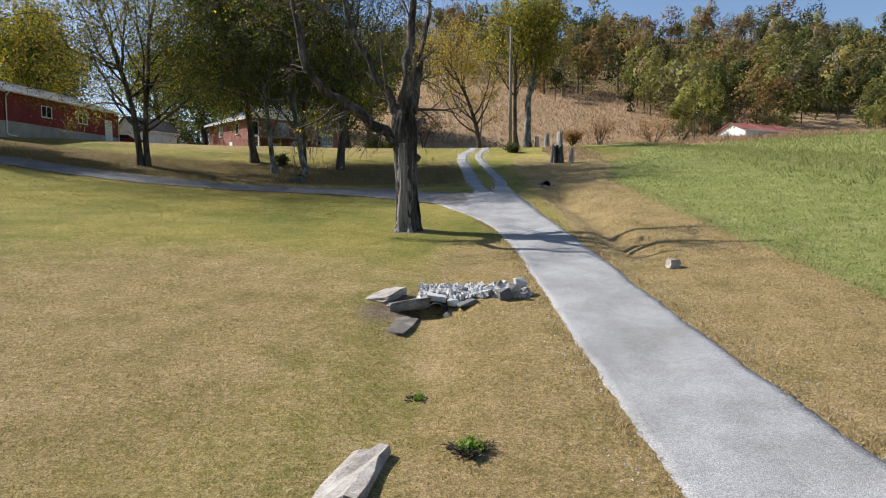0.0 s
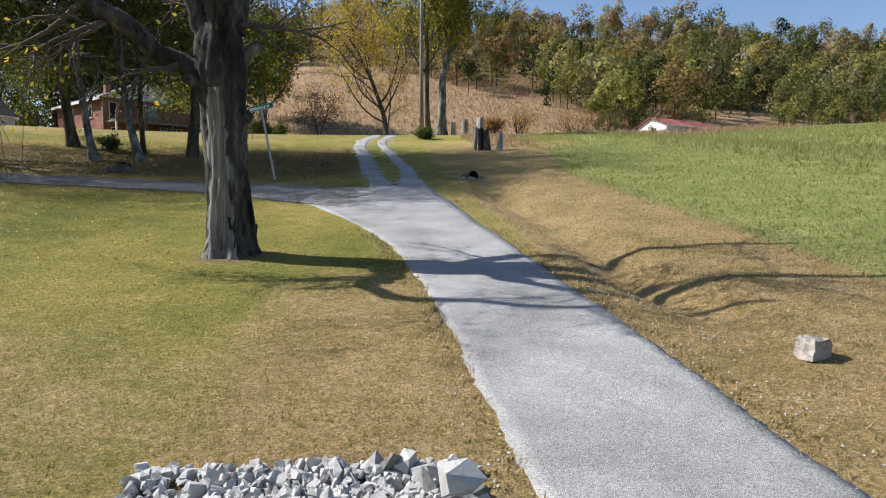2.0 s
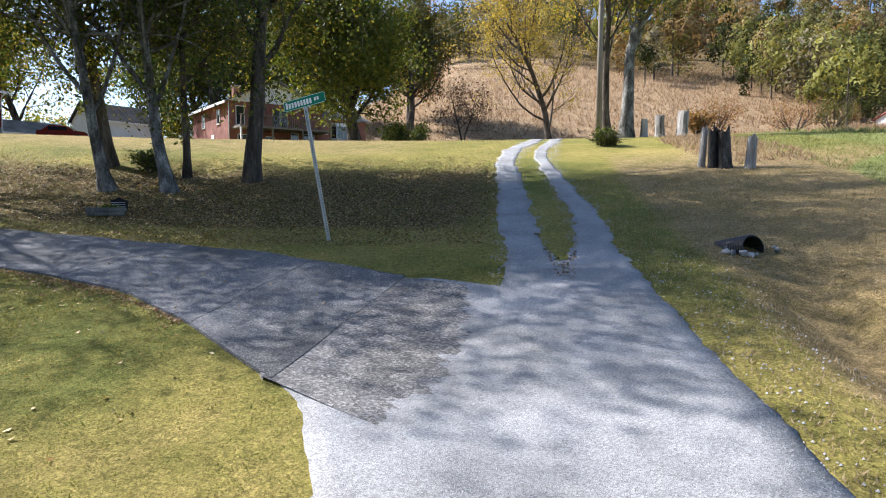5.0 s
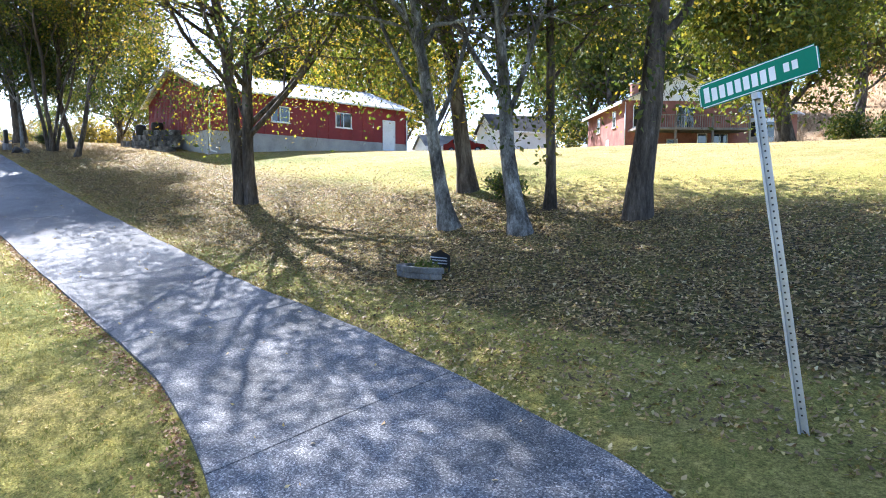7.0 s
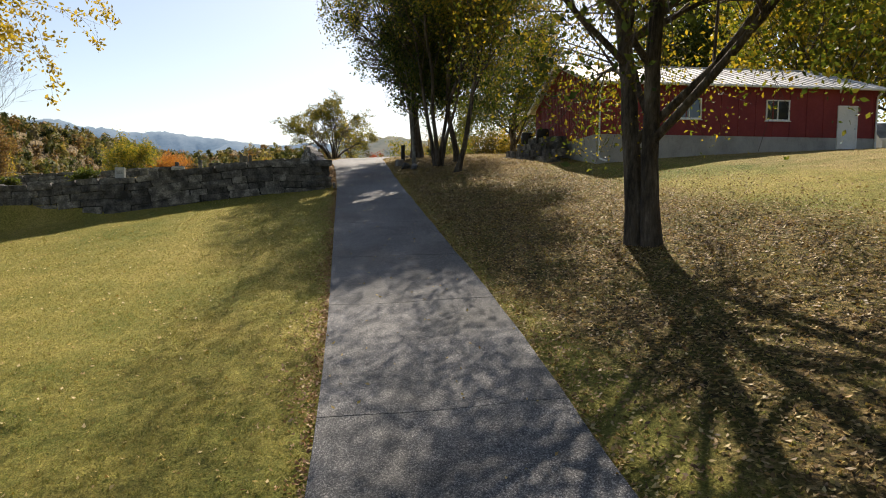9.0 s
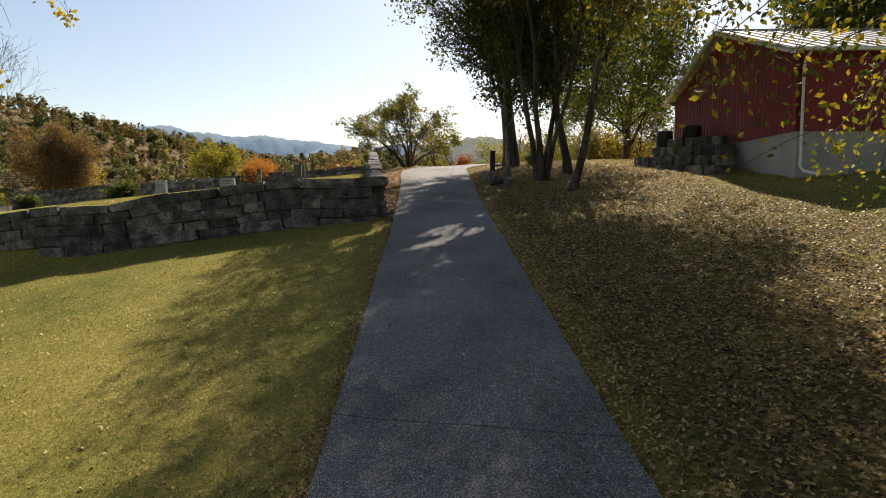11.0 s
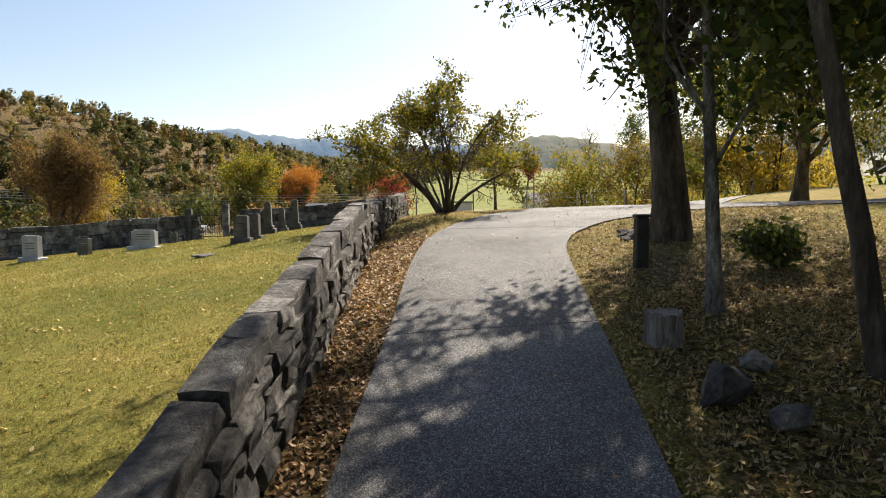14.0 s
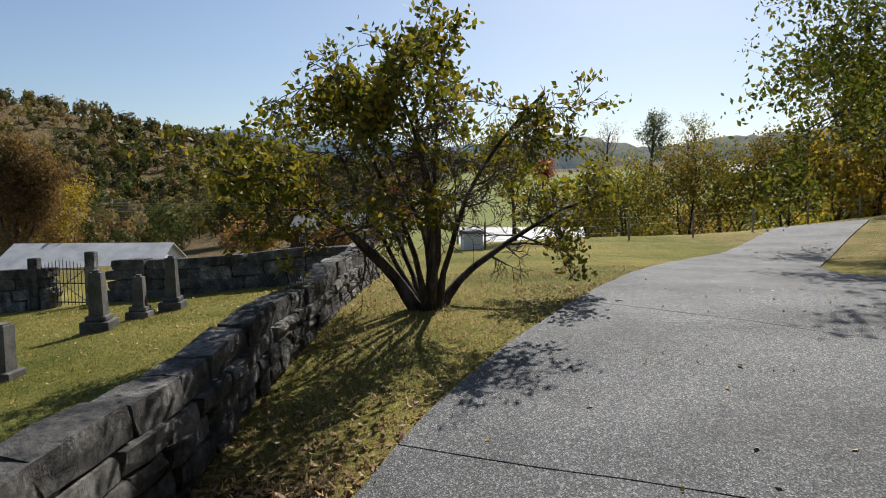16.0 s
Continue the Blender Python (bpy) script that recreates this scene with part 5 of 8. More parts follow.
mixe = (("woods_green", WOODS_GREEN, 0.30), ("woods_lime", WOODS_LIME, 0.24), ("woods_olive", LEAF_WOODS, 0.26), ("woods_bare", WOODS_BARE, 0.10), ("woods_russet", WOODS_RUSSET, 0.10))
for group, (clumps, clump), kinds in ((spots, (560, 0.36), mixn), (spots_e, (520, 0.34), mixe), (spots_w, (110, 1.05), mixw), (spots_v, (420, 0.46), mixw)):
    every = list(group)
    rng_w.shuffle(every)
    cut = 0
    for nm, lf, share in kinds:
        k = int(len(every) * share)
        woods(nm, every[cut:cut + k], lf, 60 + cut, "autumn woods covering the hillsides", clumps, clump)
        cut += k


# ---- buildings ----
def wall_frame(origin, along):
    """A pose at origin whose x runs along a level direction."""
    return pose(*origin, 0, 0, math.degrees(math.atan2(along[1], along[0])))


def window_unit(parent, w, h, m, panes=2, name="window", sill=True, glass=None):
    """A white window in a wall whose outside faces -y of m: frame, panes, mullions and sill."""
    win = new(name)
    win.parent = parent
    win.matrix_basis = m
    bm = bmesh.new()
    t = 0.06
    for lo, hi in (((-w / 2, -0.05, 0), (-w / 2 + t, 0.06, h)), ((w / 2 - t, -0.05, 0), (w / 2, 0.06, h)), ((-w / 2 + t, -0.05, h - t), (w / 2 - t, 0.06, h)), ((-w / 2 + t, -0.05, 0), (w / 2 - t, 0.06, t))):
        box(bm, lo, hi)
    for k in range(1, panes):
        x = -w / 2 + w * k / panes
        box(bm, (x - 0.025, -0.035, t), (x + 0.025, 0.05, h - t))
    part("frame", bm, MAT_WHITE, win)
    for k in range(panes):
        a, b = -w / 2 + w * k / panes + 0.028, -w / 2 + w * (k + 1) / panes - 0.028
        box_part("pane", (a, 0.0, t), (b, 0.02, h - t), glass or MAT_GLASS, win)
    if sill:
        box_part("sill", (-w / 2 - 0.05, -0.10, -0.05), (w / 2 + 0.05, 0.06, -0.004), MAT_WHITE, win)
    return win


def rib_wall(name, outline_top, length, z0, material, parent, m, pitch=0.3):
    """Ribbed sheet siding: a sheet with raised ribs, its top edge a function of the run."""
    bm = bmesh.new()
    xs = []
    x = 0.0
    while x < length - 1e-6:
        for off, y in ((0.0, 0.0), (pitch - 0.07, 0.0), (pitch - 0.055, -0.028), (pitch - 0.02, -0.028)):
            if x + off < length:
                xs.append((x + off, y))
        x += pitch
    xs.append((length, 0.0))
    lo = [bm.verts.new((x, y, z0)) for x, y in xs]
    hi = [bm.verts.new((x, y, outline_top(x))) for x, y in xs]
    back_lo = [bm.verts.new((x, 0.09, z0)) for x in (0.0, length)]
    for a, b, c, d in zip(lo, lo[1:], hi[1:], hi):
        bm.faces.new((a, b, c, d))
    bm.faces.new((lo[0], hi[0], bm.verts.new((0, 0.09, outline_top(0))), back_lo[0]))
    bm.faces.new((lo[-1], back_lo[1], bm.verts.new((length, 0.09, outline_top(length))), hi[-1]))
    bm.transform(m)
    return part(name, bm, material, parent)


def barn():
    L, W, z0, ze, zr = 14.6, 10.7, 10.5, 12.95, 14.75
    root = empty("barn", (-36.42, 52.95, 0), "long red metal barn with a pale roof on a concrete-block base", "barn", turn=82.3)
    I = Matrix.Identity(4)
    roofline = lambda y: ze + (zr - ze) * (1 - abs(y - W / 2) / (W / 2))
    front = Matrix.Identity(4)
    rib_wall("wall", lambda x: ze, L, z0, MAT_RED, root, front, 0.9)
    # gable wall runs up local y; turn its outside to face -x
    rib_wall("wall", lambda y: roofline(W - y), W, z0, MAT_RED, root, pose(0, W, 0, 0, 0, -90), 0.28)
    rib_wall("wall", lambda y: roofline(y), W, z0, MAT_RED, root, pose(L, 0, 0, 0, 0, 90), 0.3)
    rib_wall("wall", lambda x: ze, L, z0, MAT_RED, root, pose(L, W, 0, 0, 0, 180), 0.3)
    # block base in courses
    bm = bmesh.new()
    rng = random.Random(4)
    for a, b in (((0.03, 0.03), (L - 0.03, 0.22)), ((0.03, 0.22), (0.22, W - 0.03)), ((L - 0.22, 0.22), (L - 0.03, W - 0.03)), ((0.22, W - 0.22), (L - 0.22, W - 0.03))):
        box(bm, (*a, 7.6), (*b, z0))
    part("block_base", bm, MAT_BLOCK, root, "grey concrete-block base")
    k = 0
    z = 8.9
    while z < z0 - 0.05:
        x = 0.02 + (0.2 if k % 2 else 0)
        while x < L - 0.42:
            zz = min(z + 0.19, z0 - 0.01)
            box_part("block", (x, 0.012, z), (x + 0.39, 0.06, zz), MAT_BLOCK, root) if z + 0.2 > 9.0 + 0.05 * x else None
            x += 0.4
        z += 0.2
        k += 1
    # roof: two sloping sheets with standing ribs
    for side in (0, 1):
        bm = bmesh.new()
        e, r = (-0.45, W / 2) if side == 0 else (W + 0.45, W / 2)
        slope = (zr - ze) / (W / 2)
        zl = ze - 0.45 * slope + 0.06
        zt = zr + 0.06
        vs = [bm.verts.new(p) for p in ((-0.45, e, zl), (L + 0.45, e, zl), (L + 0.45, r, zt), (-0.45, r, zt))]
        lo = [bm.verts.new(v.co - Vector((0, 0, 0.07))) for v in vs]
        bm.faces.new(vs)
        bm.faces.new(lo[::-1])
        for i in range(4):
            bm.faces.new((vs[i], lo[i], lo[(i + 1) % 4], vs[(i + 1) % 4]))
        bmesh.ops.recalc_face_normals(bm, faces=bm.faces[:])
        part("roof", bm, MAT_ROOF, root)
        for i in range(34):
            x = -0.4 + i * (L + 0.8) / 33
            bm = bmesh.new()
            p = [bm.verts.new(q) for q in ((x - 0.02, e, zl + 0.004), (x + 0.02, e, zl + 0.004), (x + 0.02, r, zt + 0.004), (x - 0.02, r, zt + 0.004))]
            t = [bm.verts.new(v.co + Vector((0, 0, 0.03))) for v in p]
            bm.faces.new(t)
            for j in range(4):
                bm.faces.new((p[j], p[(j + 1) % 4], t[(j + 1) % 4], t[j]))
            part("roof_rib", bm, MAT_ROOF, root)
    box_part("ridge_cap", (-0.46, W / 2 - 0.14, zr + 0.02), (L + 0.46, W / 2 + 0.14, zr + 0.1), MAT_ROOF, root, soft=0.02)
    for y, s in ((-0.5, 1), (W + 0.38, 1)):
        box_part("gutter", (-0.42, y, ze - 0.16), (L + 0.42, y + 0.12, ze - 0.05), MAT_WHITE, root, "white gutter", soft=0.02)
    for x0 in (-0.45, L + 0.36):
        for a, b in ((-0.45, W / 2), (W + 0.45, W / 2)):
            bm = bmesh.new()
            za = ze - 0.45 * (zr - ze) / (W / 2)
            v = [bm.verts.new(p) for p in ((x0, a, za - 0.1), (x0 + 0.09, a, za - 0.1), (x0 + 0.09, b, zr - 0.1), (x0, b, zr - 0.1), (x0, a, za + 0.05), (x0 + 0.09, a, za + 0.05), (x0 + 0.09, b, zr + 0.05), (x0, b, zr + 0.05))]
            for f in ((0, 1, 2, 3), (7, 6, 5, 4), (0, 4, 5, 1), (1, 5, 6, 2), (2, 6, 7, 3), (3, 7, 4, 0)):
                bm.faces.new([v[i] for i in f])
            bmesh.ops.recalc_face_normals(bm, faces=bm.faces[:])
            part("rake_board", bm, MAT_WHITE, root)
    for x in (0.12, L - 0.1):
        bm = bmesh.new()
        tube(bm, [(x, -0.45, ze - 0.14), (x, -0.12, ze - 0.4), (x, -0.07, ze - 0.6), (x, -0.07, 9.45), (x, -0.25, 9.3), (x, -1.0 if x < 1 else -0.5, 9.18 if x < 1 else 9.9)], [0.045] * 6, 8)
        part("downspout", bm, MAT_WHITE, root, "white downspout")
    for x in (4.6, 9.2):
        window_unit(root, 1.25, 1.0, pose(x, -0.005, 11.28), 2)
    door = new("door")
    door.parent = root
    door.matrix_basis = pose(12.95, -0.01, 9.95)
    box_part("leaf", (-0.46, -0.03, 0.02), (0.46, 0.03, 2.05), MAT_WHITE, door)
    bm = bmesh.new()
    for lo, hi in (((-0.54, -0.05, 0), (-0.465, 0.05, 2.13)), ((0.465, -0.05, 0), (0.54, 0.05, 2.13)), ((-0.465, -0.05, 2.055), (0.465, 0.05, 2.13))):
        box(bm, lo, hi)
    part("frame", bm, MAT_WHITE, door)
    bm = bmesh.new()
    bmesh.ops.create_uvsphere(bm, u_segments=10, v_segments=6, radius=0.035, matrix=Matrix.Translation((0.38, -0.08, 1.0)))
    part("handle", bm, MAT_STEEL, door)
    box_part("door_step", (12.35, -0.55, 9.6), (13.6, -0.02, 9.92), MAT_BLOCK, root, soft=0.02)


barn()


def gable_house(root, L, W, z0, ze, zr, wall_mat, roof_mat, over=0.4, gable_mat=None, along_x=True):
    """Four walls and a two-slope roof; the ridge runs along local x."""
    box_part("wall", (0, 0, z0), (L, 0.2, ze), wall_mat, root)
    box_part("wall", (0, W - 0.2, z0), (L, W, ze), wall_mat, root)
    for x in (0, L - 0.2):
        box_part("wall", (x, 0.2, z0), (x + 0.2, W - 0.2, ze), wall_mat, root)
        bm = bmesh.new()
        v = [bm.verts.new(p) for p in ((x, 0, ze + 0.003), (x, W, ze + 0.003), (x, W / 2, zr), (x + 0.2, 0, ze + 0.003), (x + 0.2, W, ze + 0.003), (x + 0.2, W / 2, zr))]
        for f in ((0, 1, 2), (5, 4, 3), (0, 3, 4, 1), (1, 4, 5, 2), (2, 5, 3, 0)):
            bm.faces.new([v[i] for i in f])
        bmesh.ops.recalc_face_normals(bm, faces=bm.faces[:])
        part("gable", bm, gable_mat or wall_mat, root)
    slope = (zr - ze) / (W / 2)
    for s in (0, 1):
        e = -over if s == 0 else W + over
        bm = bmesh.new()
        zl = ze - over * slope + 0.03
        vs = [bm.verts.new(p) for p in ((-over, e, zl), (L + over, e, zl), (L + over, W / 2, zr + 0.03), (-over, W / 2, zr + 0.03))]
        hi = [bm.verts.new(v.co + Vector((0, 0, 0.12))) for v in vs]
        bm.faces.new(vs)
        bm.faces.new(hi)
        for i in range(4):
            bm.faces.new((vs[i], vs[(i + 1) % 4], hi[(i + 1) % 4], hi[i]))
        bmesh.ops.recalc_face_normals(bm, faces=bm.faces[:])
        part("roof", bm, roof_mat, root)
        box_part("fascia", (-over, e - 0.02 - (0.04 if s == 0 else 0), zl - 0.1), (L + over, e + 0.02 + (0.04 if s else 0), zl + 0.1), MAT_WHITE, root, "white fascia")


def brick_house():
    g = 10.4
    root = empty("brick_house", (-27.3, 87.5, 0), "two-storey red-brick house with a wooden deck and white gable", "house", turn=math.degrees(math.atan2(0.686, 0.727)))
    zb, ze, zr = 10.2, 15.35, 17.6
    # main block: front runs along local x; ridge along local y, gable to the front
    box_part("wall", (0, 0, zb), (10.2, 0.25, ze), MAT_BRICK, root)
    box_part("wall", (0, 0.25, zb), (0.25, 12.4, ze), MAT_BRICK, root)
    box_part("wall", (9.95, 0.25, zb), (10.2, 12.4, ze), MAT_BRICK, root)
    box_part("wall", (0.25, 12.15, zb), (9.95, 12.4, ze), MAT_BRICK, root)
    bm = bmesh.new()
    v = [bm.verts.new(p) for p in ((0, 0, ze + 0.003), (10.2, 0, ze + 0.003), (5.1, 0, zr), (0, 0.2, ze + 0.003), (10.2, 0.2, ze + 0.003), (5.1, 0.2, zr))]
    for f in ((0, 1, 2), (5, 4, 3), (0, 3, 4, 1), (1, 4, 5, 2), (2, 5, 3, 0)):
        bm.faces.new([v[i] for i in f])
    bmesh.ops.recalc_face_normals(bm, faces=bm.faces[:])
    part("gable", bm, MAT_WHITE, root, "white lap-sided gable")
    for s in (0, 1):
        e = -0.5 if s == 0 else 10.7
        zl = ze - 0.5 * (zr - ze) / 5.1
        bm = bmesh.new()
        vs = [bm.verts.new(p) for p in ((e, -0.6, zl), (e, 12.9, zl), (5.1, 12.9, zr + 0.03), (5.1, -0.6, zr + 0.03))]
        hi = [bm.verts.new(q.co + Vector((0, 0, 0.14))) for q in vs]
        bm.faces.new(vs)
        bm.faces.new(hi)
        for i in range(4):
            bm.faces.new((vs[i], vs[(i + 1) % 4], hi[(i + 1) % 4], hi[i]))
        bmesh.ops.recalc_face_normals(bm, faces=bm.faces[:])
        part("roof", bm, MAT_SHINGLE, root)
        box_part("fascia", (e - 0.05, -0.62, zl - 0.14), (e + 0.05, 12.92, zl + 0.12), MAT_WHITE, root, "white fascia")
    # right wing with bay window
    box_part("wall", (10.2, 1.4, zb), (16.4, 1.65, 14.6), MAT_BRICK, root)
    box_part("wall", (16.15, 1.65, zb), (16.4, 9.0, 14.6), MAT_BRICK, root)
    bm = bmesh.new()
    vs = [bm.verts.new(p) for p in ((10.2, 0.9, 14.4), (16.9, 0.9, 14.4), (16.9, 5.2, 16.2), (10.2, 5.2, 16.2))]
    bmesh.ops.solidify(bm, geom=[bm.faces.new(vs)], thickness=0.14)
    part("roof", bm, MAT_SHINGLE, root)
    bay = new("bay_window")
    bay.parent = root
    bay.matrix_basis = pose(13.2, 1.4, 12.3)
    prism = [(-1.3, 0), (-0.85, -0.65), (0.85, -0.65), (1.3, 0)]
    for z0, z1, mt, nm in ((-0.75, -0.02, MAT_WHITE, "apron"), (1.45, 1.75, MAT_WHITE, "hood")):
        bm = bmesh.new()
        k = 0.55 if nm == "apron" else 1.0
        a = [bm.verts.new((x * k, y * k, z0)) for x, y in prism]
        b = [bm.verts.new((x, y, z1)) for x, y in prism]
        bm.faces.new(a[::-1])
        bm.faces.new(b)
        for i in range(4):
            bm.faces.new((a[i], a[(i + 1) % 4], b[(i + 1) % 4], b[i]))
        bmesh.ops.recalc_face_normals(bm, faces=bm.faces[:])
        part(nm, bm, mt, bay)
    for (x0, y0), (x1, y1) in zip(prism, prism[1:]):
        d = math.dist((x0, y0), (x1, y1))
        w = window_unit(bay, d, 1.45, pose((x0 + x1) / 2, (y0 + y1) / 2, 0, 0, 0, math.degrees(math.atan2(y1 - y0, x1 - x0))), 2 if d > 1 else 1, sill=False)
        w.name = "sash"
    # windows of the left side (outside faces -x) and the front
    for y, z, h, w in ((3.0, 13.25, 1.5, 1.0), (8.2, 13.25, 1.5, 1.0), (8.6, 10.75, 1.1, 0.95)):
        window_unit(root, w, h, pose(-0.005, y, z, 0, 0, -90), 1)
    dr = new("cellar_door")
    dr.parent = root
    dr.matrix_basis = pose(-0.01, 5.0, 10.35, 0, 0, -90)
    box_part("leaf", (-0.45, -0.03, 0), (0.45, 0.03, 1.95), MAT_WHITE, dr)
    for x, z, h, w in ((1.2, 13.0, 1.9, 0.9), (5.4, 12.9, 2.0, 1.6), (1.4, 10.8, 1.3, 1.0), (4.3, 10.8, 1.2, 1.0), (7.0, 10.5, 2.0, 0.9), (8.6, 10.5, 2.0, 1.4)):
        window_unit(root, w, h, pose(x, -0.005, z), 2 if w > 1.2 else 1)
    # the deck along the front
    deck = new("deck")
    deck.parent = root
    box_part("deck_floor", (0.3, -2.6, 12.55), (10.1, -0.02, 12.75), MAT_POLE, deck)
    for x in (0.4, 3.6, 6.8, 10.0):
        box_part("post", (x - 0.08, -2.58, 10.0), (x + 0.08, -2.42, 12.54), MAT_WHITE if x < 1 else MAT_POLE, deck)
        box_part("rail_post", (x - 0.05, -2.58, 12.76), (x + 0.05, -2.48, 13.75), MAT_POLE, deck)
    box_part("rail", (0.3, -2.6, 13.755), (10.1, -2.46, 13.82), MAT_POLE, deck)
    for k in range(48):
        x = 0.5 + k * 0.2
        box_part("baluster", (x - 0.02, -2.55, 12.76), (x + 0.02, -2.51, 13.75), MAT_POLE, deck)
    ch = new("chimney")
    ch.parent = root
    box_part("stack", (1.0, 1.2, 15.2), (1.6, 1.8, 17.0), MAT_BRICK, ch)
    box_part("cap", (0.94, 1.14, 17.003), (1.66, 1.86, 17.1), MAT_BLOCK, ch)
    bm = bmesh.new()
    tube(bm, [(0.02, -0.1, 15.2), (0.02, -0.1, 10.4)], [0.05, 0.05], 8)
    part("downspout", bm, MAT_WHITE, root)


brick_house()

out = empty("outbuilding", (-43.5, 90.0, 0), "white weatherboard outbuilding with a dark roof", "outbuilding", turn=62)
gable_house(out, 6.6, 4.6, 10.0, 14.1, 15.9, MAT_WHITE, MAT_DARKROOF, 0.3)
box_part("garage_door", (-0.03, 1.0, 11.4), (-0.004, 3.6, 13.5), MAT_WHITE, out)
cot = empty("cottage", (-58.0, 95.0, 0), "small white cottage with a grey roof beyond the barn", "cottage", turn=62)
gable_house(cot, 7.0, 5.0, 10.0, 13.4, 14.9, MAT_WHITE, MAT_SHINGLE, 0.3)
shed = empty("field_shed", (54.0, 118.5, 0), "white field shed with a rusted red metal roof", "shed", turn=24)
gable_house(shed, 12.5, 6.5, 13.0, 16.9, 18.3, MAT_WHITE, MAT_RUST)

# buildings in the western valley
def valley_house(at, turn, L, W, h, roof_h, roof_mat, wall_mat, label, name="valley_house", cat="house", base=None):
    r = empty(name, (at[0], at[1], 0), label, cat, turn=turn)
    z = base if base is not None else min(gz(at[0], at[1]), gz(at[0] - 6, at[1] + 6))
    gable_house(r, L, W, z - 1.0, z + h, z + h + roof_h, wall_mat, roof_mat)
    for k in range(3):
        window_unit(r, 1.0, 1.2, pose(L * (k + 0.5) / 3, -0.005, z + 0.9), 2)
    return r


valley_house((-101.7, 45.2), 90, 10.4, 8.5, 1.9, 1.8, MAT_ROOF, MAT_POLE, "old barn with a pale streaked metal roof below the crest", "old_barn", "barn", 5.7)
valley_house((-111, -0.5), 92, 15.5, 9, 2.6, 2.2, MAT_ROOF, MAT_WHITE, "long white house with a pale grey roof in the valley", base=2.7)
valley_house((-140, 22), 80, 11, 8, 2.6, 2.2, MAT_SHINGLE, MAT_BRICK, "small house with grey roof among the valley trees")
valley_house((-178, 66), 100, 15, 8, 2.6, 2.2, MAT_SHINGLE, MAT_WHITE, "pale farmhouse beyond the green field")
valley_house((-235, 128), 75, 18, 9, 3.0, 2.2, MAT_ROOF, MAT_POLE, "far barn with a white metal roof", "far_barn", "barn")


# ---- things along the lane ----
def rock_mesh(name, seed, material, jag=0.16, flat=1.0):
    rng = random.Random(seed)
    bm = bmesh.new()
    bmesh.ops.create_icosphere(bm, subdivisions=1, radius=0.5)
    n = [Vector((rng.gauss(0, 1), rng.gauss(0, 1), rng.gauss(0, 1))).normalized() for _ in range(7)]
    cuts = [rng.uniform(0.26, 0.42) for _ in n]
    for v in bm.verts:
        for a, c in zip(n, cuts):
            over = v.co.dot(a) - c
            if over > 0:
                v.co -= a * over
        v.co *= 1 + rng.uniform(-jag, jag) * 0.5
        v.co.z *= flat
    me = bpy.data.meshes.new(name)
    bm.to_mesh(me)
    bm.free()
    me.materials.append(material)
    return me




def slab_stone(at, size, turn, tilt, label, mat, seed):
    rng = random.Random(seed)
    bm = bmesh.new()
    bmesh.ops.create_cube(bm, size=1.0)
    bmesh.ops.subdivide_edges(bm, edges=bm.edges[:], cuts=3, use_grid_fill=True)
    for v in bm.verts:
        k = sum(abs(abs(c) - 0.5) < 1e-4 for c in v.co)
        v.co.x *= 1 + rng.uniform(-0.10, 0.06)
        v.co.y *= 1 + rng.uniform(-0.10, 0.06)
        v.co.z += rng.uniform(-0.10, 0.10) if k < 3 else rng.uniform(-0.2, 0.05)
        v.co = Vector((v.co.x * size[0] * (0.86 if v.co.y > 0.2 else 1), v.co.y * size[1], v.co.z * size[2]))
    ob = part("stone_slab", bm, mat)
    ob.matrix_basis = pose(*at, tilt[0], tilt[1], turn)
    return tagged(ob, label, "stone slab", "slabs at the culvert")


slab_stone((-1.5, 15.3, 1.34), (0.66, 0.9, 0.17), -28, (9, -6), "tilted tan limestone slab beside a culvert mouth", MAT_SLAB, 1)
slab_stone((-0.98, 14.82, 1.18), (0.98, 0.6, 0.22), 22, (-8, -6), "grey-brown limestone slab bridging the culvert mouth", MAT_SLAB, 2)
slab_stone((-1.06, 13.35, 0.92), (0.62, 1.2, 0.17), -14, (5, 2), "flat weathered limestone slab below the culvert", MAT_SLAB, 3)
slab_stone((-1.08, 7.05, 0.38), (0.55, 1.3, 0.3), -12, (3, -8), "long grey limestone slab sunk in the lawn", MAT_SLAB, 4)
tagged(slab_stone((6.3, 18.08, gz(6.3, 18.08) + 0.12), (0.34, 0.26, 0.24), 20, (4, 3), "squared grey stone block in the dry verge", MAT_SLAB, 5), category="stone block")

def broken_stone(name, seed, material):
    """An angular block of quarry stone: the hull of a few points thrown into a box."""
    rng = random.Random(seed)
    bm = bmesh.new()
    for k in range(13):
        v = [rng.uniform(-0.5, 0.5) for _ in range(3)]
        far = rng.randrange(3)
        v[far] = math.copysign(0.5, v[far]) * rng.uniform(0.85, 1.0)
        bm.verts.new(v)
    out = bmesh.ops.convex_hull(bm, input=bm.verts[:])
    bmesh.ops.delete(bm, geom=[g for g in out["geom_interior"] if isinstance(g, bmesh.types.BMVert)], context="VERTS")
    bmesh.ops.recalc_face_normals(bm, faces=bm.faces[:])
    me = bpy.data.meshes.new(name)
    bm.to_mesh(me)
    bm.free()
    me.materials.append(material)
    return me


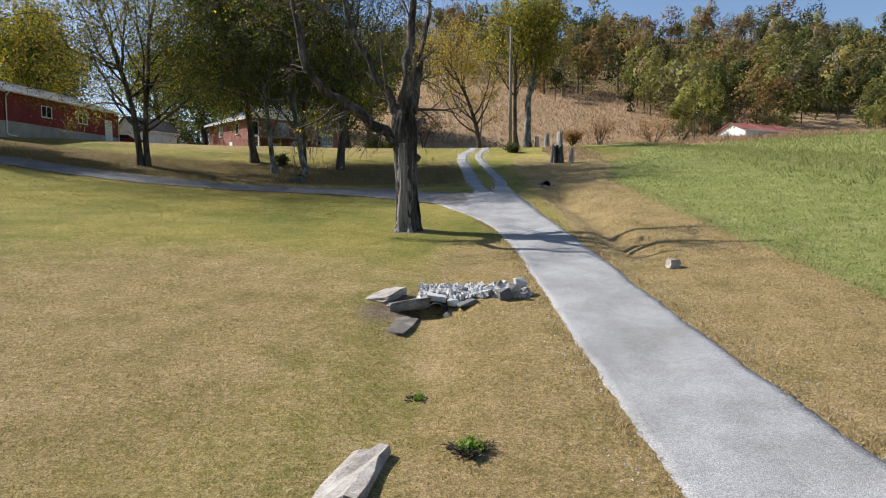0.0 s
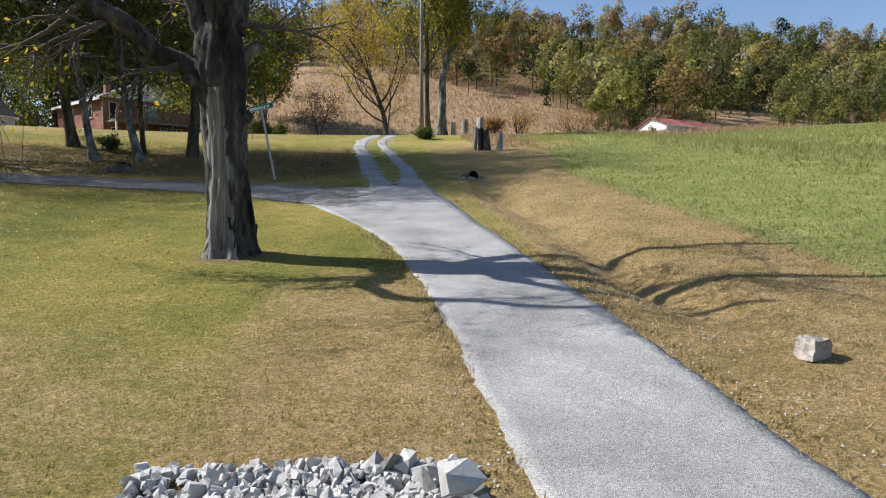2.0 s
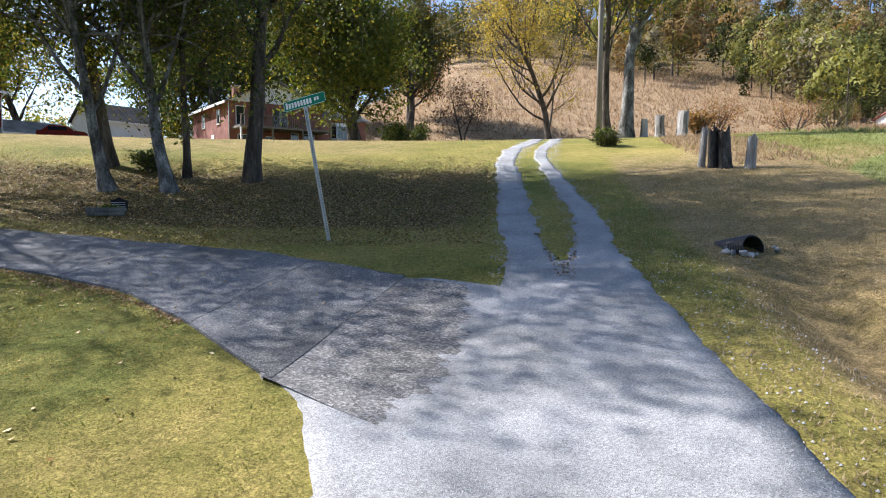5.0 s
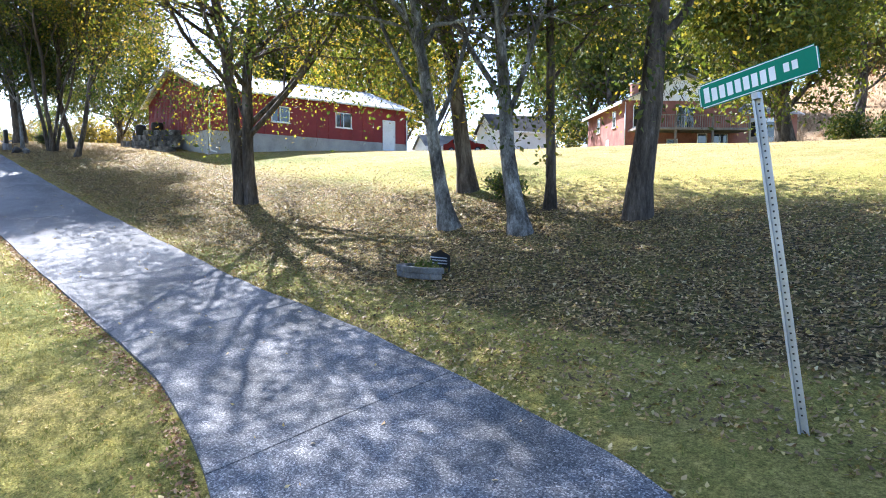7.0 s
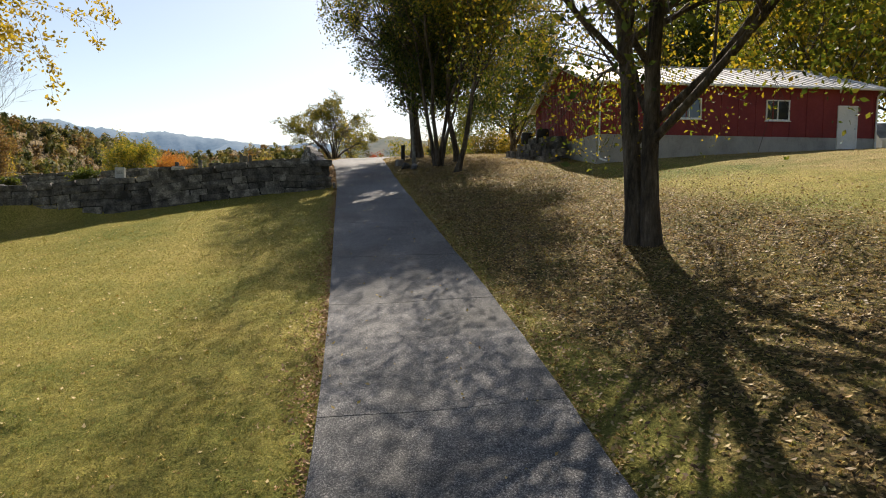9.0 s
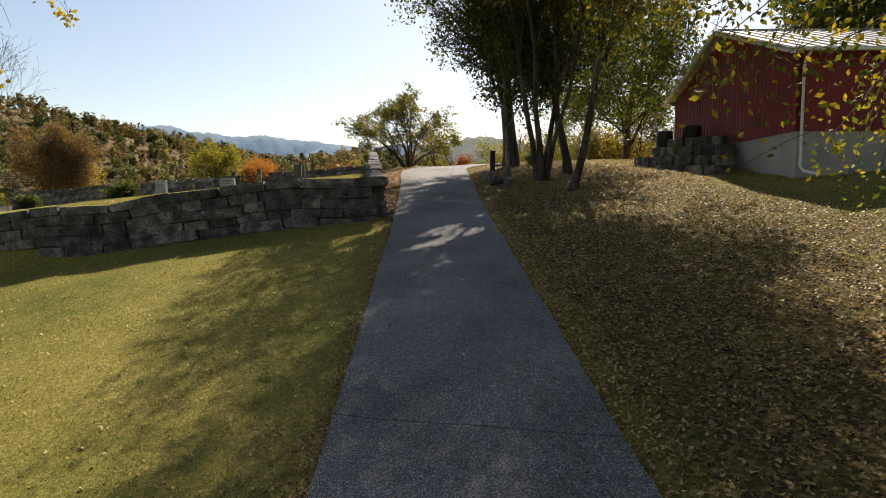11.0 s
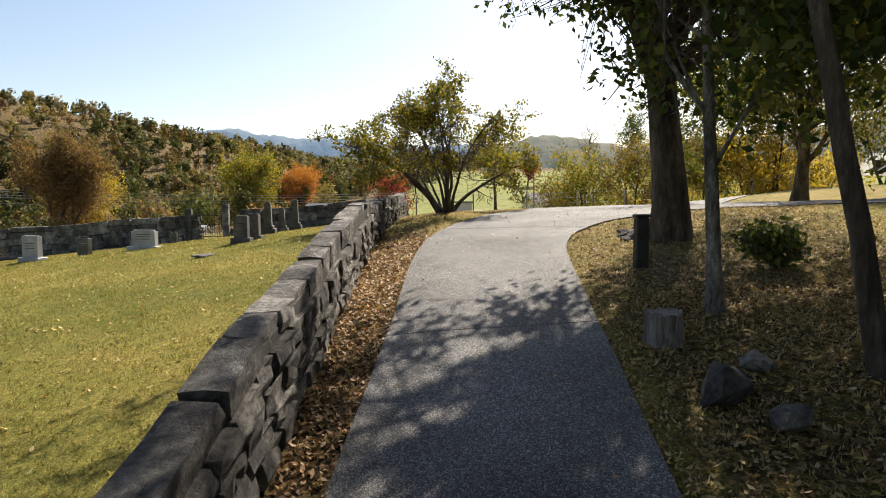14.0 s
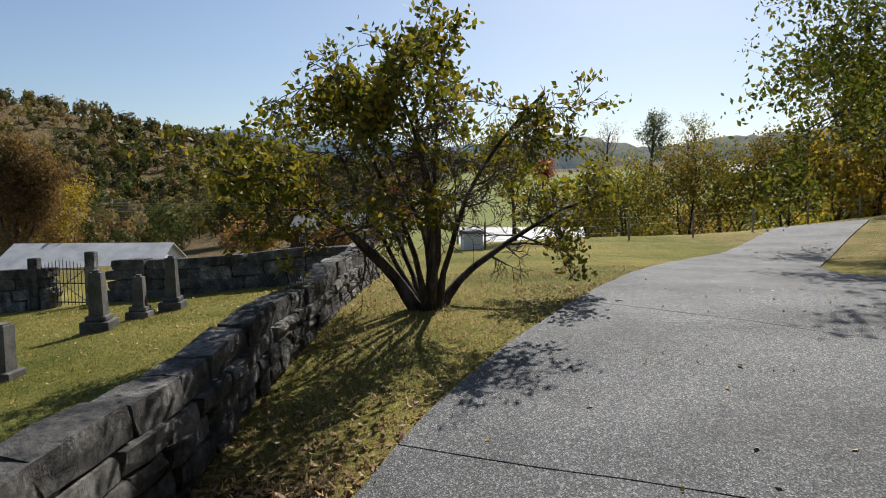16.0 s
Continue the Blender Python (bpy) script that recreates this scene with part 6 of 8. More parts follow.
BROKEN = [broken_stone("broken_stone", 500 + i, MAT_PALE) for i in range(16)]
rr = random.Random(8)
riprap = tagged(new("riprap"), "bank of pale broken limestone riprap round a culvert", "riprap")
chip_co, chip_faces = [], []
for k in range(1150):
    u, v = rr.random(), rr.random()
    x = -0.75 + 2.7 * u
    y = 15.1 + 0.25 * u + (1.45 - 0.55 * u) * v
    if math.hypot(x + 0.3, y - 14.95) < 0.34:
        continue
    big = k < 300 and rr.random() < 0.03 + 0.22 * u * (1 - 0.6 * v)
    s_ = rr.uniform(0.15, 0.25) if big else rr.uniform(0.05, 0.125)
    m = Matrix.Translation((x, y, gz(x, y) + s_ * 0.12 + 0.02)) @ Euler((rr.uniform(0, 6), rr.uniform(0, 6), rr.uniform(0, 6))).to_matrix().to_4x4() @ Matrix.Diagonal((s_ * rr.uniform(0.9, 1.5), s_, s_ * rr.uniform(0.55, 0.9), 1))
    if k < 300:
        ob = new("stone", rr.choice(BROKEN))
        ob.parent = riprap
        ob.matrix_basis = m
    else:
        me = rr.choice(BROKEN)
        o_ = len(chip_co)
        chip_co += [tuple(m @ q.co) for q in me.vertices]
        chip_faces += [tuple(o_ + i for i in f.vertices) for f in me.polygons]
chips_ob = link_mesh("broken_stone", chip_co, chip_faces, MAT_PALE)
chips_ob.parent = riprap
tagged(chips_ob, kind="stuff")
# stones set over and beside the pipe's mouth
for x, y, z, a, b, c in ((-0.3, 15.2, 1.30, 0.5, 0.3, 0.16), (0.12, 15.05, 1.16, 0.34, 0.3, 0.22), (-0.02, 14.85, 0.92, 0.3, 0.25, 0.2), (0.42, 14.95, 1.06, 0.55, 0.28, 0.16), (-0.68, 15.15, 1.22, 0.3, 0.26, 0.18), (1.55, 15.3, 1.5, 0.36, 0.3, 0.3), (1.3, 15.2, 1.38, 0.34, 0.32, 0.3), (1.75, 15.6, 1.6, 0.34, 0.3, 0.28)):
    ob = new("stone", rr.choice(BROKEN))
    ob.parent = riprap
    ob.matrix_basis = Matrix.Translation((x, y, max(z, gz(x, y) + 0.05))) @ Euler((rr.uniform(-0.15, 0.15), rr.uniform(-0.15, 0.15), rr.uniform(-0.4, 0.4))).to_matrix().to_4x4() @ Matrix.Diagonal((a, b, c, 1))


def corrugated_pipe(name, a, b, r, label, rings=0.07, material=None):
    """A hollow ribbed pipe from a to b."""
    a, b = Vector(a), Vector(b)
    n = max(6, int((b - a).length / rings * 2))
    d = (b - a).normalized()
    s = d.orthogonal().normalized()
    u = d.cross(s)
    bm = bmesh.new()
    outer, inner = [], []
    sides = 20
    for i in range(n + 1):
        p = a.lerp(b, i / n)
        k = r * (1.0 if i % 2 else 0.94)
        outer.append([bm.verts.new(p + k * (math.cos(t) * s + math.sin(t) * u)) for t in (2 * math.pi * j / sides for j in range(sides))])
        inner.append([bm.verts.new(p + 0.86 * r * (math.cos(t) * s + math.sin(t) * u)) for t in (2 * math.pi * j / sides for j in range(sides))])
    for i in range(n):
        for j in range(sides):
            q = (j + 1) % sides
            bm.faces.new((outer[i][j], outer[i][q], outer[i + 1][q], outer[i + 1][j]))
            bm.faces.new((inner[i][q], inner[i][j], inner[i + 1][j], inner[i + 1][q]))
    for j in range(sides):
        q = (j + 1) % sides
        bm.faces.new((outer[0][q], outer[0][j], inner[0][j], inner[0][q]))
    bmesh.ops.recalc_face_normals(bm, faces=bm.faces[:])
    ob = part(name, bm, material or MAT_BLACK)
    return tagged(ob, label, "pipe")


corrugated_pipe("culvert_pipe", (-0.3, 14.98, 0.95), (0.5, 17.2, 1.0), 0.26, "black corrugated culvert pipe among stones")
corrugated_pipe("culvert_pipe", (5.72, 37.75, gz(5.72, 37.75) + 0.12), (5.2, 39.2, gz(5.2, 39.2) - 0.42), 0.24, "black culvert pipe mouth in the grassy ditch")
for k in range(16):
    a = rr.uniform(0, 6.28)
    x, y, s = 5.72 + 0.45 * math.cos(a), 37.9 + 0.3 * math.sin(a), rr.uniform(0.07, 0.14)
    ob = tagged(new("stone", rr.choice(BROKEN)), "pale stone at the culvert mouth in the ditch", "stone", "stones at the ditch culvert")
    ob.matrix_basis = Matrix.Translation((x, y, gz(x, y) + 0.04)) @ Euler((rr.uniform(0, 6), 0, rr.uniform(0, 6))).to_matrix().to_4x4() @ Matrix.Diagonal((s, s, s * 0.8, 1))
corrugated_pipe("drain_pipe", (-38.35, 40.82, gz(-38.35, 40.82) + 0.16), (-37.75, 40.78, gz(-37.75, 40.78) + 0.09), 0.06, "black ribbed drain pipe lying at the wall's corner", 0.03)


def street_sign():
    x, y = -2.63, 39.95
    root = empty("street_sign", (x, y, gz(x, y)), "leaning green street-name sign on a galvanised channel post", "sign")
    lean = Matrix.Rotation(radians(-9.6), 4, "Y")
    bm = bmesh.new()
    for lo, hi in (((-0.03, -0.004, -0.3), (0.03, 0.004, 3.02)), ((-0.03, -0.034, -0.3), (-0.024, -0.004, 3.02)), ((0.024, -0.034, -0.3), (0.03, -0.004, 3.02)), ((-0.045, -0.036, -0.3), (-0.024, -0.03, 3.02)), ((0.024, -0.036, -0.3), (0.045, -0.03, 3.02))):
        box(bm, lo, hi, lean)
    part("post", bm, MAT_STEEL, root, "galvanised channel post")
    holes = bmesh.new()
    for k in range(48):
        box(holes, (-0.008, -0.0055, 0.15 + k * 0.06), (0.008, -0.0042, 0.166 + k * 0.06), lean)
    tagged(part("bolt_hole_row", holes, MAT_IRON, root), kind="stuff")
    plate = new("blade")
    plate.parent = root
    plate.matrix_basis = lean @ pose(0, -0.045, 3.02, 0, 0, -19)
    w, h = 1.16, 0.235
    bm = bmesh.new()
    box(bm, (-w / 2, -0.004, 0), (w / 2, 0.004, h))
    bmesh.ops.bevel(bm, geom=[e for e in bm.edges if abs(e.verts[0].co.y - e.verts[1].co.y) > 0.005], offset=0.03, segments=4, affect="EDGES")
    part("panel", bm, MAT_GREEN, plate, "green reflective panel")
    bm = bmesh.new()
    for lo, hi in (((-w / 2 + 0.028, -0.0062, 0.008), (w / 2 - 0.028, -0.0042, 0.016)), ((-w / 2 + 0.028, -0.0062, h - 0.016), (w / 2 - 0.028, -0.0042, h - 0.008)), ((-w / 2 + 0.008, -0.0062, 0.028), (-w / 2 + 0.016, -0.0042, h - 0.028)), ((w / 2 - 0.016, -0.0062, 0.028), (w / 2 - 0.008, -0.0042, h - 0.028))):
        box(bm, lo, hi)
    part("border", bm, MAT_WHITE, plate, "white border line")
    xx = -w / 2 + 0.06
    for k in range(9):
        hh = 0.14 if k == 0 else 0.118
        box_part("letter_bar", (xx, -0.0065, 0.05), (xx + 0.058, -0.0043, 0.05 + hh), MAT_WHITE, plate, "white letter bar")
        xx += 0.083
    xx += 0.05
    for k in range(2):
        box_part("letter_bar", (xx, -0.0065, 0.085), (xx + 0.05, -0.0043, 0.16), MAT_WHITE, plate, "white letter bar")
        xx += 0.075
    box_part("bracket", (-0.03, -0.03, -0.06), (0.03, 0.03, -0.003), MAT_STEEL, plate)


street_sign()


def tall_stump(x, y, h, r, label, seed, group, hollow=True):
    rng = random.Random(seed)
    z = gz(x, y)
    bm = bmesh.new()
    sides = 14
    rings = []
    for k, (t, s) in enumerate(((-0.1, 1.35), (0.08, 1.1), (0.5, 1.0), (0.9, 0.98), (1.0, 0.96))):
        ring = []
        for i in range(sides):
            a = 2 * math.pi * i / sides
            rr_ = r * s * (1 + 0.12 * math.sin(3 * a + seed) + rng.uniform(-0.06, 0.06))
            top = rng.uniform(-0.10, 0.10) * h if k == 4 else 0
            ring.append(bm.verts.new((rr_ * math.cos(a), rr_ * math.sin(a), t * h + top)))
        rings.append(ring)
    for a, b in zip(rings, rings[1:]):
        for i in range(sides):
            bm.faces.new((a[i], a[(i + 1) % sides], b[(i + 1) % sides], b[i]))
    c = bm.verts.new((0, 0, h * (0.7 if hollow else 0.98)))
    for i in range(sides):
        bm.faces.new((rings[-1][i], rings[-1][(i + 1) % sides], c))
    ob = part("stump", bm, MAT_OLDBARK if 1 < seed < 4 else MAT_DEADWOOD)
    ob.matrix_basis = pose(x, y, z, rng.uniform(-4, 4), rng.uniform(-4, 4), 0)
    return tagged(ob, label, "stump", group)


for i, (x, y, h, r) in enumerate(((7.72, 48.75, 1.3, 0.11), (8.02, 48.5, 1.25, 0.16), (8.36, 48.3, 1.25, 0.19), (9.05, 48.0, 1.0, 0.15))):
    tall_stump(x, y, h, r, "tall grey cut tree stump standing in a tight cluster", 1 + i, "cut stumps by the lane")
for i, (x, y, h, r) in enumerate(((10.2, 67.5, 1.3, 0.28), (11.4, 67.0, 1.5, 0.32), (9.0, 66.3, 1.0, 0.2), (-7.5, 96.0, 1.4, 0.45), (2.0, 98.0, 1.0, 0.22), (-2.5, 99.0, 1.1, 0.22))):
    tall_stump(x, y, h, r, "weathered cut stump at the edge of the dry meadow", 11 + i, "stumps along the meadow")
tall_stump(-43.98, 44.98, 0.36, 0.22, "grey-brown flat-sawn stump in the leaf litter", 21, "", False)


def utility_pole(x, y, h, label, arm=True):
    root = empty("utility_pole", (x, y, gz(x, y)), label, "utility pole", "utility poles")
    bm = bmesh.new()
    tube(bm, [(0, 0, -0.5), (0, 0, h * 0.5), (0.03, 0, h)], [0.17, 0.145, 0.11], 12)
    part("pole", bm, MAT_POLE, root)
    if arm:
        box_part("crossarm", (-0.9, -0.06, h - 0.5), (0.9, 0.06, h - 0.38), MAT_POLE, root)
    for k in (-0.8, 0.0, 0.8):
        bm = bmesh.new()
        tube(bm, [(k, 0, h - 0.38 if arm else h), (k, 0, h - 0.2 if arm else h + 0.15)], [0.035, 0.05], 8)
        part("insulator", bm, MAT_GRANITE, root)
    return root


utility_pole(6.0, 63.5, 11.5, "weathered wooden utility pole beside the lane", False)


def wire(name, a, b, sag, r, label, mat=None):
    bm = bmesh.new()
    a, b = Vector(a), Vector(b)
    pts = [a.lerp(b, i / 24) - Vector((0, 0, sag * 4 * (i / 24) * (1 - i / 24))) for i in range(25)]
    tube(bm, pts, [r] * 25, 4)
    return tagged(part(name, bm, mat or MAT_IRON), label, "cable", "overhead cables")


for k, (dz, sag) in enumerate(((0.0, 1.0), (-0.5, 1.2), (-1.0, 1.4))):
    wire("overhead_cable", (6.0, 63.5, 20.3 + dz), (-24.5, 91.0, 16.2 + dz * 0.2), sag, 0.012, "thin black overhead cable from the pole to the house")
wire("overhead_cable", (6.0, 63.5, 20.4), (30.0, 120.0, 27.0), 1.0, 0.012, "thin overhead cable running towards the hill")


def planter():
    root = empty("planter", (-10.1, 43.1, gz(-10.1, 43.1)), "low curved planter of grey blocks before a dark plaque", "planter")
    root.matrix_basis = root.matrix_basis @ Matrix.Scale(0.72, 4)
    for k in range(9):
        a = radians(150 + k * 22)
        for c in range(2):
            bm = bmesh.new()
            box(bm, (-0.16, -0.09, 0), (0.16, 0.09, 0.155), Matrix.Translation((0.78 * math.cos(a + 0.1 * c), 0.45 * math.sin(a + 0.1 * c), c * 0.16 - 0.03)) @ Matrix.Rotation(a + math.pi / 2, 4, "Z"))
            bmesh.ops.bevel(bm, geom=bm.edges[:], offset=0.015, segments=1, affect="EDGES")
            part("block", bm, MAT_OLDSTONE, root)
    bm = bmesh.new()
    v = [(-0.42, 0), (0.42, 0), (0.42, 0.36), (0.2, 0.42), (0, 0.50), (-0.2, 0.42), (-0.42, 0.36)]
    f = [bm.verts.new((x, 0, z)) for x, z in v]
    bmesh.ops.solidify(bm, geom=[bm.faces.new(f)], thickness=0.07)
    bm.transform(Matrix.Translation((0.05, 0.62, 0.2)) @ Matrix.Rotation(radians(-8), 4, "Z"))
    part("plaque", bm, MAT_IRON, root, "dark shaped plaque")
    for k in range(3):
        box_part("text_bar", (-0.28, 0.542, 0.30 + k * 0.08), (0.36, 0.548, 0.33 + k * 0.08), MAT_GRANITE, root)
    for s in (-1, 1):
        box_part("stake", (0.05 + s * 0.3 - 0.02, 0.63, -0.15), (0.05 + s * 0.3 + 0.02, 0.67, 0.2), MAT_IRON, root)
    rng = np.random.RandomState(3)
    c = rng.randn(260, 3) * np.array([0.3, 0.16, 0.09]) + np.array([0, 0, 0.26])
    co, lp = leaf_quads(rng, c, 0.05)
    p = numpy_mesh("foliage", co, lp, 4, LEAF_GREEN)
    p.parent = root


planter()


def bush(x, y, w, h, leaf, label, seed, leaves=2600, size=0.06, name="bush", group=""):
    rng = np.random.RandomState(seed)
    root = empty(name, (x, y, gz(x, y)), label, "bush", group)
    limbs, tips = [], []
    for k in range(9):
        a = rng.uniform(0, 6.28)
        d = np.array([math.cos(a) * 0.7, math.sin(a) * 0.7, 1.0])
        branch_skeleton(rng, (0, 0, -0.05), d, h * 0.8, 0.02 + 0.012 * h, 2, 0.6, 0.05, (5, 5) if w < 4 else (4, 3), limbs, tips, 0.06, 0.12, 0, 0.4, 0.15)
    for pts, rad, lv in limbs:
        pts[:, :2] *= w / h
    st = skeleton_mesh("stem_spray", limbs, [5, 4, 3], MAT_TWIG, 0.005)
    st.parent = root
    tagged(st, kind="stuff")
    pool = np.concatenate(tips)
    c = pool[rng.randint(0, len(pool), leaves)] + rng.randn(leaves, 3) * 0.08 * max(w, h)
    c[:, 2] = np.maximum(c[:, 2], 0.03)
    co, lp = leaf_quads(rng, c, size)
    cr = numpy_mesh("foliage", co, lp, lp.shape[1], leaf)
    cr.parent = root
    tagged(cr, kind="stuff")
    return root


bush(5.6, 57.0, 1.7, 0.8, LEAF_GREEN, "low green bush beside the lane", 1)
bush(-8.6, 84.5, 3.0, 3.0, LEAF_DARK, "round dark evergreen shrub near the house", 2, 5000, 0.1)
bush(-12.9, 49.9, 1.2, 0.9, LEAF_DARK, "dark leafy shrub at the foot of trees on the bank", 3, 1500)
bush(-46.7, 47.9, 1.0, 0.8, LEAF_DARK, "dark little shrub in the grove", 4, 1200)
bush(-60.5, 25.0, 2.2, 1.0, LEAF_GREEN, "strap-leaved green plant between gravestones", 5, 1800, 0.1)
bush(-55.6, 22.0, 1.4, 0.7, LEAF_GREEN, "low green plant by the far wall of the graves", 6, 900, 0.1)
bush(0.25, 7.65, 0.5, 0.2, LEAF_WEED, "small fresh-green weed in the dry lawn", 7, 700, 0.028, "weed")
bush(-0.45, 9.6, 0.3, 0.12, LEAF_WEED, "small fresh-green weed in the dry lawn", 8, 260, 0.025, "weed")
for i, (x, y, w, h, lf, lb) in enumerate(((24, 104, 4, 5, LEAF_RUSSET, "thin brownish shrub in the dry meadow"), (34, 108, 5, 4.5, LEAF_RUSSET, "thin brownish shrub in the dry meadow"), (40, 112, 4, 4, LEAF_WOODS, "scrubby shrub at the meadow's edge"), (14, 74, 2.2, 1.8, LEAF_RUSSET, "dry tangled bush by the stumps"))):
    bush(x, y, w, h, lf, lb, 30 + i, 1300, 0.12, group="shrubs in the meadow")


# ---- by the bend and the barn ----
bollard = tagged(box_part("bollard", (-47.68, 45.78, gz(-47.6, 45.9) - 0.2), (-47.46, 46.0, gz(-47.6, 45.9) + 0.88), MAT_IRON, soft=0.02), "short black square post beside the drive", "post")
box_part("cap", (-47.7, 45.76, gz(-47.6, 45.9) + 0.882), (-47.44, 46.02, gz(-47.6, 45.9) + 0.93), MAT_IRON, bollard, soft=0.015)
for i, (x, y, sx, sy, sz, m) in enumerate(((-50.95, 46.65, 0.55, 0.4, 0.16, MAT_STONE), (-50.6, 46.85, 0.5, 0.36, 0.2, MAT_SLAB), (-50.25, 46.65, 0.55, 0.4, 0.28, MAT_STONE), (-50.5, 46.45, 0.36, 0.3, 0.14, MAT_STONE), (-50.1, 46.4, 0.36, 0.26, 0.14, MAT_STONE), (-51.8, 47.3, 0.6, 0.4, 0.3, MAT_STONE), (-42.4, 45.0, 0.8, 0.6, 0.6, MAT_STONE), (-41.8, 45.3, 0.5, 0.5, 0.35, MAT_STONE), (-43.0, 45.6, 0.55, 0.4, 0.3, MAT_STONE), (-49.0, 48.6, 0.6, 0.5, 0.4, MAT_STONE))):
    me = rock_mesh("rock", 300 + i, m)
    ob = tagged(new("rock", me), "rough grey rock lying at the trees' roots", "rock", "rocks in the grove")
    ob.matrix_basis = Matrix.Translation((x, y, gz(x, y) + sz * 0.25)) @ Euler((rr.uniform(-0.4, 0.4), rr.uniform(-0.4, 0.4), rr.uniform(0, 6))).to_matrix().to_4x4() @ Matrix.Diagonal((sx * 0.95, sy * 0.95, sz * 0.95, 1))

heap = tagged(new("block_steps"), "stepped heap of dark stone blocks against the barn's corner", "stone steps")
for k, (x0, y0, n, z) in enumerate(((-45.6, 51.6, 11, 0), (-45.2, 52.1, 10, 0.36), (-44.6, 52.6, 8, 0.72), (-44.0, 53.0, 6, 1.05))):
    for i in range(n):
        ob = new("stone", rr.choice(WALL_STONES))
        ob.parent = heap
        x = x0 + i * 0.62 + rr.uniform(-0.05, 0.05)
        y = y0 + 0.05 * i + rr.uniform(-0.06, 0.06)
        ob.matrix_basis = Matrix.Translation((x, y, 9.72 - 0.03 * i + z)) @ Matrix.Rotation(rr.uniform(-0.15, 0.15), 4, "Z") @ Matrix.Diagonal((0.6, 0.55, 0.37, 1))


def barrel(x, y, z, r, h, label):
    bm = bmesh.new()
    tube(bm, [(0, 0, 0), (0, 0, h * 0.1), (0, 0, h * 0.5), (0, 0, h * 0.9), (0, 0, h)], [r * 0.9, r, r * 1.06, r, r * 0.92], 16)
    ob = part("barrel", bm, MAT_IRON)
    ob.matrix_basis = pose(x, y, z)
    return tagged(ob, label, "barrel", "barrels on the stone steps")


barrel(-44.9, 52.9, 10.6, 0.32, 0.75, "dark barrel standing on the stone steps")
barrel(-43.2, 53.2, 10.9, 0.36, 0.5, "squat dark tub standing on the stone steps")


# ---- the burial ground ----
def headstone(x, y, w, d, h, mat, label, base=(0.16, 0.2), turn=0.0, round_top=0.03, lean=0.0, name="headstone"):
    z = gz(x, y)
    root = empty(name, (x, y, z), label, "gravestone", "gravestones", turn=turn)
    tilt = Matrix.Rotation(radians(lean), 4, "Y")
    if base[1]:
        box_part("plinth", (-w / 2 - base[0], -d / 2 - base[0], -0.12), (w / 2 + base[0], d / 2 + base[0], base[1]), mat, root, soft=0.015, m=tilt)
    if name == "obelisk":
        box_part("cap_step", (-w / 2 - 0.06, -d / 2 - 0.06, base[1] + 0.003), (w / 2 + 0.06, d / 2 + 0.06, base[1] + 0.11), mat, root, soft=0.02, m=tilt)
    bm = bmesh.new()
    box(bm, (-w / 2, -d / 2, base[1] + (0.113 if name == "obelisk" else 0.003)), (w / 2, d / 2, h))
    top = [v for v in bm.verts if v.co.z > h - 0.01]
    if name == "obelisk":
        for v in top:
            v.co.x *= 0.78
            v.co.y *= 0.78
    bmesh.ops.bevel(bm, geom=[e for e in bm.edges if e.verts[0] in top and e.verts[1] in top], offset=round_top, segments=2, affect="EDGES")
    bm.transform(tilt)
    part("shaft", bm, mat, root)
    for k in range(3):
        box_part("carved_bar", (w / 2 - 0.004 if False else -w * 0.3, -d / 2 - 0.006, h * 0.5 + k * 0.09), (w * 0.3, -d / 2 - 0.001, h * 0.5 + k * 0.09 + 0.025), MAT_STONE, root) if name == "headstone" and h > 0.7 else None
    return root


headstone(-57.15, 36.15, 0.44, 0.26, 0.86, MAT_OLDSTONE, "dark weathered gravestone on a stepped plinth", (0.09, 0.15), 90)
headstone(-58.15, 36.25, 0.44, 0.26, 0.88, MAT_OLDSTONE, "dark weathered gravestone on a stepped plinth", (0.09, 0.15), 90)
headstone(-61.9, 35.85, 0.3, 0.3, 1.28, MAT_OLDSTONE, "slender grey obelisk gravestone on a square plinth", (0.14, 0.22), 5, 0.05, 1.5, "obelisk")
headstone(-63.2, 36.1, 0.26, 0.26, 1.02, MAT_OLDSTONE, "short grey obelisk gravestone on a square plinth", (0.12, 0.18), 5, 0.05, -1, "obelisk")
headstone(-64.2, 36.45, 0.28, 0.28, 1.34, MAT_OLDSTONE, "slender grey obelisk gravestone on a square plinth", (0.13, 0.22), 5, 0.05, 1, "obelisk")
headstone(-61.2, 31.3, 0.95, 0.24, 0.72, MAT_GRANITE, "pale granite gravestone with sloping ends", (0.14, 0.10), 82, 0.06)
headstone(-65.3, 30.8, 0.3, 0.1, 0.5, MAT_OLDSTONE, "small thin grey grave marker", (0.0, 0.0), 85, 0.03, 3, "marker")
headstone(-60.6, 27.4, 0.7, 0.22, 0.95, MAT_GRANITE, "upright pale granite gravestone", (0.12, 0.14), 75, 0.03)
headstone(-61.4, 28.9, 0.5, 0.2, 0.75, MAT_OLDSTONE, "dark rounded gravestone beside a leafy plant", (0.0, 0.0), 75, 0.08, 2)
tagged(slab_stone((-54.3, 36.1, gz(-54.3, 36.1) - 0.005), (0.5, 1.1, 0.05), 70, (0, 0), "flat grave slab sunk in the grass", MAT_OLDSTONE, 9), category="grave slab", group="gravestones")


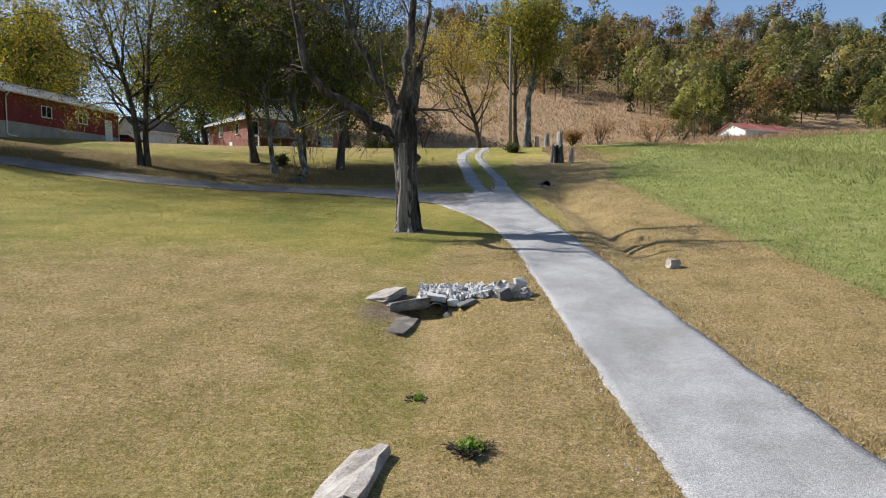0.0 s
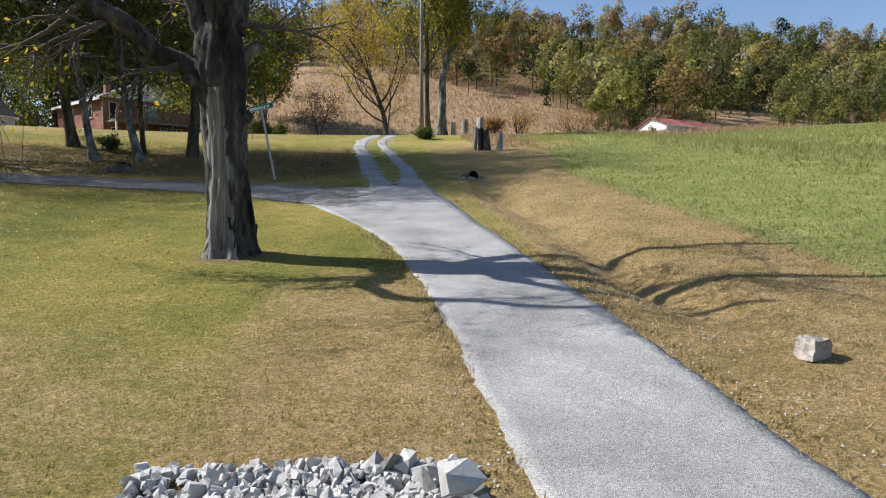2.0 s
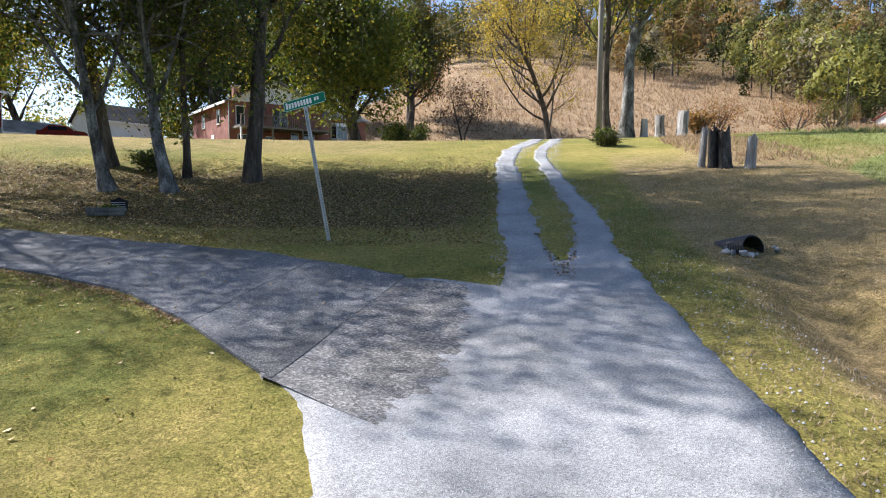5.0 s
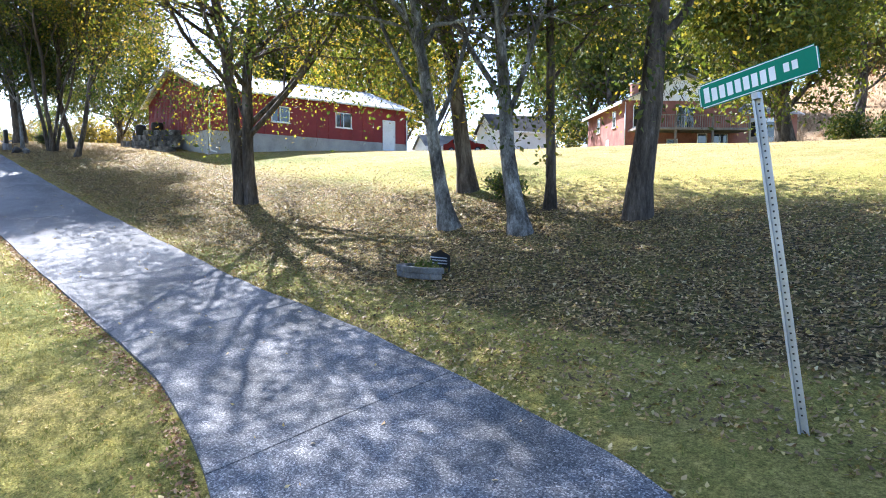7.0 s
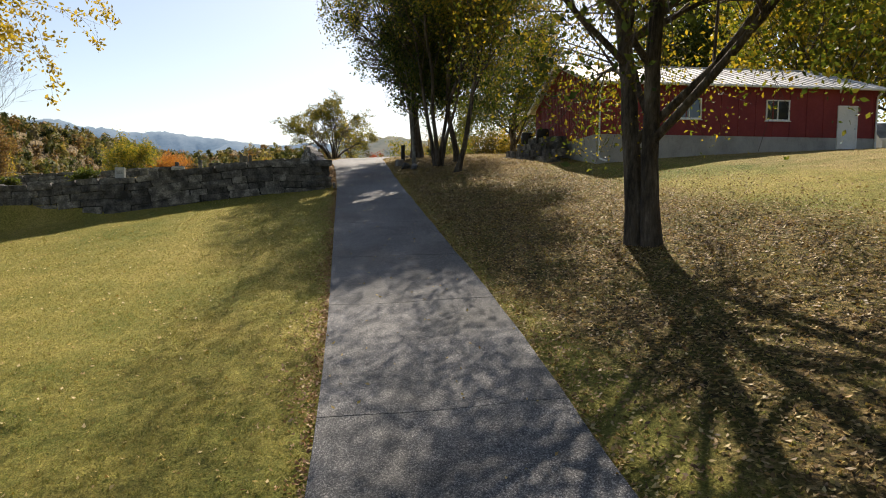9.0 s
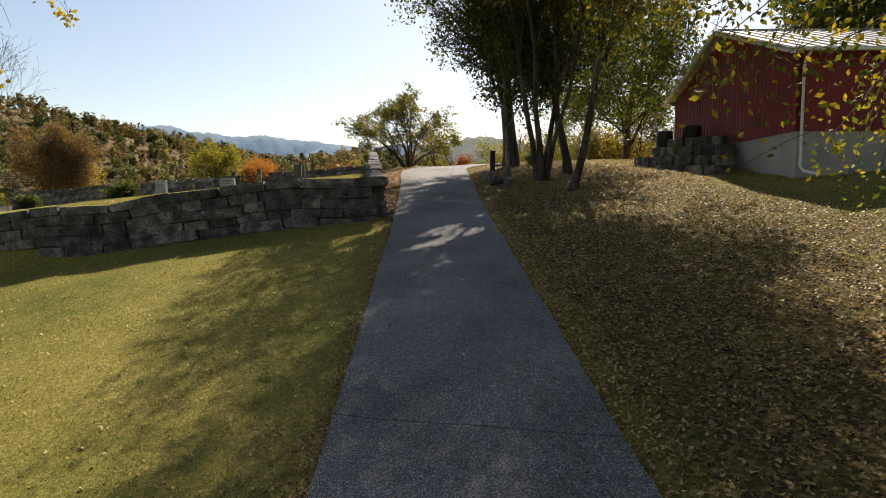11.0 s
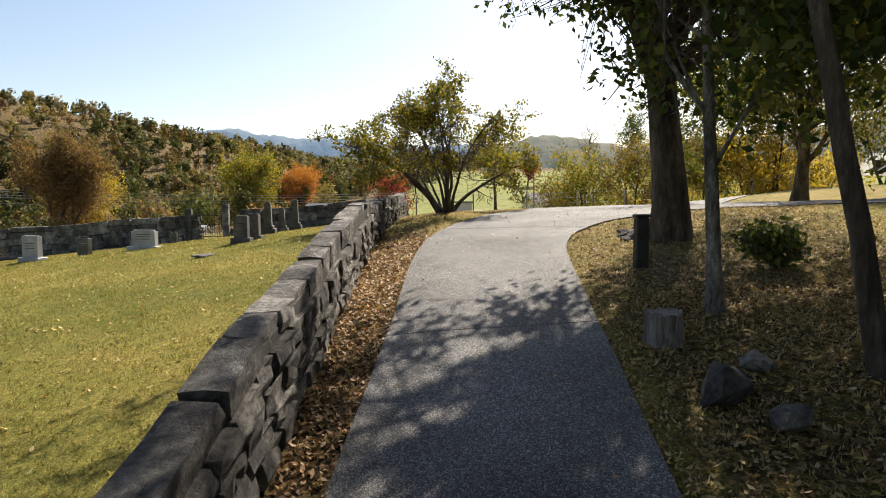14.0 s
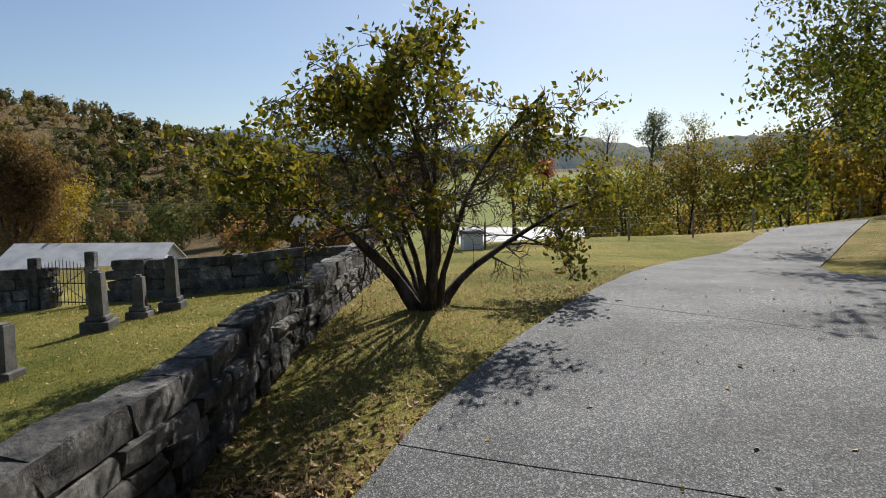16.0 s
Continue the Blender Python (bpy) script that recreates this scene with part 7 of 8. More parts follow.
def iron_gate():
    for x, y in ((-68.55, 32.15), (-68.75, 30.25)):
        z = gz(x, y)
        p = box_part("gate_post", (-0.15, -0.15, -0.3), (0.15, 0.15, 1.65), MAT_STONE, soft=0.03)
        p.matrix_basis = pose(x, y, z)
        tagged(p, "square dark stone gate post of the burial ground", "gate post", "gate posts")
    z = gz(-68.65, 31.2)
    root = empty("iron_gate", (-68.65, 31.2, z), "black iron picket gate between stone posts", "gate", turn=84)
    for zz in (0.15, 0.75, 1.2):
        box_part("rail", (-0.74, -0.015, zz), (0.74, 0.015, zz + 0.035), MAT_IRON, root)
    for k in range(13):
        x = -0.72 + k * 0.12
        bm = bmesh.new()
        hh = 1.32 + 0.22 * math.cos(x * 2.0)
        tube(bm, [(x, 0, 0.08), (x, 0, hh - 0.08), (x, 0, hh)], [0.011, 0.011, 0.002], 6)
        part("picket", bm, MAT_IRON, root)
    for a, b in (((-0.72, 0.2), (0.72, 1.2)), ((-0.72, 1.2), (0.72, 0.2))):
        bm = bmesh.new()
        tube(bm, [(a[0], 0.02, a[1]), (b[0], 0.02, b[1])], [0.012, 0.012], 6)
        part("brace", bm, MAT_IRON, root)


iron_gate()


# ---- vehicles far off ----
def camper(x, y, turn):
    z = gz(x, y)
    root = empty("camper_trailer", (x, y, z), "white camper trailer with dark swooping stripes", "camper trailer", turn=turn)
    bm = bmesh.new()
    v = [(-4.2, 0.55), (4.0, 0.55), (4.0, 3.1), (-2.9, 3.1), (-3.7, 2.6), (-4.2, 1.6)]
    f = [bm.verts.new((a, -1.2, b)) for a, b in v]
    bmesh.ops.solidify(bm, geom=[bm.faces.new(f)], thickness=-2.4)
    bmesh.ops.recalc_face_normals(bm, faces=bm.faces[:])
    bmesh.ops.bevel(bm, geom=bm.edges[:], offset=0.08, segments=2, affect="EDGES")
    body = part("body", bm, MAT_WHITE, root)
    for a, b, c, d in ((-2.8, 1.65, 0.9, 0.7), (-0.6, 1.65, 1.0, 0.7), (2.2, 1.65, 1.1, 0.7)):
        box_part("window", (a, -1.225, b), (a + c, -1.203, b + d), MAT_GLASS, root)
    for k, (a, b) in enumerate(((-3.9, 0.9), (-3.4, 1.15), (-3.0, 0.75))):
        bm = bmesh.new()
        p = [bm.verts.new(q) for q in ((a, -1.222, b), (a + 1.0, -1.222, b), (a + 3.0, -1.222, b + 1.6), (a + 2.5, -1.222, b + 1.6))]
        bmesh.ops.solidify(bm, geom=[bm.faces.new(p)], thickness=0.012)
        part("stripe", bm, MAT_IRON if k != 1 else MAT_GRANITE, root)
    box_part("door", (0.75, -1.228, 0.7), (1.4, -1.205, 2.5), MAT_GRANITE, root)
    for s in (-0.5, 0.5):
        bm = bmesh.new()
        tube(bm, [(s, -1.22, 0.36), (s, -0.98, 0.36)], [0.36, 0.36], 18)
        part("wheel", bm, MAT_BLACK, root)
    box_part("roof_unit", (-0.4, -0.4, 3.12), (0.6, 0.4, 3.4), MAT_WHITE, root, soft=0.05)


camper(-107.0, 95.5, 50)


def car(x, y, turn, mat, label):
    z = gz(x, y)
    root = empty("car", (x, y, z), label, "car", "parked cars", turn=turn)
    bm = bmesh.new()
    prof = [(-2.2, 0.35), (2.15, 0.35), (2.2, 0.7), (1.9, 0.88), (1.0, 0.98), (0.35, 1.42), (-1.1, 1.46), (-1.8, 1.0), (-2.2, 0.92)]
    f = [bm.verts.new((a, -0.86, b)) for a, b in prof]
    bmesh.ops.solidify(bm, geom=[bm.faces.new(f)], thickness=-1.72)
    bmesh.ops.recalc_face_normals(bm, faces=bm.faces[:])
    bmesh.ops.bevel(bm, geom=bm.edges[:], offset=0.06, segments=2, affect="EDGES")
    part("body", bm, mat, root)
    for s in (-0.875, 0.845):
        box_part("window", (-1.2, s, 1.0), (0.4, s + 0.03, 1.34), MAT_GLASS, root)
    bm = bmesh.new()
    p = [bm.verts.new(q) for q in ((1.02, -0.7, 1.0), (1.02, 0.7, 1.0), (0.42, 0.66, 1.42), (0.42, -0.66, 1.42))]
    bmesh.ops.solidify(bm, geom=[bm.faces.new(p)], thickness=0.03)
    part("windscreen", bm, MAT_GLASS, root)
    for a in (-1.35, 1.35):
        for s in (-0.9, 0.7):
            wheel = new("wheel")
            wheel.parent = root
            bm = bmesh.new()
            tube(bm, [(a, s, 0.32), (a, s + 0.2, 0.32)], [0.32, 0.32], 18)
            part("tyre", bm, MAT_BLACK, wheel)
            bm = bmesh.new()
            tube(bm, [(a, s - 0.01, 0.32), (a, s + 0.21, 0.32)], [0.19, 0.19], 12)
            part("rim", bm, MAT_STEEL, wheel)


MAT_CARDARK = surface("dark_car_paint", [(0.02, 0.022, 0.026), (0.035, 0.037, 0.042)], 1, 20, 0.25, 0.0, 0.001, spec=0.6)
MAT_CARRED = surface("red_car_paint", [(0.25, 0.03, 0.02), (0.32, 0.04, 0.03)], 1, 20, 0.25, 0.0, 0.001, spec=0.6)
car(-67.5, 72.0, 60, MAT_CARDARK, "dark car parked behind the bend")
car(-41.5, 83.0, 20, MAT_CARRED, "red car parked beyond the barn's end")


# ---- valley and field-side trees ----
for _i, (_x, _y, _h, _r, _lf, _n, _lb) in enumerate((
        (-127.0, -9.0, 18, 0.5, LEAF_OAK, 32000, "broad russet oak below the burial ground"),
        (-176.0, 14.0, 13, 0.4, LEAF_ORANGE, 13000, "orange autumn tree in the valley"),
        (-155.0, 11.0, 13, 0.4, LEAF_YG, 16000, "yellow-green tree in the valley"),
        (-140.0, -14.0, 14, 0.4, LEAF_GOLD, 12000, "golden tree in the valley"),
        (-257.0, 77.0, 10, 0.3, LEAF_RED, 2200, "small red tree beyond the green field"),
        (-165.0, 36.0, 10, 0.3, LEAF_RED, 2200, "small red tree below the crest"),
        (-287.0, 122.0, 23, 0.7, LEAF_DARK, 5000, "dark round tree across the field"),
        (-285.0, 106.0, 20, 0.5, LEAF_RUSSET, 400, "bare tree across the field"),
        (-272.0, 132.0, 20, 0.5, LEAF_YG, 1500, "half-bare tree across the field"),
        (-84.5, 47.3, 6.5, 0.13, LEAF_YG, 3000, "small yellow-green tree at the crest"))):
    tree(_x, _y, _h, _r, 90 + _i, _lf, _lb, _n, (0.17 if _n > 10000 else 0.28) if _x < -100 else 0.11, bare_to=0.18 if _x < -100 else 0.3, kids=(13, 7, 5), levels=2 if _n < 10000 and _x < -100 else 3, spread=1.0, keep=0.75, cloud=0.6 if _x < -100 else 0.25, group="trees in the western valley")
for _i, (_x, _y, _w, _h, _lf) in enumerate(((-116, 66, 8, 7, LEAF_YG), (-112, 71, 7, 7.5, LEAF_GOLD), (-108, 76, 8, 7, LEAF_YG), (-120, 60, 6, 6, LEAF_GREEN), (-104, 83, 9, 8, LEAF_GOLD), (-98, 74, 7, 6, LEAF_YG), (-92, 70, 7, 6.5, LEAF_GOLD), (-97, 108, 9, 9, LEAF_GREEN), (-128, 20, 7, 5, LEAF_RUSSET), (-132, 30, 7, 4, LEAF_RUSSET))):
    bush(_x, _y, _w, _h, _lf, "scrubby autumn thicket below the crest", 50 + _i, 2600, 0.22, "thicket", "thickets below the crest")
for _i, (_x, _y, _w, _h, _lf) in enumerate(((-62, 116, 10, 8, LEAF_GREEN), (-53, 119, 10, 8, LEAF_YG), (-45, 117, 9, 8, LEAF_GREEN), (-37, 118, 10, 8, LEAF_RUSSET), (-28, 117, 9, 7, LEAF_GREEN), (-70, 112, 9, 8, LEAF_YG))):
    bush(_x, _y, _w, _h, _lf, "tall scrubby thicket at the back of the lawns", 70 + _i, 2400, 0.24, "thicket", "thickets behind the lawns")
for _i, (_x, _y, _h, _lf, _n) in enumerate(((-90.0, 71.5, 11.0, LEAF_CREST, 12000), (-92.5, 67.0, 8.0, LEAF_CREST, 8000), (-96.0, 57.0, 7.6, LEAF_YG, 5000), (-95.0, 61.0, 8.2, LEAF_CREST, 6000), (-94.5, 64.0, 7.4, LEAF_YG, 5000), (-99.0, 55.0, 7.2, LEAF_CREST, 3500), (-86.0, 78.0, 11.0, LEAF_CREST, 10000))):
    tree(_x, _y, _h, 0.13, 120 + _i, _lf, "small olive and gold tree standing below the crest of the drive", _n, 0.12, stems=2, fan=0.3, bare_to=0.12, kids=(10, 6, 5), spread=0.95, cloud=0.3, keep=0.7, group="trees below the crest")
utility_pole(-140.0, 59.5, 9.0, "wooden utility pole in the green field")
utility_pole(-138.0, -30.0, 11.0, "wooden utility pole in the valley")
for k in range(5):
    wire("overhead_cable", (-138, -30, 12.4 - 0.9 * (k % 3) + 0.4 * (k // 3)), (-158, 52, 12.0 - 0.9 * (k % 3) + 0.4 * (k // 3)), 1.2, 0.04, "pale overhead cable across the valley", MAT_STEEL)
fence = tagged(new("field_fence"), "wire fence on thin wooden posts along the field", "fence")
for k in range(9):
    x, y = -76.0 - 1.2 * k, 41.5 + 3.6 * k
    bm = bmesh.new()
    tube(bm, [(x, y, gz(x, y) - 0.3), (x, y, gz(x, y) + 1.25)], [0.05, 0.045], 8)
    part("post", bm, MAT_POLE, fence)
for zz in (0.4, 0.75, 1.1):
    bm = bmesh.new()
    tube(bm, [(-76.0 - 1.2 * k, 41.5 + 3.6 * k, gz(-76.0 - 1.2 * k, 41.5 + 3.6 * k) + zz) for k in range(9)], [0.006] * 9, 4)
    part("wire", bm, MAT_STEEL, fence)
hut = empty("pump_house", (-79.0, 44.6, gz(-79.0, 44.6)), "tiny white pump house with a dark lid", "pump house", turn=8)
box_part("body", (-0.45, -0.45, -0.1), (0.45, 0.45, 0.75), MAT_WHITE, hut)
box_part("lid", (-0.55, -0.55, 0.753), (0.55, 0.55, 0.87), MAT_SHINGLE, hut, soft=0.02)


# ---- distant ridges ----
# Distance haze is put into the base colour and a faint emission.
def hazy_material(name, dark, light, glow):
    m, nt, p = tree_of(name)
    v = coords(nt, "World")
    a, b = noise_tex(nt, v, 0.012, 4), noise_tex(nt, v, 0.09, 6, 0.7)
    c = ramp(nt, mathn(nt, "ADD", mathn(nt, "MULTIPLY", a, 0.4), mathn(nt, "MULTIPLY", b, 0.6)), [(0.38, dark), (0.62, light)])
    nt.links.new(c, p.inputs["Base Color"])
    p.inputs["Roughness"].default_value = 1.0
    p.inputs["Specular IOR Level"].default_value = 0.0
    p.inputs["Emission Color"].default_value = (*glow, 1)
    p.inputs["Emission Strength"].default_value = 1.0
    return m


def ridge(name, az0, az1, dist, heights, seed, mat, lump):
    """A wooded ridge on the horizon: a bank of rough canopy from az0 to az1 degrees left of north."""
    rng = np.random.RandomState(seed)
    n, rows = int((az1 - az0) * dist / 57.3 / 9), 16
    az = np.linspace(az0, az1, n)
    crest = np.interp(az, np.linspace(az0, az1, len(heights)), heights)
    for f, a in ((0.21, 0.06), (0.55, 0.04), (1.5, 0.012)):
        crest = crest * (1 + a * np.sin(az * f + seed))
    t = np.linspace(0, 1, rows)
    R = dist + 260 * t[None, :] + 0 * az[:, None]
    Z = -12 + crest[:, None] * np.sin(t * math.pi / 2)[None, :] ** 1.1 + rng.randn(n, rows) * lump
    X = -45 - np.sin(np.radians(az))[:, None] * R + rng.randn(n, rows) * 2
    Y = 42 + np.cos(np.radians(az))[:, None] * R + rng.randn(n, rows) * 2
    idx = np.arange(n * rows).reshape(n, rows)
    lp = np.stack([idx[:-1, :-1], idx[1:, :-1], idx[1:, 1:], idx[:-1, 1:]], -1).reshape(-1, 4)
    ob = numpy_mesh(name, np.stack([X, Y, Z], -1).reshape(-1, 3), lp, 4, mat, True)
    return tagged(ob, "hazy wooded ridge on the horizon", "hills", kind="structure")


# farther ridges: bluer tones and stronger glow painted in for haze
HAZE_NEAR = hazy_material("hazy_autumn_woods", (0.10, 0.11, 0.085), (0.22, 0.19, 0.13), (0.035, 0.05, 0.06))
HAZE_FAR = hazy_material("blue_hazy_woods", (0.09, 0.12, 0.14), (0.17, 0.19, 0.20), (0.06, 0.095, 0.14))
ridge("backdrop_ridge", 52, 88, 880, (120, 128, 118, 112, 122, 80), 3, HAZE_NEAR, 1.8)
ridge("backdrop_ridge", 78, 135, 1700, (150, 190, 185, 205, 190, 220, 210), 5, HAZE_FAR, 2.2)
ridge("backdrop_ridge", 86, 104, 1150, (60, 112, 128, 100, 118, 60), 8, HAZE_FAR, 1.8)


# ---- grass, litter and other small growth ----
def grass_material(name, colours, transl=0.5):
    m, nt, p = tree_of(name)
    g = nt.nodes.new("ShaderNodeNewGeometry")
    v = coords(nt, "World")
    f = mathn(nt, "ADD", mathn(nt, "MULTIPLY", g.outputs["Random Per Island"], 0.45), mathn(nt, "MULTIPLY", mathn(nt, "ADD", noise_tex(nt, v, 0.16, 4), noise_tex(nt, v, 0.9, 5)), 0.275))
    c = ramp(nt, f, [(0.2 + 0.6 * i / (len(colours) - 1), k) for i, k in enumerate(colours)])
    nt.links.new(c, p.inputs["Base Color"])
    p.inputs["Roughness"].default_value = 0.7
    p.inputs["Specular IOR Level"].default_value = 0.2
    t = nt.nodes.new("ShaderNodeBsdfTranslucent")
    nt.links.new(c, t.inputs["Color"])
    ms = nt.nodes.new("ShaderNodeMixShader")
    ms.inputs[0].default_value = transl
    nt.links.new(p.outputs[0], ms.inputs[1])
    nt.links.new(t.outputs[0], ms.inputs[2])
    nt.links.new(ms.outputs[0], nt.nodes["Material Output"].inputs["Surface"])
    return m


def inside_poly(x, y, left, right):
    """True where points lie between a strip's two side lines."""
    poly = np.concatenate([curve_through(left, 60), curve_through(right, 60)[::-1]])
    res = np.zeros(len(x), bool)
    j = len(poly) - 1
    for i in range(len(poly)):
        xi, yi, xj, yj = *poly[i], *poly[j]
        hit = ((yi > y) != (yj > y)) & (x < (xj - xi) * (y - yi) / (yj - yi + 1e-12) + xi)
        res ^= hit
        j = i
    return res


def paved(x, y):
    return inside_poly(x, y, LANE_L, LANE_R) | inside_poly(x, y, APRON_L, APRON_R) | inside_poly(x, y, DRIVE_L, DRIVE_R) | inside_poly(x, y, TRACK_L, TRACK_L2) | inside_poly(x, y, TRACK_R, TRACK_R2)


def grass(name, n, area, height, mat, seed, label, keep=None, blades=2, width=0.011):
    rng = np.random.RandomState(seed)
    x, y = rng.uniform(area[0], area[1], n), rng.uniform(area[2], area[3], n)
    # clumped, not even
    dens = 0.5 + 0.5 * np.sin(x * 1.7 + 1.3 * np.sin(y * 1.1)) * np.sin(y * 1.9 + 1.1 * np.sin(x * 0.8))
    ok = (rng.rand(n) < 0.45 + 0.55 * dens) & ~paved(x, y)
    if keep is not None:
        ok &= keep(x, y)
    x, y = np.repeat(x[ok], blades), np.repeat(y[ok], blades)
    k = len(x)
    x, y = x + rng.randn(k) * 0.03, y + rng.randn(k) * 0.03
    z = ground(x, y)
    h = height * rng.uniform(0.5, 1.4, k)
    a = rng.uniform(0, 2 * math.pi, k)
    w = width * rng.uniform(0.7, 1.5, k) * (height / 0.06) ** 0.4
    lean = rng.randn(k, 2) * (h * 0.55)[:, None]
    p0 = np.stack([x - np.cos(a) * w, y - np.sin(a) * w, z - 0.01], -1)
    p1 = np.stack([x + np.cos(a) * w, y + np.sin(a) * w, z - 0.01], -1)
    p2 = np.stack([x + lean[:, 0], y + lean[:, 1], z + h], -1)
    co = np.stack([p0, p1, p2], 1).reshape(-1, 3)
    ob = numpy_mesh(name, co, np.arange(3 * k).reshape(-1, 3), 3, mat)
    return tagged(ob, label, "grass", kind="stuff")


GRASS_LAWN = grass_material("mown_lawn_grass", [(0.105, 0.13, 0.024), (0.20, 0.19, 0.042), (0.30, 0.25, 0.068), (0.41, 0.33, 0.115)])
GRASS_DRY = grass_material("dry_verge_grass", [(0.19, 0.165, 0.055), (0.33, 0.25, 0.11), (0.45, 0.34, 0.18), (0.54, 0.43, 0.26)])
GRASS_FIELD = grass_material("green_field_grass", [(0.16, 0.19, 0.045), (0.22, 0.24, 0.068), (0.29, 0.29, 0.10), (0.38, 0.34, 0.16)])
GRASS_MEADOW = grass_material("dead_meadow_grass", [(0.17, 0.11, 0.06), (0.29, 0.19, 0.105), (0.41, 0.29, 0.17), (0.5, 0.39, 0.25)])
grass("lawn_grass", 150000, (-30, 2.6, 4.5, 37), 0.03, GRASS_LAWN, 1, "mown tan and green lawn grass", lambda x, y: np.random.RandomState(9).rand(len(x)) < 1.1 - smooth01(-x, 6, 30))
grass("verge_grass", 42000, (2.6, 10.4, 5, 48), 0.045, GRASS_DRY, 2, "dry straw-coloured verge grass")
def beside(x, y, left, right, reach):
    wide = inside_poly(x, y, [(a - reach, b) for a, b in left], [(a + reach, b) for a, b in right])
    return wide & ~paved(x, y)


grass("verge_grass", 26000, (-0.5, 6.2, 4, 32), 0.065, GRASS_DRY, 41, "grass creeping over the lane's edges", lambda x, y: beside(x, y, LANE_L[:7], LANE_R[:7], 0.3), 3)
grass("field_grass", 60000, (9.3, 34, 12, 62), 0.085, GRASS_FIELD, 3, "longer green hay-field grass", lambda x, y: x > 9.5 + 1.6 * (y > 40), 2, 0.012)
grass("field_grass", 26000, (18, 90, 30, 112), 0.3, GRASS_FIELD, 31, "longer green hay-field grass", lambda x, y: (y - 0.55 * x < 75) & (x > 11 + 4 * (y > 46)), 3, 0.014)
grass("lawn_grass", 95000, (-40, -5, 27, 41), 0.033, GRASS_LAWN, 4, "mown tan and green lawn grass", lambda x, y: x > -38.0)
grass("churchyard_grass", 95000, (-68, -38.6, 24, 40.2), 0.04, GRASS_LAWN, 5, "mown yellow-green grass among the graves")
grass("bank_grass", 42000, (-40, 1.5, 36, 66), 0.045, GRASS_LAWN, 6, "thin grass on the bank and upper lawn", lambda x, y: y < 51 + 0.8 * np.sin(x))
grass("upper_lawn_grass", 22000, (-40, 1.5, 50, 72), 0.045, GRASS_DRY, 61, "pale mown grass on the upper lawn", lambda x, y: y > 51 + 0.8 * np.sin(x))
grass("verge_grass", 36000, (-66, -38, 40.8, 54), 0.06, GRASS_DRY, 7, "dry grass beside the bend of the drive")
grass("meadow_grass", 26000, (-55, 70, 93, 190), 0.75, GRASS_MEADOW, 8, "tall dead meadow grass on the slope", lambda x, y: y > 95 + 0.1 * np.clip(x, 0, 60), 3, 0.02)
grass("meadow_grass", 2600, (7.5, 12.5, 49, 66), 0.22, GRASS_MEADOW, 9, "tuft of tall dead grass by the stumps", lambda x, y: np.hypot(x - 10.2, (y - 55) * 0.25) < 2.0, 3, 0.012)


def leaf_litter(name, n, area, mat, seed, label, keep, size=0.05, lift=0.02, paving=False):
    rng = np.random.RandomState(seed)
    x, y = rng.uniform(area[0], area[1], n), rng.uniform(area[2], area[3], n)
    ok = keep(x, y)
    pv = paved(x, y)
    ok &= pv if paving else ~pv
    x, y = x[ok], y[ok]
    c = np.stack([x, y, ground(x, y) + lift], -1)
    co, lp = leaf_quads(rng, c, size, 0.93)
    co = co.reshape(-1, 4, 3)
    co[..., 2] = np.maximum(co[..., 2], c[:, None, 2] - 0.008)
    ob = numpy_mesh(name, co.reshape(-1, 3), lp, 4, mat)
    return tagged(ob, label, "leaves", kind="stuff")


def on_bank(x, y):
    return (y > 38.6 - 0.075 * x + 0.6) & (np.random.RandomState(1).rand(len(x)) < 1.15 - smooth01(y, 47, 53))


LEAF_BRIGHT = leaf_material("yellow_fallen_leaves", [(0.30, 0.20, 0.07), (0.45, 0.33, 0.08), (0.50, 0.40, 0.20), (0.36, 0.20, 0.06)], 0.1)
LEAF_RUSTY = leaf_material("rusty_fallen_leaves", [(0.16, 0.075, 0.035), (0.28, 0.15, 0.07), (0.38, 0.22, 0.10), (0.47, 0.33, 0.18)], 0.1)
leaf_litter("leaf_litter", 95000, (-46, 1.0, 37, 54), LEAF_FALLEN, 11, "brown fallen leaves on the bank", on_bank, 0.036)
leaf_litter("leaf_litter", 26000, (-46, -1, 37.5, 54), LEAF_BRIGHT, 12, "pale and yellow fallen leaves on the bank", on_bank, 0.036)
leaf_litter("leaf_litter", 2600, (-38, -2, 24, 40.5), LEAF_BRIGHT, 13, "scattered yellow leaves on the lawn", lambda x, y: x > -38, 0.04)
leaf_litter("leaf_litter", 26000, (-66, -38.4, 40.6, 43.2), LEAF_RUSTY, 14, "rusty leaves drifted between wall and drive", lambda x, y: (y > 40.75) & (np.random.RandomState(3).rand(len(x)) < 1.05 - smooth01(-x, 47, 58)), 0.038)
leaf_litter("leaf_litter", 20000, (-62, -38, 43.5, 53), LEAF_FALLEN, 15, "brown fallen leaves under the grove", lambda x, y: y > 44.5, 0.036)
leaf_litter("leaf_litter", 1700, (-62, -1, 32, 52), LEAF_BRIGHT, 16, "pale leaves scattered over the concrete", lambda x, y: x < -1, 0.035, 0.056, True)
leaf_litter("leaf_litter", 3000, (-67, -39, 25, 40), LEAF_BRIGHT, 17, "scattered yellow leaves among the graves", lambda x, y: x < -39, 0.04)


leaf_litter("leaf_litter", 500, (1.95, 2.85, 36.3, 40.0), LEAF_FALLEN, 18, "brown leaves and dead grass where the strip between the wheel tracks begins", lambda x, y: np.abs(x - 2.42) < 0.1 + 0.1 * (y - 36.3), 0.034, 0.025, True)


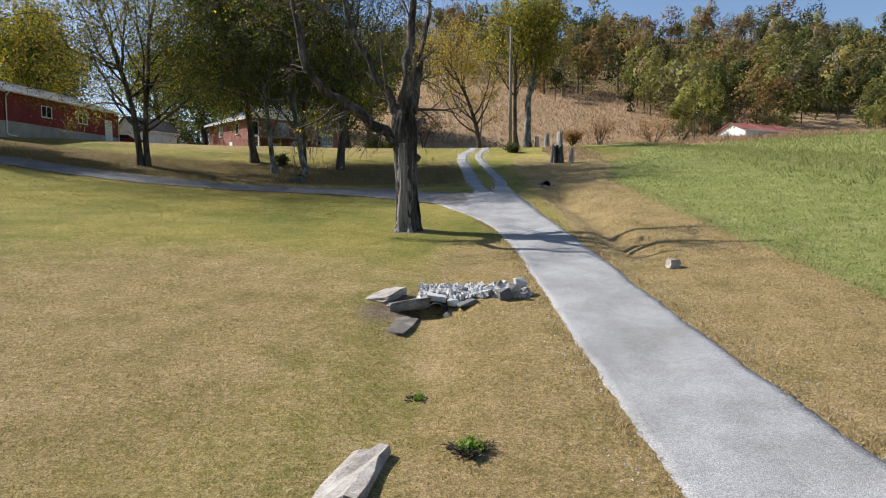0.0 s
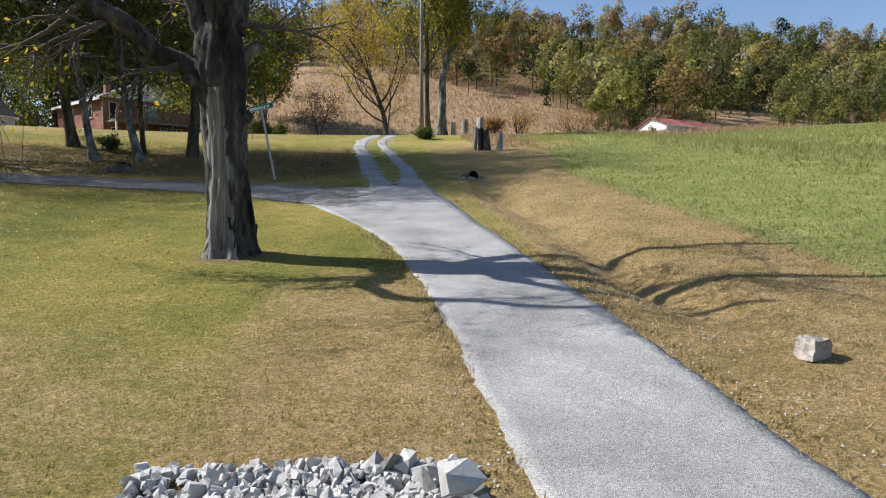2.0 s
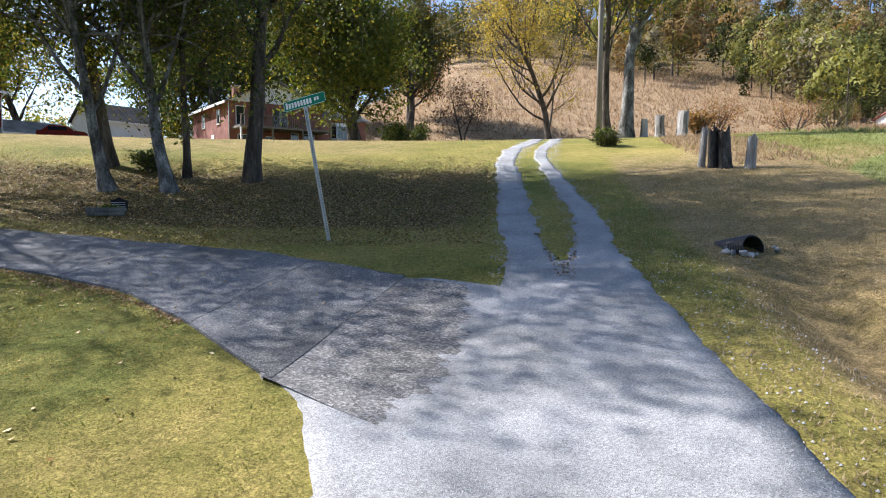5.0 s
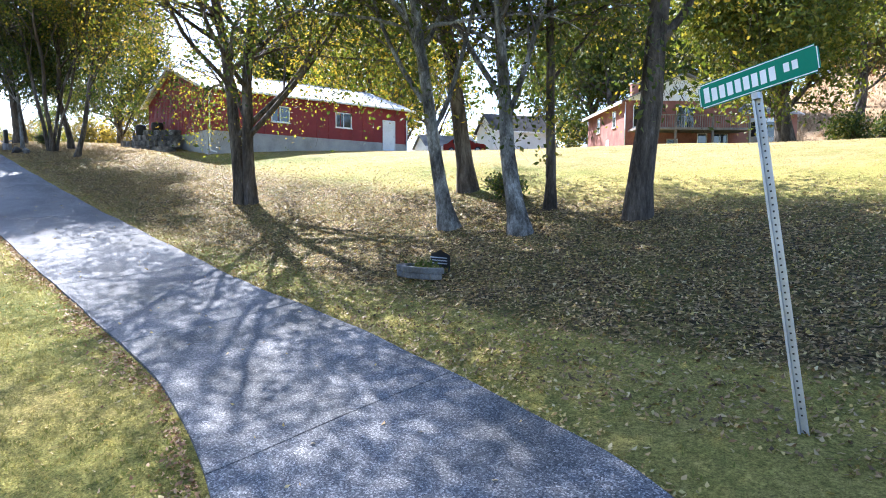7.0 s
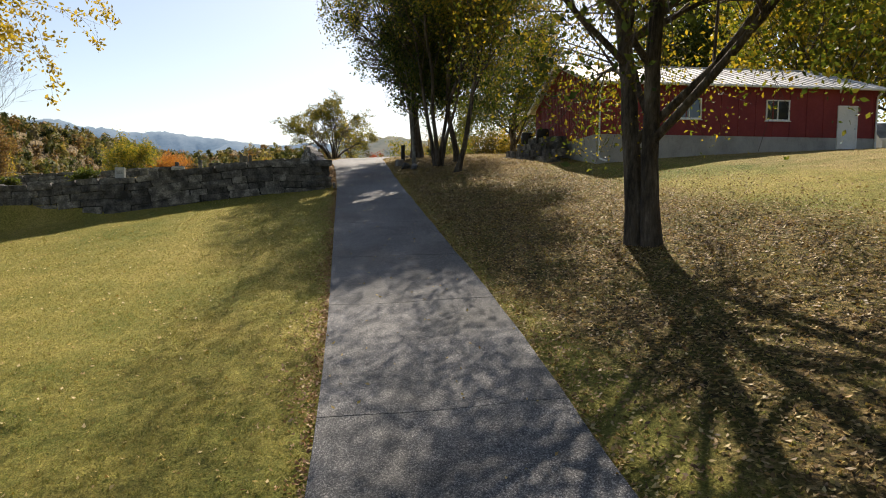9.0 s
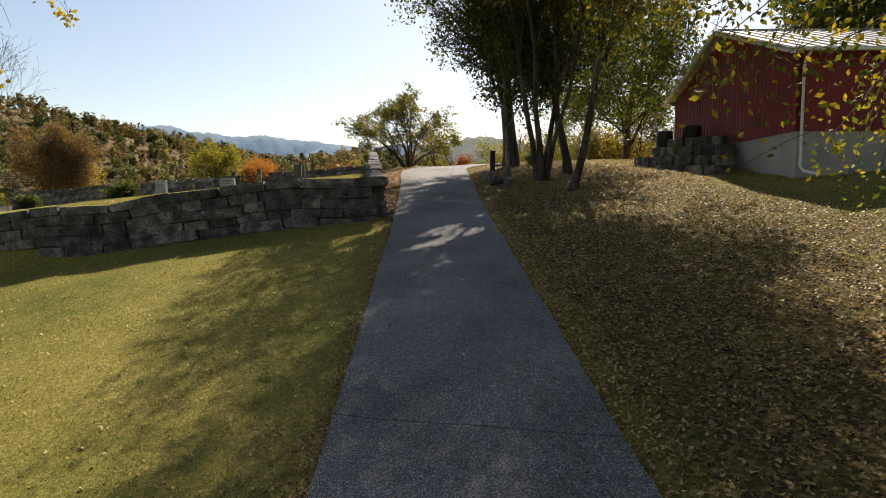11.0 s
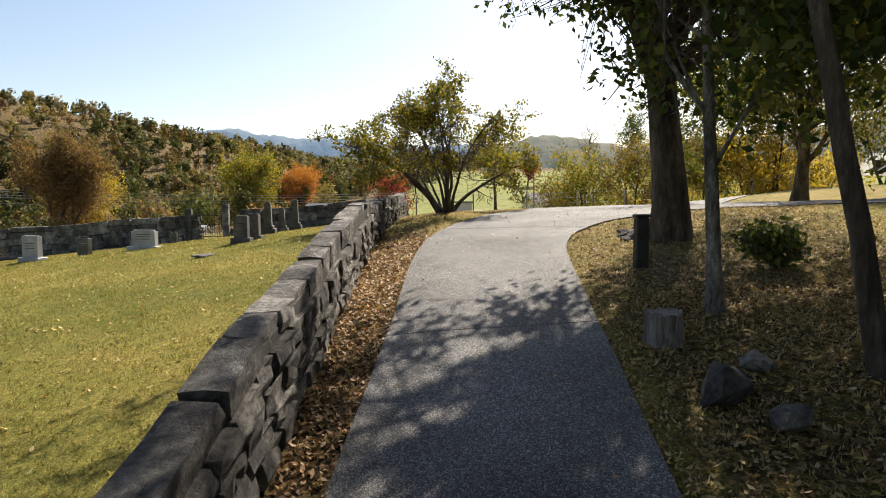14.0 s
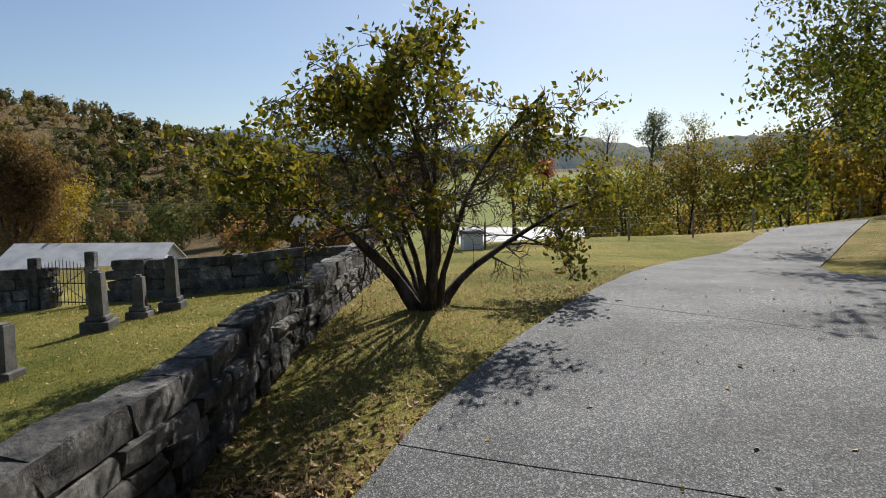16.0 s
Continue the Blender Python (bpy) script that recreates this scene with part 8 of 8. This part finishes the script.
def drive_side(x, side):
    line = sorted(DRIVE_L[1:12] if side < 0 else DRIVE_R[1:12])
    return np.interp(x, [q[0] for q in line], [q[1] for q in line])


def drifted(side, width):
    """Leaves lie thickest against the concrete and thin out into the grass."""
    def keep(x, y):
        d = (y - drive_side(x, side)) * side
        wave = 0.65 + 0.35 * np.sin(x * 1.3) * np.sin(x * 0.37 + 1)
        return (d > 0) & (np.random.RandomState(4).rand(len(x)) < np.exp(-np.maximum(d, 0) / (width * wave)))
    return keep


leaf_litter("leaf_litter", 240000, (-38, -3, 33.5, 41.0), LEAF_RUSTY, 19, "rusty leaves drifted along the edge of the drive", drifted(-1, 0.22), 0.032)
leaf_litter("leaf_litter", 170000, (-44, -3, 37.5, 46.0), LEAF_BRIGHT, 20, "pale leaves drifted along the edge of the drive", drifted(1, 0.3), 0.032)
leaf_litter("leaf_litter", 9000, (-38, -5, 27, 40.8), LEAF_BRIGHT, 23, "small yellow leaves strewn over the lawn", lambda x, y: np.random.RandomState(6).rand(len(x)) < 0.12 + 0.88 * np.exp(-np.maximum(drive_side(x, -1) - y, 0) / 2.5), 0.028)


def pebbles(name, n, area, seed, label, keep, lift=0.035, size=(0.012, 0.035), mat=None):
    """Loose stones as small four-sided chips."""
    rng = np.random.RandomState(seed)
    x, y = rng.uniform(area[0], area[1], n), rng.uniform(area[2], area[3], n)
    ok = keep(x, y)
    x, y = x[ok], y[ok]
    k = len(x)
    s = rng.uniform(size[0], size[1], k)
    z = ground(x, y) + lift
    a = rng.uniform(0, 6.28, k)
    tri = np.stack([np.stack([x + s * np.cos(a + q), y + s * np.sin(a + q), z - 0.004], -1) for q in (0, 2.2, 4.1)] + [np.stack([x, y, z + s * 0.8], -1)], 1)
    base = np.arange(k)[:, None, None] * 4
    f = np.array([(0, 1, 3), (1, 2, 3), (2, 0, 3)])[None]
    ob = numpy_mesh(name, tri.reshape(-1, 3), (base + f).reshape(-1, 3), 3, mat or MAT_CHIP)
    return tagged(ob, label, "gravel", kind="stuff")


pebbles("loose_gravel", 60000, (1.0, 5.6, 3, 38), 21, "loose pale chips on the gravel lane", lambda x, y: inside_poly(x, y, LANE_L, LANE_R) & (~inside_poly(x, y, APRON_L, APRON_R) | (x > 0.75 + 0.35 * np.sin(y * 2.7) + 0.2 * np.sin(y * 9.1))), 0.014, (0.006, 0.013))
pebbles("loose_gravel", 3500, (1.8, 6.0, 3, 38), 22, "stray chips in the grass beside the lane", lambda x, y: ~inside_poly(x, y, LANE_L, LANE_R) & (np.abs(x - 3.8) < 1.9), 0.01, (0.008, 0.022))
pebbles("loose_gravel", 16000, (0.2, 4.6, 36.5, 62), 24, "pale chips strewn over and beside the wheel tracks", lambda x, y: (np.abs(x - np.interp(y, (36.5, 42, 51.5, 62), (1.75, 1.55, 1.05, 2.2))) < 0.5 + 0.12 * np.sin(y * 5)) | (np.abs(x - np.interp(y, (36.5, 42, 51.5, 62), (3.0, 3.2, 2.6, 3.4))) < 0.45 + 0.12 * np.sin(y * 4)), 0.014, (0.008, 0.02))
